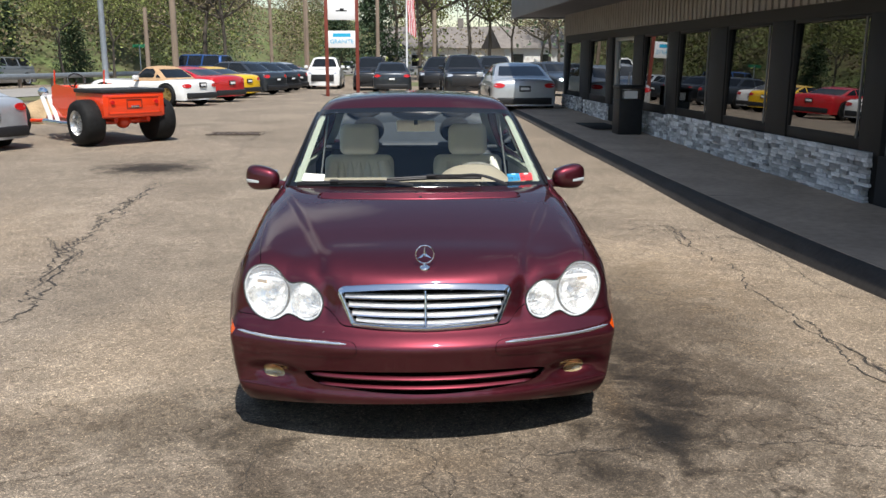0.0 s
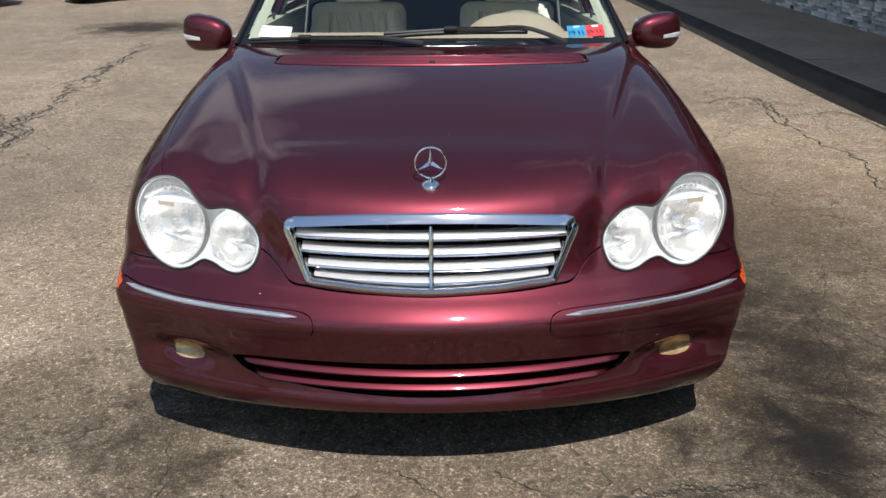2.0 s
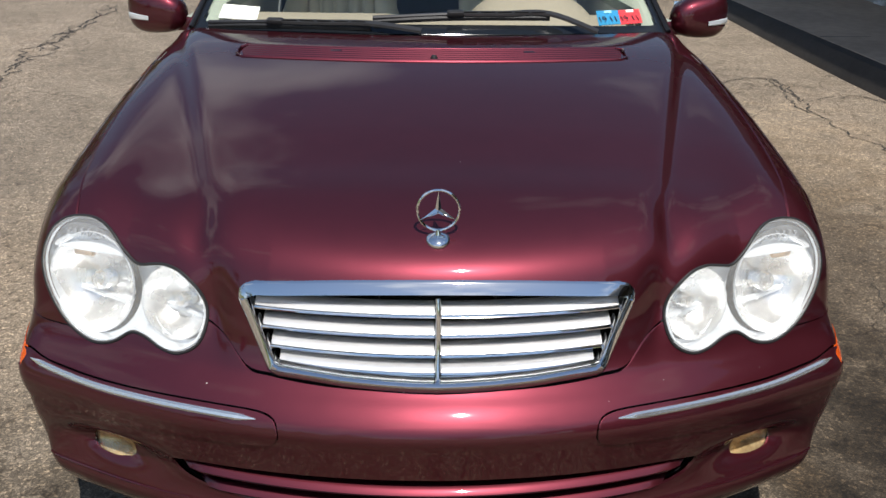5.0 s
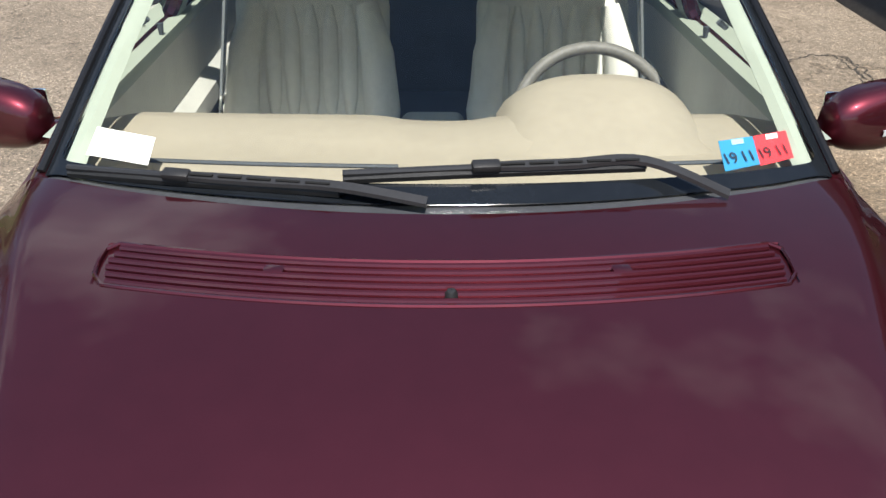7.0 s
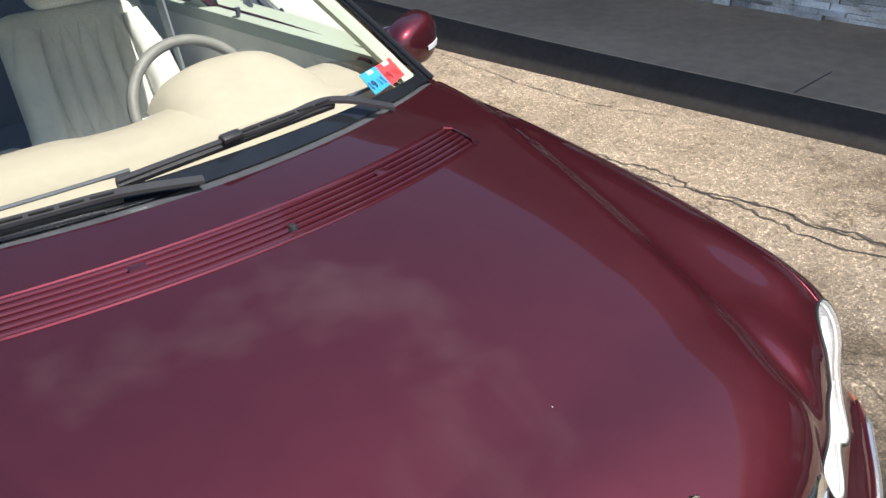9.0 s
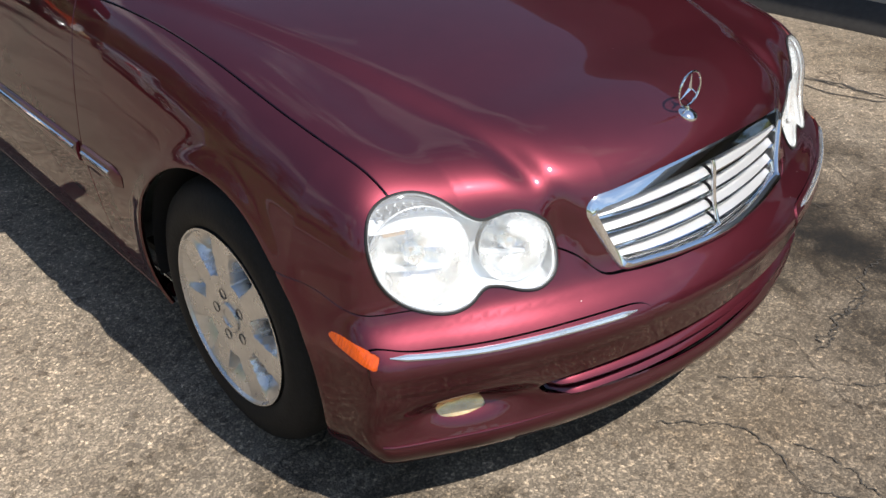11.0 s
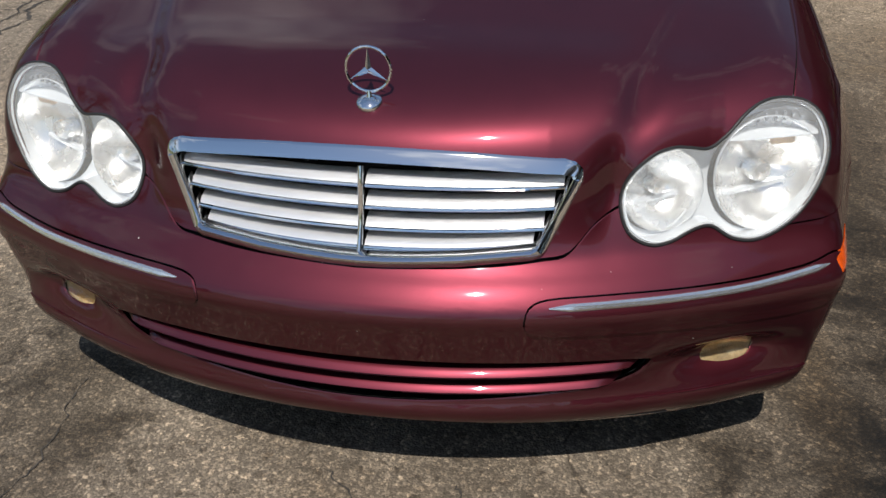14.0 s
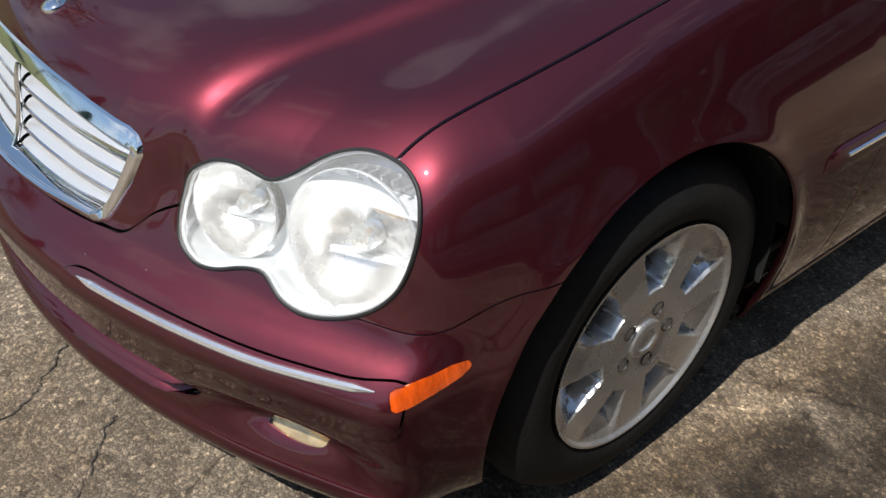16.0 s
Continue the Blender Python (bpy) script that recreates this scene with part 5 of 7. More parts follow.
def asphalt():
    """Old sun-bleached asphalt: stone speckle, worn brown patches, stains, hair cracks."""
    m = mat("worn asphalt", (0.27, 0.235, 0.19), 0.9, vary=0.0, bump=0.0)
    n, l = m.node_tree.nodes, m.node_tree.links
    b = n["Principled BSDF"]
    t = n.new("ShaderNodeTexCoord")
    def noise_(s, d=5.0, r=0.55, dist=0.0):
        q = n.new("ShaderNodeTexNoise")
        q.inputs["Scale"].default_value, q.inputs["Detail"].default_value, q.inputs["Roughness"].default_value, q.inputs["Distortion"].default_value = s, d, r, dist
        l.new(t.outputs["Object"], q.inputs["Vector"])
        return q.outputs["Fac"]
    def ramp(src, lo, hi, c0, c1):
        q = n.new("ShaderNodeValToRGB")
        e = q.color_ramp.elements
        e[0].position, e[1].position, e[0].color, e[1].color = lo, hi, (*c0, 1), (*c1, 1)
        l.new(src, q.inputs["Fac"])
        return q.outputs["Color"]
    def mul(a, c, kind="MULTIPLY", f=1.0):
        q = n.new("ShaderNodeMix")
        q.data_type, q.blend_type = "RGBA", kind
        q.inputs["Factor"].default_value = f
        l.new(a, q.inputs["A"])
        l.new(c, q.inputs["B"])
        return q.outputs["Result"]
    def cells(scale, rand=1.0):
        q = n.new("ShaderNodeTexVoronoi")
        q.inputs["Scale"].default_value, q.inputs["Randomness"].default_value = scale, rand
        l.new(t.outputs["Object"], q.inputs["Vector"])
        sp = n.new("ShaderNodeSeparateColor")
        l.new(q.outputs["Color"], sp.inputs["Color"])
        return q, sp.outputs["Red"]
    col = ramp(noise_(0.50, 7, 0.62, 0.5), 0.34, 0.66, (0.170, 0.143, 0.112), (0.252, 0.213, 0.168))
    stone, pick = cells(190.0)
    col = mul(col, ramp(pick, 0.50, 1.0, (0.82, 0.81, 0.80), (1.75, 1.72, 1.67)))
    _, grit = cells(420.0)
    col = mul(col, ramp(grit, 0.0, 1.0, (0.62, 0.62, 0.62), (1.42, 1.41, 1.39)))
    _, chip = cells(120.0)
    col = mul(col, ramp(chip, 0.84, 0.95, (0.94, 0.94, 0.94), (1.8, 1.75, 1.68)))
    _, pit = cells(60.0)
    col = mul(col, ramp(pit, 0.03, 0.10, (0.60, 0.58, 0.56), (1, 1, 1)))
    col = mul(col, ramp(noise_(28, 4, 0.7), 0.30, 0.68, (0.76, 0.75, 0.74), (1.18, 1.17, 1.16)))
    col = mul(col, ramp(noise_(1.7, 8, 0.68, 0.8), 0.34, 0.60, (0.82, 0.81, 0.80), (1, 1, 1)))
    col = mul(col, ramp(noise_(6.0, 6, 0.65, 0.4), 0.30, 0.60, (0.84, 0.83, 0.82), (1.05, 1.05, 1.05)))
    crack = n.new("ShaderNodeTexVoronoi")
    crack.feature = "DISTANCE_TO_EDGE"
    crack.inputs["Scale"].default_value = 0.55
    warp = n.new("ShaderNodeMix")
    warp.data_type, warp.blend_type = "RGBA", "LINEAR_LIGHT"
    warp.inputs["Factor"].default_value = 0.35
    w = n.new("ShaderNodeTexNoise")
    w.inputs["Scale"].default_value, w.inputs["Detail"].default_value = 2.2, 6
    l.new(t.outputs["Object"], w.inputs["Vector"])
    l.new(t.outputs["Object"], warp.inputs["A"])
    l.new(w.outputs["Color"], warp.inputs["B"])
    l.new(warp.outputs["Result"], crack.inputs["Vector"])
    ragged = noise_(4.5, 9, 0.66, 0.6)
    cfac = ramp(crack.outputs["Distance"], 0.0008, 0.0035, (0.40, 0.38, 0.36), (1, 1, 1))
    col = mul(col, cfac)
    # worn and oily areas, each a ragged blot: x, y, half-length, half-width, turn, tint
    for x, y, rx, ry, turn, tint in STAINS:
        mp = n.new("ShaderNodeMapping")
        mp.vector_type = "TEXTURE"
        mp.inputs["Location"].default_value, mp.inputs["Rotation"].default_value, mp.inputs["Scale"].default_value = (x, y, 0), (0, 0, radians(turn)), (rx, ry, 900)
        l.new(t.outputs["Object"], mp.inputs["Vector"])
        ln = n.new("ShaderNodeVectorMath")
        ln.operation = "LENGTH"
        l.new(mp.outputs["Vector"], ln.inputs[0])
        ad = n.new("ShaderNodeMath")
        ad.operation = "MULTIPLY_ADD"
        ad.inputs[1].default_value = 2.0
        l.new(ragged, ad.inputs[0])
        l.new(ln.outputs["Value"], ad.inputs[2])
        mr = n.new("ShaderNodeMapRange")
        mr.inputs["From Min"].default_value, mr.inputs["From Max"].default_value = 1.40, 2.20
        l.new(ad.outputs[0], mr.inputs["Value"])
        col = mul(col, ramp(mr.outputs["Result"], 0.0, 1.0, tint, (1, 1, 1)))
    l.new(col, b.inputs["Base Color"])
    bp = n.new("ShaderNodeBump")
    bp.inputs["Strength"].default_value, bp.inputs["Distance"].default_value = 0.55, 0.004
    l.new(mul(ramp(stone.outputs["Distance"], 0.0, 0.7, (1, 1, 1), (0.3, 0.3, 0.3)), cfac), bp.inputs["Height"])
    l.new(bp.outputs["Normal"], b.inputs["Normal"])
    return m


DARK, OILY, PALE = (0.50, 0.485, 0.46), (0.23, 0.215, 0.195), (1.22, 1.19, 1.14)
SMEAR = (0.62, 0.60, 0.575)
STAINS = [(-3.80, 9.9, 0.80, 0.70, 10, OILY), (-3.75, 9.9, 0.60, 0.45, 0, DARK), (-0.74, 0.30, 0.24, 0.30, 20, DARK), (-0.62, -0.10, 0.16, 0.30, 0, SMEAR), (0.95, 0.60, 0.40, 0.70, 0, SMEAR), (1.02, 0.28, 0.34, 0.30, 0, DARK), (0.68, -0.08, 0.16, 0.20, 10, OILY), (1.50, 1.9, 0.80, 2.0, -4, (0.54, 0.515, 0.48)), (1.15, 1.9, 0.30, 1.5, 0, SMEAR), (-1.15, 0.50, 0.55, 0.45, 0, DARK), (1.25, 0.55, 0.55, 0.8, 0, SMEAR), (1.02, 0.25, 0.10, 0.30, 0, OILY), (0.90, 1.0, 0.075, 0.75, 0, (1.45, 1.38, 1.27)), (1.22, 1.15, 0.26, 0.65, 0, SMEAR), (2.6, 2.6, 0.9, 2.4, 0, PALE), (1.75, 3.9, 0.8, 1.6, 12, PALE), (0.15, -0.35, 1.6, 0.70, 0, SMEAR), (0.0, 0.02, 0.35, 0.16, 0, PALE), (-1.6, 1.5, 0.6, 1.3, 0, PALE), (-1.9, 0.2, 0.5, 0.5, 15, SMEAR), (-3.6, 0.5, 1.3, 1.5, 0, DARK), (3.0, 0.6, 0.5, 0.9, 0, DARK), (-4.5, 5.0, 1.5, 2.5, 20, PALE)]
ASPHALT = asphalt()
gx = np.concatenate([[-900, -300, -120, -60], np.linspace(-30, 30, 61), [60, 120, 300, 900]])
gy = np.concatenate([[-900, -200, -60, -30], np.linspace(-14, 50, 129), [60, 80, 100, 300, 1500]])
gv = [(x, y, float(ground_z(x, y))) for x in gx for y in gy]
ny = len(gy)
tagged(raw("ground", gv, [(i * ny + j, (i + 1) * ny + j, (i + 1) * ny + j + 1, i * ny + j + 1) for i in range(len(gx) - 1) for j in range(ny - 1)], ASPHALT), "sun-bleached cracked asphalt lot", "ground", kind="structure")

# ---- showroom building ----
CONCRETE = mat("brown-grey concrete walk", (0.44, 0.335, 0.245), 0.9, vary=0.22, scale=1.2, bump=0.3, bump_scale=90)
FRAME_DARK = mat("dark bronze frame", (0.011, 0.010, 0.010), 0.6, 0.0, vary=0.2, scale=6)
SIDING = mat("brown ribbed steel siding", (0.30, 0.27, 0.245), 0.5, 0.1, vary=0.12, scale=3)
FASCIA = mat("grey canopy fascia", (0.16, 0.17, 0.18), 0.6, vary=0.12, scale=2)
SOFFIT = mat("dark soffit", (0.10, 0.10, 0.11), 0.7, vary=0.15, scale=2)
STONE = mat("stacked grey ledge stone", (0.64, 0.64, 0.64), 0.85, vary=0.4, scale=9, bump=0.6, bump_scale=40, random_tint=0.55, island=True)
# the showroom's dimness is put into this dark base colour
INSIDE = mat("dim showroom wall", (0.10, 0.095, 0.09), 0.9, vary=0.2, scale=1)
PANE = glass("dark shop glass", (0.30, 0.32, 0.30), 0.0, 3.0)
WALL = pose(5.0, 0, 0, 0, 0, math.degrees(math.atan(0.02)))   # along +y the wall runs nearly parallel to the kerb
walk_z = spl([(-14, 0.24), (0, 0.13), (4, 0.07), (8, 0.10), (13, 0.17), (21, 0.28), (40, 0.30)])
Y0, Y1 = -9.0, 21.62


def in_wall(ob):
    ob.matrix_world = WALL
    return ob


def block(name, x0, x1, y0, y1, z0, z1, material, label="", category="wall", bevel=0.0, kind="structure"):
    bm = bmesh.new()
    box(bm, x0, x1, y0, y1, z0, z1, bevel)
    return in_wall(tagged(part(name, bm, material, None, label, bool(bevel)), label, category, kind=kind))


# raised walk along the shop front
bm = bmesh.new()
rows_ = []
for yy in np.linspace(-14, 34, 97):
    zt = float(walk_z(yy))
    rows_.append([bm.verts.new((xx, yy, z)) for xx, z in ((-1.50, -0.4), (-1.50, zt - 0.006), (-1.495, zt), (0.05, zt + 0.01))])
for a, b in zip(rows_, rows_[1:]):
    for k in range(3):
        bm.faces.new((a[k], a[k + 1], b[k + 1], b[k]))
bmesh.ops.recalc_face_normals(bm, faces=bm.faces[:])
walkway = in_wall(tagged(part("pavement", bm, CONCRETE), "brown-grey concrete walk before the shop", "pavement", kind="structure"))
bm = bmesh.new()
rows_ = []
for yy in np.linspace(-14, 34, 97):
    zt, zg = float(walk_z(yy)), float(ground_z(0, yy))
    rows_.append([bm.verts.new((xx, yy, z)) for xx, z in ((-1.67, zg - 0.05), (-1.665, zg + 0.012), (-1.64, zg + 0.35 * (zt - zg)), (-1.57, zt - 0.020), (-1.502, zt - 0.004), (-1.502, -0.4))])
for a, b in zip(rows_, rows_[1:]):
    for k in range(5):
        bm.faces.new((a[k], a[k + 1], b[k + 1], b[k]))
bmesh.ops.recalc_face_normals(bm, faces=bm.faces[:])
in_wall(tagged(part("kerb", bm, mat("dark asphalt kerb", (0.050, 0.045, 0.040), 0.9, vary=0.25, scale=3, bump=0.4, bump_scale=120)), "dark asphalt kerb along the walk", "kerb", kind="structure"))
for yy in np.arange(-12, 33, 4.6):
    bm = bmesh.new()
    box(bm, -1.49, 0.0, yy - 0.005, yy + 0.005, float(walk_z(yy)) - 0.02, float(walk_z(yy)) + 0.003)
    part("joint", bm, mat("dark joint", (0.10, 0.095, 0.09), 0.9, vary=0.3, scale=8) if yy < -11.9 else bpy.data.materials["dark joint"], walkway)

WINDOWS = [(-4.6, -3.0), (-2.4, -0.8), (-0.2, 1.4), (2.0, 3.6), (6.06, 7.83), (8.43, 9.97), (10.63, 12.11), (12.64, 14.18), (16.95, 18.68), (19.63, 21.32)]
DOORS = [(4.15, 5.65), (14.85, 16.50)]
shop = block("wall_front", 0.02, 0.20, Y0, Y1, 2.06, 2.22, FRAME_DARK, "dark shop-front header above tinted windows")
edges = [Y0] + sorted([q for w in WINDOWS + DOORS for q in w]) + [Y1]
for a, b in zip(edges[::2], edges[1::2]):
    bm = bmesh.new()
    box(bm, 0.0, 0.22, a, b, -0.4, 2.06, 0.008)
    part("pillar", bm, FRAME_DARK, shop)
for i, (a, b) in enumerate(WINDOWS):
    bm = bmesh.new()
    box(bm, 0.03, 0.20, a, b, -0.4, 0.62)
    part("plinth", bm, FRAME_DARK, shop)
    w = block(f"window_{i + 1}", 0.055, 0.062, a + 0.05, b - 0.05, 0.76, 2.02, PANE, "tinted shop window mirroring the parking lot", "window")
    w.visible_shadow = False
    for v in w.data.vertices:   # the panes lean back a little in their frames
        v.co.x += 0.030 * (v.co.z - 1.39)
    for q in ((0.02, 0.12, a, b, 0.62, 0.76), (0.02, 0.12, a, b, 2.02, 2.06), (0.02, 0.12, a, a + 0.05, 0.76, 2.02), (0.02, 0.12, b - 0.05, b, 0.76, 2.02)):
        bm = bmesh.new()
        box(bm, *q, 0.006)
        part("window_frame", bm, FRAME_DARK, w)
    bm = bmesh.new()
    box(bm, 0.012, 0.03, a + 0.09, a + 0.115, 0.74, 2.03)
    part("glazing_bead", bm, mat("grey bead", (0.20, 0.20, 0.20), 0.5, 0.3, vary=0.1, scale=5) if i == 0 else bpy.data.materials["grey bead"], w)
for i, (a, b) in enumerate(DOORS):
    d = block(f"door_{i + 1}", 0.10, 0.107, a + 0.16, b - 0.16, 0.25, 1.98, PANE, "glazed aluminium shop door", "door")
    d.visible_shadow = False
    for q in ((0.06, 0.14, a, a + 0.16, -0.2, 2.06), (0.06, 0.14, b - 0.16, b, -0.2, 2.06), (0.06, 0.14, a + 0.16, b - 0.16, -0.2, 0.25), (0.06, 0.14, a + 0.16, b - 0.16, 1.98, 2.06)):
        bm = bmesh.new()
        box(bm, *q, 0.006)
        part("door_frame", bm, mat("mill aluminium", (0.45, 0.45, 0.45), 0.4, 0.7, vary=0.1, scale=5) if "mill aluminium" not in bpy.data.materials else bpy.data.materials["mill aluminium"], d)
    bm = bmesh.new()
    tube(bm, [(0.03, a + 0.26, 0.85), (0.01, a + 0.26, 0.92), (0.01, a + 0.26, 1.25), (0.03, a + 0.26, 1.32)], 0.012, 8)
    part("door_handle", bm, bpy.data.materials["mill aluminium"], d)
    bm = bmesh.new()
    box(bm, 0.094, 0.099, b - 0.36, b - 0.26, 1.40, 1.58)
    part("paper_notice", bm, PAPER, d)

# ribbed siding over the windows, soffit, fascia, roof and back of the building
# the base sheet is near black: groove shade painted between lighter ribs
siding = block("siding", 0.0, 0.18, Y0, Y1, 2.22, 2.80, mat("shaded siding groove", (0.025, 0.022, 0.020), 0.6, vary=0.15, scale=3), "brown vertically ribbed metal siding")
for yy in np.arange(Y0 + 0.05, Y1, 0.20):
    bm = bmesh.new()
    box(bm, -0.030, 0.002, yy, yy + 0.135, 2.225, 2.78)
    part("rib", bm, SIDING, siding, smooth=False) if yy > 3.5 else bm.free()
block("soffit", -1.30, 0.15, Y0, Y1 + 1.2, 2.78, 2.82, SOFFIT, "dark canopy soffit over the walk", "canopy")
block("fascia", -1.34, -1.28, Y0, Y1 + 1.25, 2.74, 3.45, FASCIA, "plain grey canopy fascia", "canopy", 0.01)
block("fascia_end", -1.28, 0.5, Y1 + 1.19, Y1 + 1.25, 2.74, 3.45, FASCIA, "plain grey end of the canopy", "canopy")
block("roof", -1.30, 9.0, Y0, Y1 + 1.2, 3.40, 3.46, SOFFIT, "flat tarred shop roof", "roof")
block("wall_end_north", 0.02, 9.0, Y1, Y1 + 0.2, -0.4, 3.4, SIDING, "brown metal end wall")
block("wall_end_south", 0.02, 9.0, Y0 - 0.2, Y0, -0.4, 3.4, SIDING, "brown metal end wall")
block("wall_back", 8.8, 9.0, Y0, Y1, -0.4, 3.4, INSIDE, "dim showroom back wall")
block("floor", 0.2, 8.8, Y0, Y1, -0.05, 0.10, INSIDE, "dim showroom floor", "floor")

# stacked ledge stone under the windows
rs = random.Random(4)
# backing sheet for the mortar joints, their shadow put into its dark colour
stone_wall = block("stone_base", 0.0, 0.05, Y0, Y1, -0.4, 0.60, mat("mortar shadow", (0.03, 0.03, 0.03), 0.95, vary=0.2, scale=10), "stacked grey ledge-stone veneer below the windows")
tiles = {}
def stone_mesh(k):
    if k not in tiles:
        bm = bmesh.new()
        box(bm, -0.5, 0.5, -0.5, 0.5, -0.5, 0.5)
        for v in bm.verts:
            v.co += Vector((rs.uniform(-0.06, 0.0) if v.co.x < 0 else 0, rs.uniform(-0.02, 0.02), rs.uniform(-0.05, 0.05)))
        me = bpy.data.meshes.new("stone")
        bm.to_mesh(me)
        bm.free()
        me.materials.append(STONE_ONE)
        tiles[k] = me
    return tiles[k]
STONE_ONE = mat("grey ledge stone", (0.64, 0.64, 0.64), 0.85, vary=0.40, scale=2.0, bump=0.5, bump_scale=12, random_tint=0.55)
far_v, far_f = [], []
shut = [q for q in DOORS]
count_near = 0
for a, b in [w for w in WINDOWS]:
    z = float(walk_z((a + b) / 2)) - 0.05
    while z < 0.60:
        h = rs.choice((0.032, 0.040, 0.048, 0.060))
        y = a - 0.28 + rs.uniform(-0.05, 0.0)
        end = b + 0.28
        while y < end:
            ln = rs.uniform(0.09, 0.30)
            l1 = min(ln, end - y)
            dep = rs.uniform(0.022, 0.070)
            if 5.6 < a < 8.5 and l1 > 0.04:
                o = bpy.data.objects.new("stone", stone_mesh(rs.randrange(6)))
                scene.collection.objects.link(o)
                o.parent = stone_wall
                o.location = (-dep / 2, y + l1 / 2, z + h / 2)
                o.scale = (dep, l1 - 0.004, h - 0.003)
                count_near += 1
            elif l1 > 0.03:
                n0 = len(far_v)
                far_v += [(xx, yy, zz) for xx in (-dep, 0) for yy in (y, y + l1 - 0.004) for zz in (z, z + h - 0.003)]
                far_f += [tuple(n0 + q for q in f) for f in ((0, 1, 3, 2), (0, 4, 5, 1), (2, 3, 7, 6), (1, 5, 7, 3), (0, 2, 6, 4))]
            y += ln
        z += h
far_stones = raw("stones", far_v, far_f, STONE, stone_wall, angle=10)
far_stones["kind"] = "stuff"

# litter bin and mat by the shop door
bm = bmesh.new()
box(bm, -0.23, 0.23, -0.23, 0.23, 0.0, 0.66, 0.02, 3)
bin_ = tagged(part("litter_bin", bm, BLACK, None), "square black litter bin on the walk", "litter bin")
bin_.matrix_world = WALL @ pose(-0.42, 13.6, float(walk_z(13.6)))
for q in ((-0.23, -0.17, -0.23, 0.23, 0.66, 0.86), (0.17, 0.23, -0.23, 0.23, 0.66, 0.86)):
    bm = bmesh.new()
    box(bm, *q, 0.01)
    part("hood_post", bm, BLACK, bin_)
bm = bmesh.new()
box(bm, -0.25, 0.25, -0.25, 0.25, 0.86, 0.93, 0.02, 3)
part("lid", bm, BLACK, bin_)
bm = bmesh.new()
box(bm, -0.13, 0.13, -0.20, -0.19, 0.68, 0.82)
part("bin_liner", bm, PAPER, bin_, "pale liner bag showing in the opening")
bm = bmesh.new()
box(bm, -0.9, -0.25, 14.3, 16.0, 0.0, 0.012, 0.004)
doormat = tagged(part("doormat", bm, RUBBER), "dark rubber mat before the shop door", "mat")
doormat.matrix_world = WALL @ pose(0, 0, float(walk_z(15.2)) + 0.012)

# ---- repairs, cracks and stains on the lot ----
TAR = mat("dark crack filler", (0.050, 0.044, 0.038), 0.9, vary=0.4, scale=6, bump=0.4, bump_scale=80)


def crack(name, pts, width, seed, label="ragged dark crack in the asphalt", material=None):
    """A ragged open crack: one or several thin uneven strands that wander, part and meet."""
    r = random.Random(seed)
    p = curve(pts, 26)
    v, f = [], []
    strands = 1 + int(width / 0.012)
    thin = min(max(width * 0.20, 0.0028), 0.017)
    for k in range(min(strands, 7)):
        off, lo, hi = r.uniform(-width, width) * 0.6, 0, len(p)
        if k:
            lo = r.randrange(0, max(1, len(p) - 20))
            hi = min(len(p), lo + r.randrange(16, 70))
        start = len(v) // 2
        fine = []
        for i in range(lo, hi):
            off = 0.93 * off + r.gauss(0, 0.003 + 0.16 * width)
            a0, b0 = p[max(0, i - 1)], p[min(len(p) - 1, i + 1)]
            d = math.hypot(*(b0 - a0)) + 1e-6
            fine.append((p[i][0] - (b0 - a0)[1] / d * off + r.gauss(0, 0.002), p[i][1] + (b0 - a0)[0] / d * off))
        for i, q in enumerate(fine):
            a0, b0 = fine[max(0, i - 1)], fine[min(len(fine) - 1, i + 1)]
            d = math.hypot(b0[0] - a0[0], b0[1] - a0[1]) + 1e-6
            nx, ny_ = -(b0[1] - a0[1]) / d, (b0[0] - a0[0]) / d
            end = 0.2 if i in (0, len(fine) - 1) else 1.0
            for sgn in (1, -1):
                w = thin * end * r.uniform(0.1, 1.0) ** 1.4
                x, y = q[0] + sgn * nx * w, q[1] + sgn * ny_ * w
                v.append((x, y, float(ground_z(x, y)) + 0.003))
        f += [(2 * i, 2 * i + 1, 2 * i + 3, 2 * i + 2) for i in range(start, start + len(fine) - 1)]
    return tagged(raw(name, v, f, material or TAR), label, "crack", "cracks in the lot", "structure")


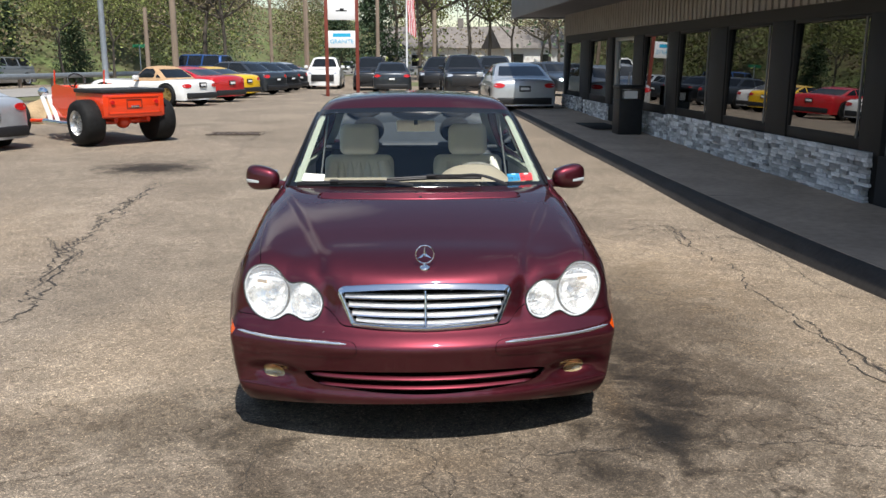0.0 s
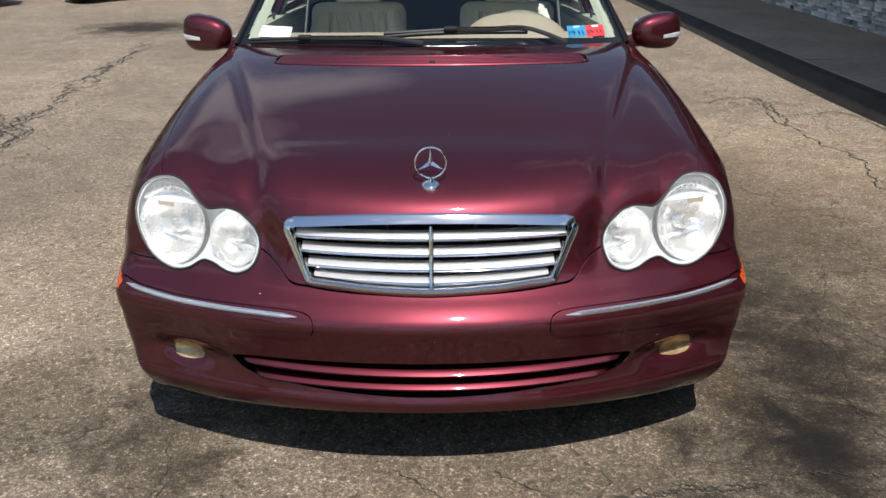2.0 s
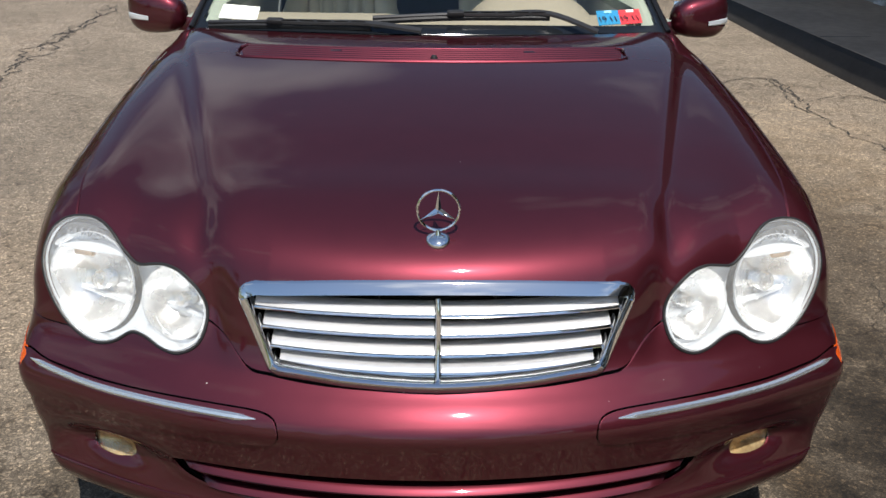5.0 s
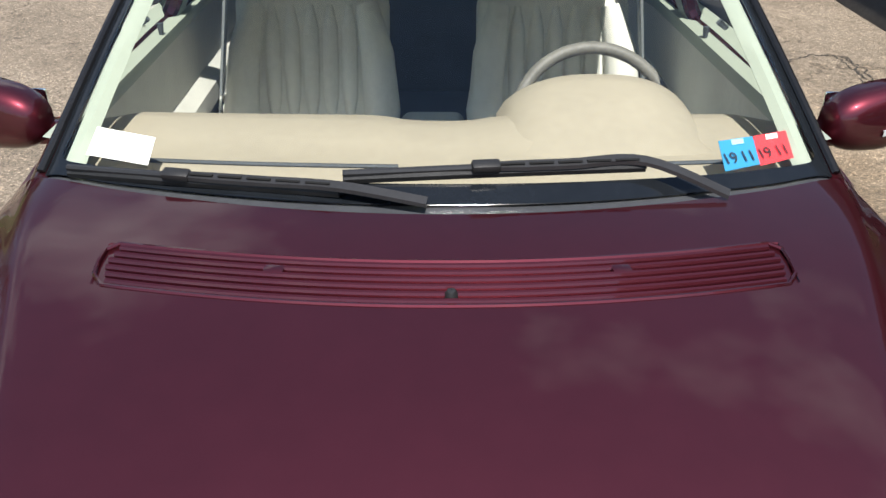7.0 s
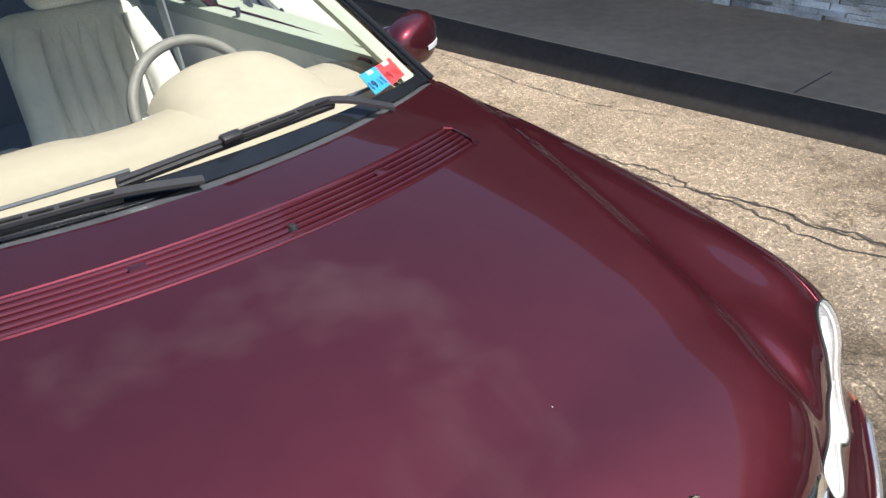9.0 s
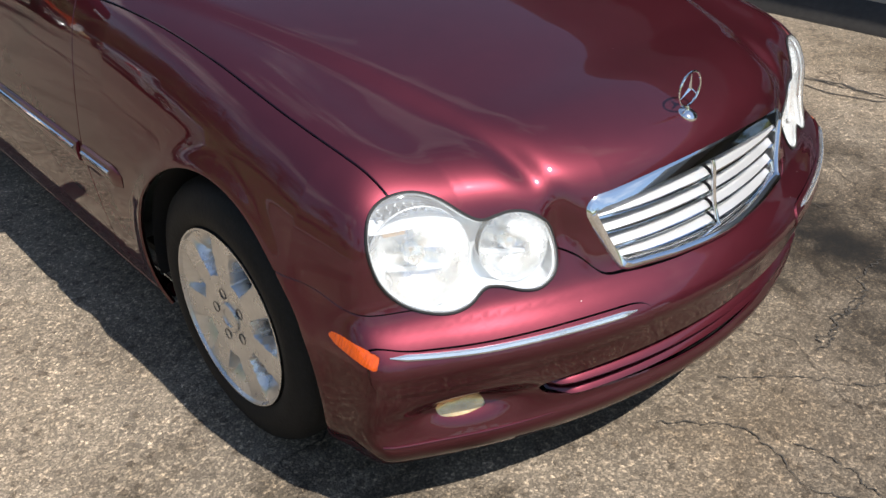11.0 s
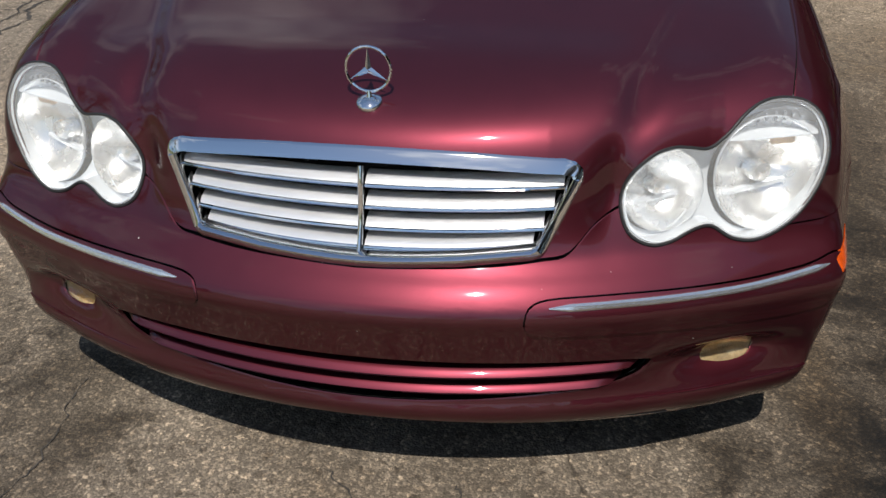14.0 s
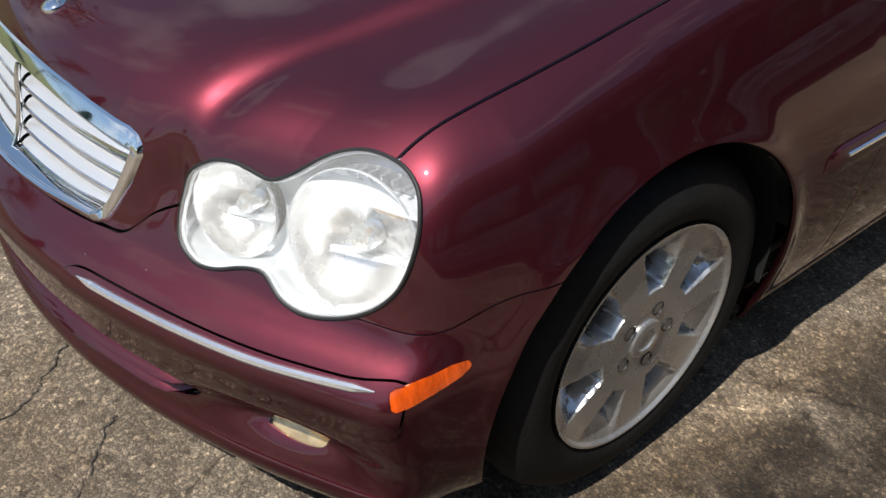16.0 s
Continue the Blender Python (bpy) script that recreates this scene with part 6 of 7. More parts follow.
for seed_, (wide, line_) in enumerate((
        (0.13, [(-2.60, 1.4), (-2.67, 2.34), (-2.73, 3.03), (-2.90, 4.02), (-3.06, 4.9), (-3.18, 5.7), (-3.26, 6.8), (-3.2, 7.35), (-3.3, 8.6)]),
        (0.025, [(-2.75, 3.2), (-2.88, 4.37), (-3.18, 4.64), (-3.49, 5.18), (-3.9, 5.4)]),
        (0.05, [(-2.70, 11.2), (-2.75, 11.85), (-2.92, 14.17), (-2.68, 15.65), (-2.2, 16.2)]),
        (0.055, [(2.2, 5.36), (2.64, 5.48), (2.59, 4.79), (2.58, 3.87), (2.49, 3.04), (2.43, 2.31), (2.42, 1.71), (2.40, 1.0), (2.45, 0.3)]),
        (0.030, [(2.62, 4.79), (3.13, 4.92), (3.16, 4.09), (3.05, 3.21), (3.04, 2.59), (3.13, 2.27)]),
        (0.022, [(0.45, 0.07), (0.59, 0.10), (0.78, 0.12), (0.96, 0.17), (1.29, 0.15), (1.59, 0.17), (1.9, 0.07), (2.6, 0.1)]),
        (0.006, [(0.07, -0.05), (0.10, -0.2), (0.06, -0.34), (0.12, -0.5), (0.1, -0.8)]),
        (0.005, [(-0.1, 0.2), (0.03, 0.05), (-0.02, -0.17), (0.1, -0.4)]),
        (0.005, [(0.16, 0.2), (0.3, 0.05), (0.42, -0.1), (0.66, -0.07)]),
        (0.009, [(1.67, 1.87), (1.55, 1.5), (1.40, 1.13), (1.30, 0.75), (1.23, 0.44), (1.28, 0.16)]),
        (0.007, [(1.40, 1.13), (1.54, 0.78), (1.70, 0.55), (1.80, 0.34)]),
        (0.009, [(-0.72, 0.40), (-0.69, 0.1), (-0.70, -0.18), (-0.66, -0.5)]),
        (0.02, [(1.2, 5.2), (1.8, 5.6), (2.6, 5.4), (3.3, 5.0)]))):
    crack("crack", line_, wide, seed_ + 1)
# drain grating
bm = bmesh.new()
for k in range(9):
    box(bm, -0.5 + 0.11 * k, -0.42 + 0.11 * k, -0.30, 0.30, 0.0, 0.012)
box(bm, -0.55, 0.55, -0.35, -0.30, 0.0, 0.014)
box(bm, -0.55, 0.55, 0.30, 0.35, 0.0, 0.014)
drain = tagged(part("drain_grate", bm, mat("rusty iron", (0.10, 0.075, 0.06), 0.8, 0.3, vary=0.3, scale=10), None, smooth=False), "rusty iron drain grate set in the lot", "drain", kind="structure")
drain.matrix_world = pose(-3.42, 15.0, float(ground_z(0, 15)) + 0.003)


# ---- parked vehicles ----
TINT = mat("dark car glass", (0.012, 0.014, 0.016), 0.05, 0.0, 0.0, vary=0.2, scale=4)
TAIL_RED = mat("red tail lens", (0.55, 0.015, 0.015), 0.15, 0.0, 0.6, vary=0.2, scale=25)
CLEAR_LAMP = mat("bright lamp", (0.80, 0.82, 0.84), 0.15, 0.6, vary=0.1, scale=20)


def islands(mesh):
    """The loose pieces of a triangle net."""
    v, t = mesh
    tag = np.arange(len(v))
    while True:
        low_ = tag[t].min(1)
        nxt = tag.copy()
        for k in range(3):
            np.minimum.at(nxt, t[:, k], low_)
        nxt = nxt[nxt]
        if (nxt == tag).all():
            break
        tag = nxt
    return [tidy(v, t[tag[t[:, 0]] == q]) for q in np.unique(tag[t[:, 0]])]


def car_paint(name, color, metal=0.5):
    return mat(name, color, 0.34, metal, 1.0, vary=0.08, scale=2)


STYLES = {
    # bonnet height, belt, roof, screen foot, roof front, roof back, back glass foot (parts of the length)
    "sedan": dict(L=4.8, W=1.82, hood=0.88, belt=0.96, roof=1.43, a=0.27, b=0.43, c=0.68, d=0.83, tail=1.00, r=0.32),
    "coupe": dict(L=4.6, W=1.84, hood=0.82, belt=0.94, roof=1.36, a=0.32, b=0.47, c=0.62, d=0.90, tail=0.95, r=0.33),
    "sports": dict(L=4.45, W=1.90, hood=0.78, belt=0.86, roof=1.22, a=0.36, b=0.50, c=0.60, d=0.84, tail=0.93, r=0.33),
    "suv": dict(L=4.75, W=1.92, hood=1.05, belt=1.12, roof=1.72, a=0.25, b=0.38, c=0.88, d=0.97, tail=1.12, r=0.37),
    "box": dict(L=4.5, W=1.88, hood=1.10, belt=1.18, roof=1.86, a=0.32, b=0.38, c=0.95, d=0.99, tail=1.18, r=0.40),
    "roadster": dict(L=4.1, W=1.72, hood=0.84, belt=0.82, roof=1.24, a=0.46, b=0.56, c=0.66, d=0.80, tail=0.84, r=0.34),
}


def vehicle(name, label, style, paint, m, top=None, rim=ALLOY, plate=True, dark_wheels=False):
    """A parked car, nose at -y, built as skin with cut windows, wheels, lamps and bumpers."""
    s = STYLES[style]
    L, W, r = s["L"], s["W"], s["r"]
    top_line = spl([(0.0, s["hood"] - 0.16), (0.04 * L, s["hood"] - 0.08), (0.15 * L, s["hood"]), (s["a"] * L, s["belt"]), (0.6 * L, s["belt"] + 0.02), (s["d"] * L, s["tail"]), (0.96 * L, s["tail"] - 0.02), (L, s["tail"] - 0.07)])
    zb, zr = s["belt"], s["roof"]
    ka, kd = (s["b"] - s["a"]) * L / (zr - zb), (s["d"] - s["c"]) * L / (zr - zb)
    def low(x, y, z):
        a = np.abs(x)
        sd = a - (W / 2 - 0.03 - 0.05 * np.clip(z - 0.6, 0, 1) ** 2 * 4 - 0.06 * np.clip(0.35 - z, 0, 1) * 3)
        f = smax(z - top_line(y) + 0.05 * a * a, sd, 0.10)
        f = smax(f, 0.02 + 0.22 * a * a + 0.25 * np.clip(z - 0.55, 0, 1) ** 2 - y, 0.10)
        return smax(f, y - (L - 0.02 - 0.16 * a * a - 0.20 * np.clip(z - 0.6, 0, 1) ** 2), 0.09)
    def upp(x, y, z):
        a = np.abs(x)
        f = smax(z - (zr - 0.05 * (y - 0.55 * L) ** 2 * 0.4 - 0.09 * a * a), (a - (W / 2 - 0.11 - 0.40 * (z - zb))) * 0.92, 0.08)
        f = smax(f, (s["b"] * L - ka * (zr - z) + 0.18 * a * a - y) / math.hypot(1, ka), 0.05)
        return smax(f, (y - (s["c"] * L + kd * (zr - z) - 0.12 * a * a)) / math.hypot(1, kd), 0.06)
    gx_, gy_ = np.linspace(-W / 2 - 0.03, W / 2 + 0.03, 39), np.linspace(-0.05, L + 0.05, int(L / 0.055))
    body = skin(low, gx_, gy_, np.arange(0.16, max(zb, s["hood"], s["tail"]) + 0.12, 0.05))
    fy, ry = 0.185 * L, 0.81 * L
    _, body = cleave(body, lambda x, y, z: z - 0.20)
    _, body = cleave(body, lambda x, y, z: np.where(np.abs(x) > W / 2 - 0.30, np.minimum(np.hypot(y - fy, z - r), np.hypot(y - ry, z - r)) - r - 0.045, 1.0))
    cab = skin(upp, gx_, gy_, np.arange(zb - 0.10, zr + 0.06, 0.05))
    _, cab = cleave(cab, lambda x, y, z: low(x, y, z) + 0.01)
    mid_y = (s["b"] + 0.13) * L
    def pane(x, y, z):
        a = np.abs(x)
        side = a > (W / 2 - 0.11 - 0.40 * (z - zb)) - 0.09
        ceiling_ = z - (zr - 0.10)
        floor_ = zb + 0.045 - z
        ends = np.maximum(s["b"] * L - ka * (zr - z) + 0.14 - y, y - (s["c"] * L + kd * (zr - z) - 0.16))
        post = 0.035 - np.abs(y - mid_y)
        post2 = 0.05 - np.abs(y - mid_y - 0.20 * L) if style in ("suv", "box") else -1.0
        return np.where(side, np.maximum(np.maximum(ceiling_, floor_), np.maximum(ends, np.maximum(post, post2))), np.maximum(np.maximum(ceiling_ + 0.02, floor_), a - (W / 2 - 0.25 - 0.40 * (z - zb))))
    panes, cab = cleave(cab, pane)
    car = tagged(new(name), label, "car", "parked vehicles")
    panel("body", body, low, paint, car, rim=0.03)
    panel("roof", cab, upp, top or paint, car, rim=0.02)
    for piece in islands(panes):
        panel("window", piece, upp, TINT, car, rim=0.0)
    bm = bmesh.new()
    box(bm, -W / 2 + 0.16, W / 2 - 0.16, 0.25, L - 0.25, 0.22, 0.5)
    part("underbody", bm, VOID, car)
    for sx in (-1, 1):
        for yy in (fy, ry):
            bm = bmesh.new()
            mm = pose(sx * (W / 2 - 0.02), yy, r, 0, 90 * sx, 0)
            lathe(bm, [(r * 0.64, -0.03), (r * 0.70, 0.0), (r * 0.90, -0.004), (r, -0.04), (r, -0.18), (r * 0.9, -0.21), (0.02, -0.21)], mm, 28)
            tyre = part("wheel", bm, RUBBER, car)
            bm = bmesh.new()
            lathe(bm, [(r * 0.66, -0.006), (r * 0.60, -0.02), (r * 0.55, -0.07), (0.05, -0.075), (0.045, -0.03), (0.001, -0.03)], mm, 28)
            for k in range(6):
                box(bm, 0.04, r * 0.62, -0.022, 0.022, -0.045, -0.02, 0.0, 1, mm @ pose(0, 0, 0, 0, 0, 60 * k))
            part("rim", bm, BLACK if dark_wheels else rim, tyre, smooth=False)
        # lamps laid on the skin
        for nm, yy0, zz, ww, hh, mt in (("headlamp", 0.05, s["hood"] - 0.20, 0.17, 0.055, CLEAR_LAMP), ("tail_lamp", L - 0.05, s["tail"] - 0.21, 0.15, 0.065, TAIL_RED)):
            ring_ = [(sx * (W / 2 - 0.24 + ww * math.cos(q)), yy0, zz + hh * math.sin(q)) for q in np.linspace(0, 2 * math.pi, 17)[:-1]]
            pts = np.array(ring_ + [(sx * (W / 2 - 0.24), yy0, zz)])
            lo, hi = (np.full(17, -0.1), np.full(17, L * 0.5)) if yy0 < 1 else (np.full(17, L + 0.1), np.full(17, L * 0.5))
            for _ in range(30):
                mdl = (lo + hi) / 2
                ins = low(pts[:, 0], mdl, pts[:, 2]) < 0
                hi, lo = np.where(ins, mdl, hi), np.where(ins, lo, mdl)
            pts[:, 1] = hi + (-0.012 if yy0 < 1 else 0.012)
            back = pts.copy()
            back[:, 1] = hi + (0.05 if yy0 < 1 else -0.05)
            raw(nm, [*pts, *back], [(i, (i + 1) % 16, 16) for i in range(16)] + [(i, (i + 1) % 16, 17 + (i + 1) % 16, 17 + i) for i in range(16)], mt, car)
        bm = bmesh.new()
        box(bm, -0.10, 0.10, -0.06, 0.06, -0.07, 0.07, 0.03, 2, pose(sx * (W / 2 + 0.04), s["a"] * L + 0.35, zb + 0.05))
        part("mirror", bm, paint, car)
    bm = bmesh.new()
    box(bm, -W / 2 + 0.35, W / 2 - 0.35, 0.012, 0.05, 0.42, 0.60 if style != "suv" else 0.78, 0.01)
    part("grille", bm, BLACK, car)
    bm = bmesh.new()
    box(bm, -W / 2 + 0.18, W / 2 - 0.18, L - 0.09, L - 0.01, 0.24, 0.42, 0.03)
    part("rear_valance", bm, BLACK, car)
    if plate:
        bm = bmesh.new()
        box(bm, -0.15, 0.15, L - 0.03, L + 0.008, 0.58, 0.73, 0.004)
        pl = part("number_plate", bm, BLACK, car)
        bm = bmesh.new()
        box(bm, -0.12, 0.12, L + 0.009, L + 0.012, 0.62, 0.69)
        part("plate_bar", bm, PAPER, pl)
    car.matrix_world = m
    return car


def at(x, y, heading):
    """On the lot, nose pointing heading degrees (0: away, 90: to -x)."""
    return pose(x, y, float(ground_z(x, y)), 0, 0, heading + 180)


def tail_at(x, y, heading, style):
    """Placed by the middle of its tail."""
    h = radians(heading + 180)
    L = STYLES[style]["L"]
    # local tail (0, L) goes to (x, y)
    return pose(x + math.sin(h) * L, y - math.cos(h) * L, float(ground_z(x, y)), 0, 0, heading + 180)


SILVER = car_paint("silver paint", (0.60, 0.62, 0.64), 0.6)
WHITE = car_paint("white paint", (0.78, 0.78, 0.76), 0.0)
CAR_RED = car_paint("red paint", (0.50, 0.012, 0.015), 0.1)
YELLOW = car_paint("yellow paint", (0.80, 0.48, 0.01), 0.0)
CAR_BLACK = car_paint("black paint", (0.010, 0.011, 0.013), 0.2)
CAR_GREY = car_paint("dark grey paint", (0.045, 0.052, 0.060), 0.6)
CAR_BLUE = car_paint("blue paint", (0.02, 0.07, 0.22), 0.4)
TAN = mat("tan canvas hood", (0.42, 0.27, 0.15), 0.85, vary=0.15, scale=6, bump=0.3, bump_scale=60)
GOLD = mat("gold wire wheel", (0.55, 0.42, 0.18), 0.35, 0.8, vary=0.2, scale=20)

vehicle("coupe", "silver two-door coupe with round red tail lamps", "coupe", SILVER, tail_at(3.30, 20.4, 0, "coupe"))
vehicle("coupe", "silver coupe parked with its tail to the aisle", "coupe", SILVER, tail_at(-6.88, 11.9, 62, "coupe"))
vehicle("roadster", "white open sports car with a tan canvas hood", "roadster", WHITE, tail_at(-6.1, 24.6, 62, "roadster"), TAN, GOLD)
vehicle("sports_car", "red low sports coupe parked in a row", "sports", CAR_RED, tail_at(-5.75, 27.6, 62, "sports"), dark_wheels=True)
vehicle("sports_car", "bright yellow sports coupe parked in a row", "sports", YELLOW, tail_at(-5.75, 31.2, 62, "sports"), dark_wheels=True)
vehicle("sports_car", "white sports coupe parked in a row", "sports", WHITE, tail_at(-6.2, 33.4, 62, "sports"))
vehicle("sedan_car", "dark grey sedan with red tail lamps", "sedan", CAR_GREY, tail_at(-5.2, 35.4, 62, "sedan"), dark_wheels=True)
vehicle("sedan_car", "black sedan parked in a row", "sedan", CAR_BLACK, tail_at(-5.0, 39.0, 62, "sedan"))
vehicle("sedan_car", "dark grey sedan parked in a row", "sedan", CAR_GREY, tail_at(-5.0, 42.6, 62, "sedan"))
vehicle("sedan_car", "silver sedan parked in a row", "sedan", SILVER, tail_at(-5.0, 46.8, 62, "sedan"))
vehicle("sports_car", "red sports coupe far along the row", "sports", CAR_RED, tail_at(-4.9, 50.5, 62, "sports"))
vehicle("off_roader", "boxy blue off-road vehicle behind the row", "box", CAR_BLUE, tail_at(-9.2, 46.0, 70, "box"), dark_wheels=True)
vehicle("suv", "white sport utility vehicle facing the lot", "suv", WHITE, at(-4.1, 44.5, 180))
vehicle("suv", "black sport utility vehicle facing the lot", "suv", CAR_BLACK, at(-1.45, 42.0, 180))
vehicle("sedan_car", "dark sedan with lit-red tail lamps", "sedan", CAR_GREY, tail_at(-0.35, 37.0, 0, "sedan"))
vehicle("suv", "black sport utility vehicle among parked cars", "suv", CAR_BLACK, at(1.75, 40.0, 170))
vehicle("suv", "large dark green-black sport utility vehicle", "suv", CAR_BLACK, at(2.75, 33.5, 180))
vehicle("suv", "black sport utility vehicle beside the coupe", "suv", CAR_GREY, at(4.4, 36.5, 180))
vehicle("sedan_car", "dark sedan behind the coupe", "sedan", CAR_GREY, at(7.4, 33.5, 200))
vehicle("sedan_car", "silver-blue sedan by the building corner", "sedan", SILVER, at(6.6, 38.5, 180))
vehicle("suv", "grey sport utility vehicle waiting on the road", "suv", car_paint("mid grey paint", (0.36, 0.38, 0.40), 0.7), at(-24.6, 48.5, 160))
vehicle("sedan_car", "pale sedan far down the road", "sedan", SILVER, at(-6.3, 100, 170))

# ---- orange hot rod ----
ORANGE = car_paint("orange paint", (0.74, 0.050, 0.008), 0.0)
rod = tagged(new("hot_rod"), "open orange hot rod with wide rear tyres", "car")


def rp(name, bm, mt, label="", parent=None):
    return part(name, bm, mt, parent or rod, label)


bm = bmesh.new()   # tub with sloped cowl
side_pts = [(-0.75, 0.42), (-0.72, 0.98), (0.35, 1.02), (0.75, 1.05), (0.95, 0.98), (1.0, 0.45)]
for a, b in ((-0.56, -0.52), (0.52, 0.56)):
    v0 = [bm.verts.new((a, y, z)) for y, z in side_pts]
    v1 = [bm.verts.new((b, y, z)) for y, z in side_pts]
    bm.faces.new(v0)
    bm.faces.new(v1[::-1])
    for i in range(6):
        bm.faces.new((v0[i], v0[(i + 1) % 6], v1[(i + 1) % 6], v1[i]))
box(bm, -0.54, 0.54, 0.80, 0.98, 0.45, 1.02, 0.04, 3)
box(bm, -0.54, 0.54, -0.78, 0.98, 0.40, 0.46, 0.01)
rp("tub", bm, ORANGE)
bm = bmesh.new()   # pick-up bed
box(bm, -0.60, -0.55, -1.55, -0.62, 0.52, 0.92, 0.012)
box(bm, 0.55, 0.60, -1.55, -0.62, 0.52, 0.92, 0.012)
box(bm, -0.60, 0.60, -1.55, -0.62, 0.48, 0.54, 0.012)
bed = rp("bed", bm, ORANGE)
bm = bmesh.new()
box(bm, -0.60, 0.60, -1.60, -1.55, 0.50, 0.92, 0.012)
gate = rp("tailgate", bm, ORANGE, "orange tailgate with raised border")
for q in ((-0.52, 0.52, -1.612, -1.60, 0.84, 0.87), (-0.52, 0.52, -1.612, -1.60, 0.55, 0.58), (-0.52, -0.49, -1.612, -1.60, 0.55, 0.87), (0.49, 0.52, -1.612, -1.60, 0.55, 0.87)):
    bm = bmesh.new()
    box(bm, *q, 0.004)
    rp("gate_bead", bm, ORANGE, "", gate)
for sx in (-1, 1):
    bm = bmesh.new()
    cyl(bm, 0.035, 0.035, 0.03, pose(sx * 0.43, -1.60, 0.76, 90, 0, 0), 16)
    rp("tail_lamp", bm, TAIL_RED)
bm = bmesh.new()
for q in ((-0.15, 0.15, 0.795, 0.805), (-0.15, 0.15, 0.645, 0.655), (-0.15, -0.14, 0.655, 0.795), (0.14, 0.15, 0.655, 0.795)):
    box(bm, q[0], q[1], -1.611, -1.60, q[2], q[3], 0.002)
rp("plate_mount", bm, BLACK)
bm = bmesh.new()
box(bm, -0.07, 0.09, -1.614, -1.60, 0.662, 0.695, 0.004)
rp("plate_lamp", bm, CHROME)
bm = bmesh.new()
box(bm, -0.63, 0.63, -1.62, -0.60, 0.92, 0.99, 0.02, 3)
rp("tonneau", bm, BLACK, "black vinyl bed cover")
for sx in (-1, 1):
    mm = pose(sx * 0.90, -1.15, 0.40, 0, 90 * sx, 0)
    bm = bmesh.new()
    lathe(bm, [(0.215, -0.06), (0.225, 0.0), (0.30, 0.01), (0.375, -0.02), (0.405, -0.07), (0.410, -0.18), (0.405, -0.32), (0.375, -0.37), (0.22, -0.38), (0.02, -0.37)], mm, 44)
    t_ = rp("rear_wheel", bm, RUBBER, "very wide black rear tyre")
    bm = bmesh.new()
    lathe(bm, [(0.222, 0.0), (0.205, -0.03), (0.19, -0.11), (0.09, -0.12), (0.075, -0.06), (0.001, -0.055)], mm, 36)
    for k in range(5):
        box(bm, 0.06, 0.20, -0.03, 0.03, -0.115, -0.07, 0.0, 1, mm @ pose(0, 0, 0, 0, 0, 72 * k))
    rp("polished_rim", bm, ALLOY, "polished aluminium rim", t_)
    mm = pose(sx * 0.72, 2.05, 0.34, 0, 90 * sx, 0)
    bm = bmesh.new()
    lathe(bm, [(0.20, -0.03), (0.21, 0.0), (0.31, -0.005), (0.335, -0.04), (0.335, -0.11), (0.31, -0.14), (0.02, -0.14)], mm, 36)
    t_ = rp("front_wheel", bm, RUBBER)
    bm = bmesh.new()
    lathe(bm, [(0.205, -0.01), (0.19, -0.05), (0.05, -0.06), (0.001, -0.03)], mm, 28)
    rp("front_rim", bm, CHROME, "", t_)
    bm = bmesh.new()
    tube(bm, [(sx * 0.32, -1.5, 0.44), (sx * 0.32, 0.8, 0.38), (sx * 0.30, 2.2, 0.38)], 0.045, 8)
    rp("frame_rail", bm, ORANGE)
    bm = bmesh.new()
    lathe(bm, [(0.001, -0.10), (0.07, -0.07), (0.098, 0.0), (0.095, 0.02), (0.001, 0.03)], pose(sx * 0.44, 1.86, 0.88, -90, 0, 0), 24)
    rp("headlight", bm, CHROME)
    for k in range(4):
        bm = bmesh.new()
        y0 = (1.86, 1.74, 1.42, 1.30)[k]
        tube(bm, [(sx * 0.24, y0, 0.80), (sx * 0.47, y0, 0.80), (sx * 0.51, y0 - 0.04, 0.785), (sx * 0.60, y0 - 0.74, 0.42), (sx * 0.63, y0 - 0.86, 0.37), (sx * 0.64, y0 - 1.02, 0.34)], 0.026, 8)
        rp("header_pipe", bm, mat("white ceramic pipe", (0.75, 0.74, 0.72), 0.4, 0.2, vary=0.08, scale=12) if "white ceramic pipe" not in bpy.data.materials else bpy.data.materials["white ceramic pipe"])
    bm = bmesh.new()
    tube(bm, [(sx * 0.64, 1.3, 0.34), (sx * 0.64, 0.2, 0.33), (sx * 0.60, -0.5, 0.33)], 0.055, 10)
    rp("collector", bm, CHROME)
    bm = bmesh.new()
    tube(bm, [(sx * 0.50, 0.93, 1.0), (sx * 0.50, 0.86, 1.30)], 0.016, 8)
    rp("screen_post", bm, ORANGE)
    bm = bmesh.new()
    tube(bm, [(sx * 0.05, 0.85, 0.40), (sx * 0.30, 1.45, 0.36), (sx * 0.60, 2.05, 0.34)], 0.022, 8)
    rp("radius_rod", bm, ORANGE)
bm = bmesh.new()
tube(bm, [(-0.70, 2.05, 0.34), (0, 2.05, 0.28), (0.70, 2.05, 0.34)], 0.032, 8)
rp("front_axle", bm, ORANGE)
bm = bmesh.new()
tube(bm, [(-0.70, -1.15, 0.40), (0.70, -1.15, 0.40)], 0.055, 10)
bmesh.ops.create_uvsphere(bm, u_segments=16, v_segments=10, radius=0.14, matrix=Matrix.Translation((0, -1.15, 0.40)))
rp("rear_axle", bm, ORANGE)
bm = bmesh.new()
box(bm, -0.19, 0.19, 1.02, 1.62, 0.50, 0.80, 0.03)
for sx in (-1, 1):
    box(bm, min(sx * 0.12, sx * 0.26), max(sx * 0.12, sx * 0.26), 1.05, 1.60, 0.70, 0.80, 0.02)
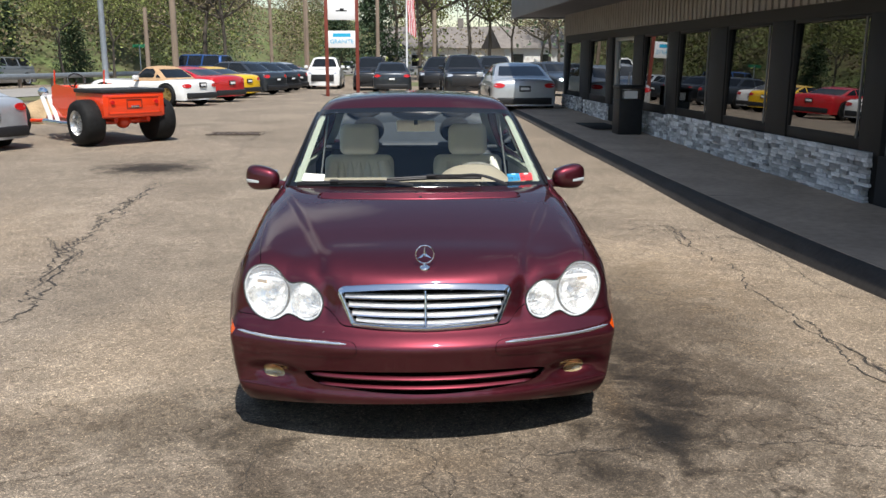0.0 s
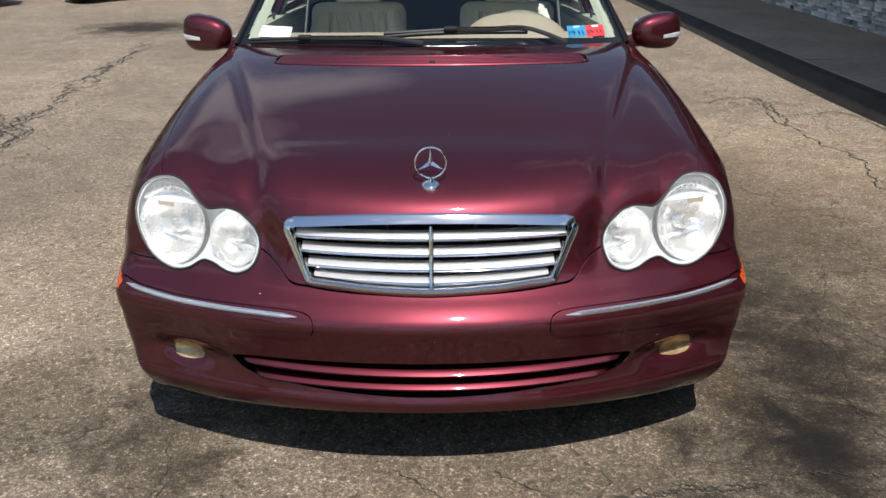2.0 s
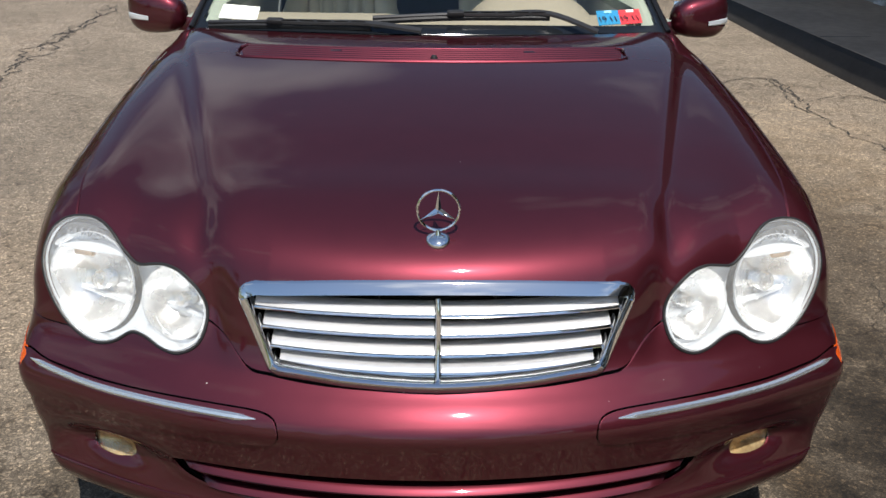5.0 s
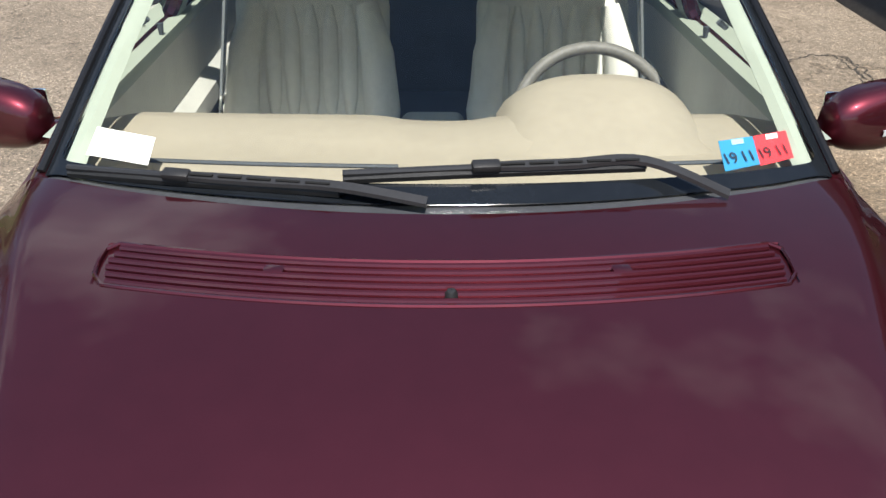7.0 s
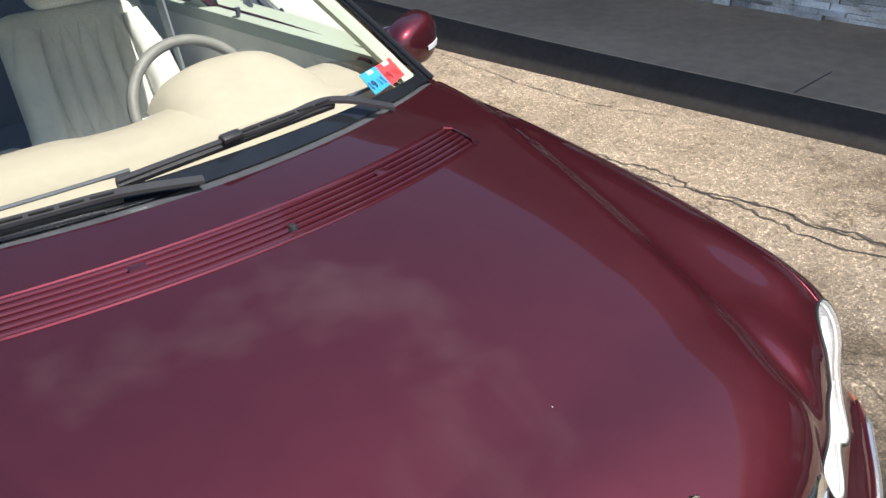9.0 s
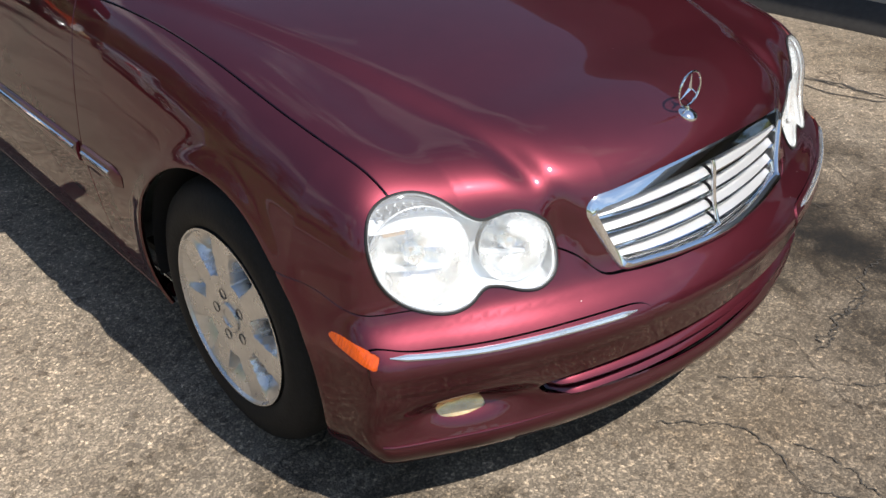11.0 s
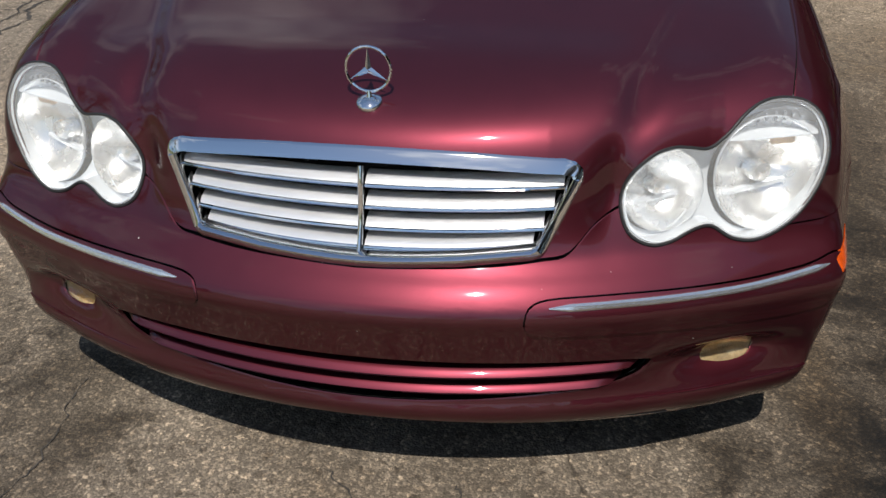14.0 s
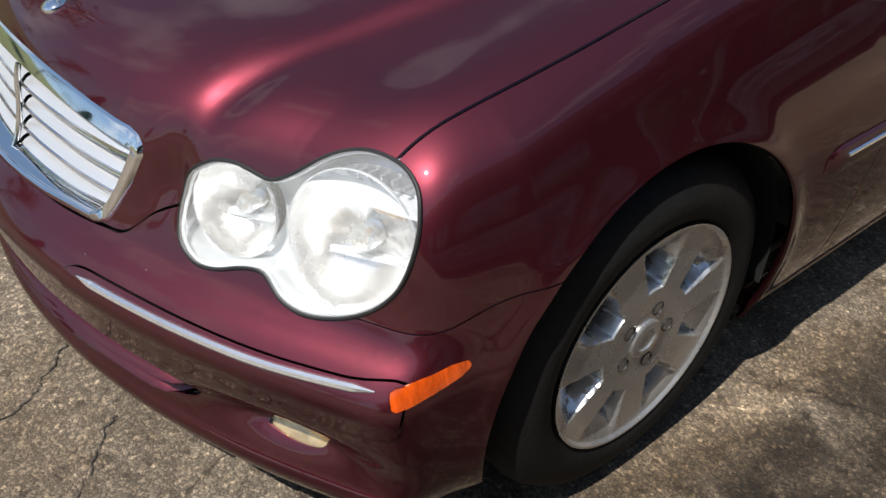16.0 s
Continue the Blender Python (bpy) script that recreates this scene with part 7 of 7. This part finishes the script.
engine = rp("engine", bm, mat("dull cast metal", (0.06, 0.06, 0.06), 0.45, 0.7, vary=0.3, scale=12))
for sx in (-1, 1):
    bm = bmesh.new()
    box(bm, -0.07, 0.07, 1.06, 1.60, -0.03, 0.04, 0.02, 3, pose(sx * 0.20, 0, 0.82, 0, 28 * sx, 0))
    rp("valve_cover", bm, CHROME, "", engine)
bm = bmesh.new()
lathe(bm, [(0.001, 0.97), (0.15, 0.965), (0.17, 0.95), (0.17, 0.90), (0.15, 0.885), (0.07, 0.88), (0.07, 0.78)], pose(0, 1.32, 0), 24)
rp("air_cleaner", bm, CHROME, "", engine)
bm = bmesh.new()
cyl(bm, 0.09, 0.09, 0.03, pose(0, 1.66, 0.66, 90, 0, 0), 20)
rp("pulley", bm, BLACK, "", engine)
bm = bmesh.new()
box(bm, -0.27, 0.27, 1.76, 1.84, 0.42, 1.00, 0.05, 3)
rp("radiator_shell", bm, ORANGE)
bm = bmesh.new()
tube(bm, [Vector((-0.22, 0.42, 1.10)) + pose(0, 0, 0, 55, 0, 0).to_3x3() @ Vector((0.17 * math.cos(q), 0.17 * math.sin(q), 0)) for q in np.linspace(0, 2 * math.pi, 25)[:-1]], 0.014, 8, True)
tube(bm, [(-0.22, 0.42, 1.10), (-0.22, 0.75, 0.90)], 0.018, 8)
rp("steering_wheel", bm, BLACK)
bm = bmesh.new()
box(bm, -0.48, 0.48, -0.70, -0.35, 0.50, 1.05, 0.06, 3)
rp("seat", bm, LEATHER)
for o in rod.children_recursive:
    shift = None
    if o.name.startswith(("front_wheel", "front_rim", "headlight")):
        shift = -0.40 if not o.name.startswith("headlight") else -0.85
    for v in o.data.vertices:
        if shift:
            v.co.y += shift
        elif v.co.y > -0.6:
            v.co.y = -0.6 + (v.co.y + 0.6) * 0.64
rod.matrix_world = pose(-6.02, 14.2, float(ground_z(-6, 14)), 0, 0, 46)


# ---- hillside, woods, road, poles and far buildings ----
GRASS = mat("spring grass", (0.10, 0.135, 0.045), 0.95, vary=0.5, scale=0.35, bump=0.5, bump_scale=6, second=(0.10, 0.08, 0.045))
BARK = mat("grey-brown bark", (0.10, 0.085, 0.07), 0.9, vary=0.35, scale=5, bump=0.6, bump_scale=20, stretch=(1, 1, 0.25))
LEAF = mat("young green leaves", (0.165, 0.190, 0.055), 0.7, vary=0.45, scale=0.15, random_tint=0.55, island=True)
BUDS = mat("brown budding twigs", (0.190, 0.155, 0.092), 0.8, vary=0.45, scale=0.15, random_tint=0.55, island=True)
NEEDLE = mat("dark evergreen", (0.055, 0.090, 0.045), 0.75, vary=0.3, scale=0.2, random_tint=0.35, island=True)
WOOD = mat("weathered pole wood", (0.26, 0.20, 0.15), 0.85, vary=0.25, scale=3, stretch=(1, 1, 0.15), bump=0.3, bump_scale=30)
STEEL = mat("galvanised steel", (0.32, 0.35, 0.38), 0.5, 0.6, vary=0.15, scale=4)
RUST = mat("rust-red painted steel", (0.20, 0.045, 0.03), 0.6, 0.2, vary=0.25, scale=5)
ROAD = mat("pale road asphalt", (0.27, 0.255, 0.235), 0.9, vary=0.15, scale=0.8, bump=0.3, bump_scale=80)
GRAVEL = mat("dusty gravel verge", (0.36, 0.31, 0.24), 0.95, vary=0.3, scale=1.0, bump=0.6, bump_scale=30)


def leaves(rng, centres, per, spread, size):
    """Small leaf cards at all angles round clump centres, as plain vertices and faces."""
    g = np.random.default_rng(rng.randrange(10 ** 6))
    c = np.repeat(np.array(centres, float), per, 0)
    n = len(c)
    p = c[:, :3] + g.normal(size=(n, 3)) * np.array([1, 1, 0.8]) * c[:, 3:] * spread
    a = g.uniform(-1, 1, (n, 3)) * np.array([1, 1, 0.6])
    a *= (size * g.uniform(0.6, 1.4, n) / np.linalg.norm(a, axis=1))[:, None]
    b = np.cross(a, g.uniform(-1, 1, (n, 3)))
    b *= (size * g.uniform(0.4, 0.9, n) / np.linalg.norm(b, axis=1))[:, None]
    v = np.stack([p - a, p - b, p + a, p + b], 1).reshape(-1, 3)
    return v.tolist(), np.arange(4 * n).reshape(-1, 4).tolist()


def tree(name, label, h, seed, foliage, density, spread, conifer=False):
    """A tapered trunk with limbs and a crown of many small leaves."""
    r = random.Random(seed)
    root = tagged(new(name), label, "tree", "trees round the lot")
    bm = bmesh.new()
    trunk = [Vector((0, 0, -0.3))]
    for k in range(1, 9):
        trunk.append(Vector((trunk[-1].x + r.gauss(0, 0.012 * h), trunk[-1].y + r.gauss(0, 0.012 * h), h * 0.92 * k / 8)))
    tube(bm, trunk, [0.013 * h * (1 - 0.11 * k) for k in range(9)], 8)
    tips = []
    if conifer:
        for k in range(26):
            z = h * (0.12 + 0.86 * k / 26)
            reach = 0.24 * h * (1 - z / h) + 0.2
            for q in range(6):
                an = r.uniform(0, 6.28)
                for u in (0.35, 0.65, 0.95):
                    tips.append((reach * u * math.cos(an), reach * u * math.sin(an), z - 0.10 * reach * u, 0.10 * reach + 0.12))
    else:
        for k in range(16):
            i = r.randrange(3, 8)
            p = trunk[i]
            an, ln = r.uniform(0, 6.28), h * r.uniform(0.16, 0.34) * (1.2 - i / 10)
            q = p + Vector((math.cos(an) * ln, math.sin(an) * ln, ln * r.uniform(0.5, 1.1)))
            m_ = p.lerp(q, 0.5) + Vector((0, 0, -0.05 * ln))
            tube(bm, [p, m_, q], [0.007 * h, 0.005 * h, 0.002 * h], 5)
            for _ in range(4):
                s_ = m_.lerp(q, r.uniform(0.1, 1))
                e_ = s_ + Vector((r.gauss(0, 1), r.gauss(0, 1), r.uniform(0.2, 1.2))) * ln * 0.35
                tube(bm, [s_, e_], [0.003 * h, 0.001 * h], 4)
                tips.append((*e_, 0.075 * h))
                tips.append((*s_.lerp(e_, 0.5), 0.06 * h))
    part("trunk", bm, BARK, root)
    v, f = leaves(r, tips, density * 3, spread, 0.0085 * h if not conifer else 0.012 * h)
    crown = raw("crown", v, f, foliage, root, angle=5)
    crown["kind"] = "stuff"
    return root


SPECIES = [
    tree("tree", "tall spring tree with sparse green leaves", 13.0, 1, LEAF, 9, 0.9),
    tree("tree", "tall budding tree with brown twigs", 14.0, 2, BUDS, 8, 0.9),
    tree("tree", "broad tree with fresh green leaves", 10.0, 3, LEAF, 14, 1.0),
    tree("evergreen_tree", "dark conical evergreen tree", 9.0, 4, NEEDLE, 5, 0.9, True),
]
FIRST = [True] * 4


def plant(kind, x, y, z, size, turn):
    m = pose(x, y, z, 0, 0, turn) @ Matrix.Diagonal((size, size, size, 1))
    if FIRST[kind]:
        FIRST[kind] = False
        SPECIES[kind].matrix_world = m
        return
    o = copy_thing(SPECIES[kind], pose(x, y, z, 0, 0, turn))
    o.scale = (size, size, size)


def hill_z(x, y):
    """Wooded slope beyond the road, on the left and all round the far side."""
    x, y = np.asarray(x, float), np.asarray(y, float)
    d = np.maximum(-(x + 20 - 0.23 * np.maximum(y - 40, 0)), 0)
    left_hill = 16 * (1 - np.exp(-np.maximum(d - 6, 0) / 24))
    far = 9 * (1 - np.exp(-np.maximum(y - 150 - 0.6 * x, 0) / 60))
    # slopes to the right and behind the camera: unseen, added for reflections
    right = 10 * (1 - np.exp(-np.maximum(x - 45, 0) / 40)) + 9 * (1 - np.exp(-np.maximum(-y - 45, 0) / 40))
    return np.maximum(np.maximum(left_hill, far), right) - 0.35


hx, hy = np.linspace(-200, 200, 81), np.linspace(-160, 330, 99)
hv, rngh = [], random.Random(8)
for x in hx:
    for y in hy:
        z = float(hill_z(x, y))
        hv.append((x, y, z + (rngh.uniform(-0.5, 0.5) if z > 0.2 else 0)))
nh = len(hy)
tagged(raw("hillside", hv, [(i * nh + j, (i + 1) * nh + j, (i + 1) * nh + j + 1, i * nh + j + 1) for i in range(80) for j in range(nh - 1)], GRASS, angle=80), "green and brown wooded hillside", "hill", kind="structure")

# the woods on the slopes: one mass of twigs and leaves
rw = random.Random(12)
for nm, mt, share, lab in (("woods", LEAF, 520, "spring woods in fresh leaf on the hill"), ("woods", BUDS, 760, "brown budding woods on the hill"), ("woods", NEEDLE, 190, "dark evergreen woods on the hill")):
    cen = []
    for k in range(share):
        if k % 4:
            y = rw.uniform(46, 150)
            x = -14 + 0.10 * max(0, y - 46) - rw.uniform(2, 52) if rw.random() < 0.75 else rw.uniform(0, 60)
            y = y if x < 0 else rw.uniform(95, 170)
        else:
            x, y = rw.uniform(-130, 130), rw.uniform(-110, 230)
        z = float(hill_z(x, y))
        if (z < 0.0 and x < 0) or (abs(x) < 30 and abs(y) < 45):
            continue
        hgt = rw.uniform(5, 12) * (0.7 if mt == LEAF else 1.0)
        way = x / (y + 5.0) if y > 40 else 9.0
        # the road's gap and the open slope stay clear of tall growth
        if -0.162 < way < -0.122:
            continue
        if 0.04 < way < 0.13:
            hgt *= 0.5
        if -0.375 < way < -0.30 and rw.random() < 0.75:
            hgt *= 0.25
        for q in range(7):
            u = rw.uniform(0.08, 1.0)
            cen.append((x + rw.gauss(0, 1.9 * (1.2 - u)), y + rw.gauss(0, 1.9 * (1.2 - u)), max(z, 0) + hgt * u, rw.uniform(0.8, 1.7)))
    v, f = leaves(rw, cen, 58, 0.8, 0.125)
    tagged(raw(nm, v, f, mt, angle=5), lab, "woods", kind="stuff")
bm_v, bm_f = [], []
for _ in range(420):
    x, y = rw.uniform(-120, 60), rw.uniform(10, 220)
    z = float(hill_z(x, y))
    if z < 0.5 or -0.165 < x / (y + 5.0) < -0.12:
        continue
    n = len(bm_v)
    hh, lean = rw.uniform(6, 13), rw.gauss(0, 0.4)
    for zz, rad in ((z - 0.5, 0.11), (z + hh, 0.03)):
        bm_v += [(x + (lean if rad < 0.1 else 0) + rad * math.cos(q), y + rad * math.sin(q), zz) for q in (0, 1.57, 3.14, 4.71)]
    bm_f += [(n + k, n + (k + 1) % 4, n + 4 + (k + 1) % 4, n + 4 + k) for k in range(4)]
tagged(raw("woodland_trunks", bm_v, bm_f, BARK), "many thin trunks on the hillside", "woods", kind="stuff")

rp_ = random.Random(3)
# trees that stand clear: beyond the cars and along the road
# those behind the camera are unseen, added to show in reflections
for kind, x, y, size in ((3, -24.6, 55, 0.5), (3, -21.8, 58, 0.66), (3, -24, 48, 0.75), (3, -27, 52, 0.9), (2, -21, 54, 0.75), (2, -18.5, 56, 0.7), (0, -22, 66, 1.0), (1, -16, 70, 1.1), (1, -13, 64, 0.9), (0, -15.5, 60, 0.8), 
                         (0, 1.5, 66, 1.0), (1, 3.5, 70, 1.05), (0, 5.2, 64, 1.0), (3, -1.8, 74, 1.1), (1, 7.0, 68, 0.9), (2, 8.8, 66, 0.9), (1, 11, 62, 0.75), (0, 13, 70, 0.9), (1, 9.6, 58, 0.55), (1, 12, 56, 0.5), (3, -6.0, 92, 1.0), (1, 15, 75, 1.1), (0, 18, 72, 1.0), (2, 2.2, 88, 1.1), (1, -0.5, 84, 1.1), (0, -30, 44, 1.0), (1, -33, 40, 1.1), (2, -29, 60, 0.9), (1, -36, 30, 1.1), (0, -34, 20, 1.0), (2, -32, 8, 1.0), (1, -35, -6, 1.1), (0, -33, -20, 1.0), (3, -30, -30, 1.0), (2, -12, -38, 1.0), (1, 4, -42, 1.1), (0, 18, -40, 1.0), (2, 30, -32, 1.0)):
    plant(kind, x, y, max(float(hill_z(x, y)), float(ground_z(x, y))), size * rp_.uniform(0.9, 1.1), rp_.uniform(0, 360))


def ribbon(name, centre, half, material, label, lift, category):
    """A strip of paving along a line."""
    c = curve(centre, 10)
    v, f = [], []
    for i, p in enumerate(c):
        a, b = c[max(0, i - 1)], c[min(len(c) - 1, i + 1)]
        d = (b - a) / np.linalg.norm(b - a)
        for s in (-half, half):
            x, y = p[0] - d[1] * s, p[1] + d[0] * s
            v.append((x, y, float(ground_z(x, y)) + lift))
    f = [(2 * i, 2 * i + 1, 2 * i + 3, 2 * i + 2) for i in range(len(c) - 1)]
    return tagged(raw(name, v, f, material), label, category, kind="structure")


ribbon("road", [(-30, -60), (-21, 0), (-18.5, 30), (-15.5, 50), (-10.5, 80), (-5.5, 120), (0, 180)], 3.6, ROAD, "pale two-lane road past the lot", 0.03, "road")
ribbon("verge", [(-24.5, -60), (-16, 0), (-13.6, 30), (-11, 50), (-6.5, 80), (-1.5, 120)], 1.0, GRASS, "grass strip between lot and road", 0.02, "grass")
ribbon("verge", [(-2, 54), (4, 56), (10, 55), (20, 52)], 4.0, GRASS, "grass strip beyond the parked cars", 0.02, "grass")
# guard rail beyond the road
rail_pts = [(-22.5, 40, 0.62), (-21.0, 47, 0.62), (-18.8, 56, 0.62), (-16.5, 64, 0.62)]
bm = bmesh.new()
tube(bm, [Vector(p) for p in curve(rail_pts, 6)], 0.13, 8, flat=1.2)
rail = tagged(part("guard_rail", bm, STEEL), "galvanised guard rail along the road", "guard rail", kind="structure")
for p in curve(rail_pts, 3):
    bm = bmesh.new()
    box(bm, p[0] - 0.08, p[0] + 0.08, p[1] + 0.1, p[1] + 0.25, -0.2, 0.72, 0.01)
    part("post", bm, WOOD, rail)


def pole(name, label, x, y, h, r0, r1, material, arm=0.0, seg=12):
    z = float(ground_z(x, y))
    bm = bmesh.new()
    cyl(bm, r0, r1, h + 0.4, pose(0, 0, -0.4), seg)
    o = tagged(part(name, bm, material), label, "pole")
    if arm:
        bm = bmesh.new()
        box(bm, -arm, arm, -0.06, 0.06, h - 0.9, h - 0.76, 0.01)
        c = part("crossarm", bm, WOOD, o)
        for k in (-0.9, -0.45, 0.45, 0.9):
            bm = bmesh.new()
            cyl(bm, 0.04, 0.03, 0.12, pose(k * arm, 0, h - 0.76), 8)
            part("insulator", bm, BLACK, c)
    o.matrix_world = pose(x, y, z)
    return o


pole("utility_pole", "weathered wooden utility pole", -11.15, 42.0, 10.5, 0.17, 0.13, WOOD, 1.1)
pole("utility_pole", "brown wooden pole near the road", -14.7, 50.0, 4.5, 0.14, 0.12, WOOD)
pole("lamp_post", "blue-grey steel lamp post", -9.55, 26.2, 9.0, 0.10, 0.08, STEEL)
pole("utility_pole", "wooden utility pole down the road", -11.4, 78.0, 10.5, 0.17, 0.13, WOOD, 1.1)
pole("utility_pole", "wooden utility pole beside the road", -6.9, 64.0, 9.5, 0.14, 0.11, WOOD, 1.1)
pole("utility_pole", "pale wooden pole beside the sign", -5.6, 52.0, 7.0, 0.11, 0.09, WOOD)
pole("utility_pole", "pale wooden pole beyond the cars", -1.25, 50.0, 8.0, 0.12, 0.10, WOOD)
pole("wooden_post", "short tan wooden post behind the cars", 1.85, 44.0, 4.1, 0.11, 0.11, WOOD)
# overhead wires
for q, (a, b) in enumerate((((-12.2, 42, 9.7), (-12.4, 78, 9.7)), ((-10.1, 42, 9.7), (-10.4, 78, 9.7)), ((-11.1, 42, 8.4), (-11.4, 78, 8.4)), ((-11.1, 42, 9.7), (-34, -8, 9.5)), ((-11.1, 42, 8.4), (-34, -8, 8.4)))):
    bm = bmesh.new()
    tube(bm, [Vector(a).lerp(Vector(b), u) - Vector((0, 0, 1.6 * 4 * u * (1 - u))) for u in np.linspace(0, 1, 15)], 0.022, 5)
    tagged(part("overhead_wire", bm, BLACK), "thin black overhead wire", "cable", "overhead wires")

# roadside sign on two posts
SIGN_BLUE = mat("cyan sign letters", (0.02, 0.38, 0.62), 0.5, vary=0.05, scale=10)
SIGN_WHITE = mat("white sign panel", (0.82, 0.82, 0.82), 0.45, vary=0.05, scale=3)
sign = tagged(new("roadside_sign"), "white sign panels between rust-red posts", "sign")
for x in (-0.62, 0.62):
    bm = bmesh.new()
    box(bm, x - 0.07, x + 0.07, -0.07, 0.07, -0.3, 5.2, 0.01)
    part("post", bm, RUST, sign)
bm = bmesh.new()
box(bm, -0.69, 0.69, -0.06, 0.06, 5.05, 5.2, 0.01)
part("top_bar", bm, RUST, sign)
for z0, z1 in ((3.05, 3.85), (1.95, 2.62)):
    bm = bmesh.new()
    box(bm, -0.55, 0.55, -0.05, 0.05, z0, z1, 0.01)
    p = part("sign_panel", bm, SIGN_WHITE, sign)
    if z0 < 2.5:
        bm = bmesh.new()
        box(bm, -0.36, 0.36, -0.056, -0.05, 2.38, 2.52)
        part("lettering_bar", bm, SIGN_BLUE, p)
        fc = bpy.data.curves.new("lettering", "FONT")
        fc.body, fc.size, fc.align_x, fc.extrude = "GRANITE", 0.23, "CENTER", 0.003
        fc.materials.append(SIGN_BLUE)
        o = new("lettering", fc)
        o.parent, o.matrix_local = p, pose(0, -0.055, 2.12, 90, 0, 0)
    else:
        bm = bmesh.new()
        box(bm, -0.22, 0.22, -0.056, -0.05, 3.38, 3.43)
        box(bm, -0.05, 0.10, -0.056, -0.05, 3.43, 3.50)
        part("emblem_bar", bm, BLACK, p)
sign.matrix_world = pose(-2.35, 33.5, float(ground_z(0, 33.5)))

# flag pole with a limp striped flag
fp = pole("flagpole", "white flagpole with a limp striped flag", 0.42, 46.0, 9.0, 0.05, 0.035, SIGN_WHITE)
STRIPE_R, STRIPE_W, CANTON = mat("flag red", (0.55, 0.03, 0.04), 0.8, vary=0.1, scale=6), SIGN_WHITE, mat("flag blue", (0.02, 0.04, 0.20), 0.8, vary=0.1, scale=6)
for k in range(9):
    bm = bmesh.new()
    rows_ = []
    for i in range(14):
        z = 6.6 - 3.5 * i / 13
        u0, u1 = 0.06 + 0.045 * k, 0.06 + 0.045 * (k + 1)
        rows_.append([bm.verts.new((u + 0.05 * math.sin(i * 0.7), 0.06 * math.sin(u * 26 + i * 0.4), z - u * 0.8)) for u in (u0, u1)])
    for a, b in zip(rows_, rows_[1:]):
        bm.faces.new((a[0], a[1], b[1], b[0]))
    top_ = k < 4
    part("stripe", bm, STRIPE_R if k % 2 == 0 else STRIPE_W, fp)
bm = bmesh.new()
box(bm, 0.05, 0.33, -0.10, -0.085, 5.5, 6.6)
part("canton", bm, CANTON, fp)

# low white houses beyond the trees
ROOF = mat("grey shingle roof", (0.20, 0.18, 0.165), 0.9, vary=0.25, scale=2, bump=0.4, bump_scale=25)
HOUSE = mat("white clapboard", (0.72, 0.71, 0.67), 0.8, vary=0.1, scale=1.5, stretch=(1, 1, 12))


def house(x, y, w, d, h, turn, label):
    root = tagged(new("house"), label, "house", "houses beyond the lot")
    bm = bmesh.new()
    box(bm, -w / 2, w / 2, 0, d, -0.5, h)
    part("wall", bm, HOUSE, root, smooth=False)
    bm = bmesh.new()
    o = 0.4
    vs = [bm.verts.new(p) for p in ((-w / 2 - o, -o, h - 0.1), (w / 2 + o, -o, h - 0.1), (w / 2 + o, d + o, h - 0.1), (-w / 2 - o, d + o, h - 0.1), (-w / 2 - o, d / 2, h + d * 0.28), (w / 2 + o, d / 2, h + d * 0.28))]
    for f in ((0, 1, 5, 4), (2, 3, 4, 5), (0, 4, 3), (1, 2, 5), (0, 3, 2, 1)):
        bm.faces.new([vs[k] for k in f])
    part("roof", bm, ROOF, root, smooth=False)
    for k in range(int(w / 2.6)):
        xx = -w / 2 + 1.3 + 2.6 * k
        bm = bmesh.new()
        box(bm, xx - 0.5, xx + 0.5, -0.04, 0.02, 0.9, 2.1)
        wd = part("window", bm, TINT, root)
        bm = bmesh.new()
        box(bm, xx - 0.6, xx + 0.6, -0.08, -0.03, 0.8, 0.9)
        part("sill", bm, SIGN_WHITE, wd)
    bm = bmesh.new()
    box(bm, -0.3, 0.3, d / 2 - 0.3, d / 2 + 0.3, h, h + d * 0.28 + 0.9)
    part("chimney", bm, ROOF, root)
    root.matrix_world = pose(x, y, max(0.0, float(hill_z(x, y))), 0, 0, turn)


house(6.5, 92, 17, 8, 2.9, -6, "low white house with a grey roof beyond the trees")
house(14.5, 78, 10, 7, 2.7, 8, "white bungalow with a grey roof among bare trees")
house(-42, 92, 14, 7, 3.0, 30, "pale long house up the wooded hill")

# street-name sign, tan boulder
pole("street_sign", "green street sign on a thin post", -17.4, 58.0, 2.5, 0.04, 0.04, STEEL)
bm = bmesh.new()
box(bm, -0.45, 0.45, -0.02, 0.02, 2.35, 2.55, 0.005)
g_ = part("sign_blade", bm, mat("green sign", (0.02, 0.20, 0.09), 0.5, vary=0.1, scale=5), bpy.data.objects["street_sign"])
bm = bmesh.new()
bmesh.ops.create_icosphere(bm, subdivisions=4, radius=1.0)
for v in bm.verts:
    n_ = noise.noise(v.co * 1.3) * 0.25 + noise.noise(v.co * 4) * 0.07
    v.co = Vector((v.co.x * 0.62, v.co.y * 0.45, max(-0.25, v.co.z * 0.40))) * (1 + n_)
boulder = tagged(part("boulder", bm, mat("tan sandstone", (0.42, 0.30, 0.17), 0.9, vary=0.3, scale=3, bump=0.6, bump_scale=14)), "tan sandstone boulder at the edge of the lot", "boulder")
boulder.matrix_world = pose(-8.1, 17.6, float(ground_z(0, 17.6)) + 0.12)
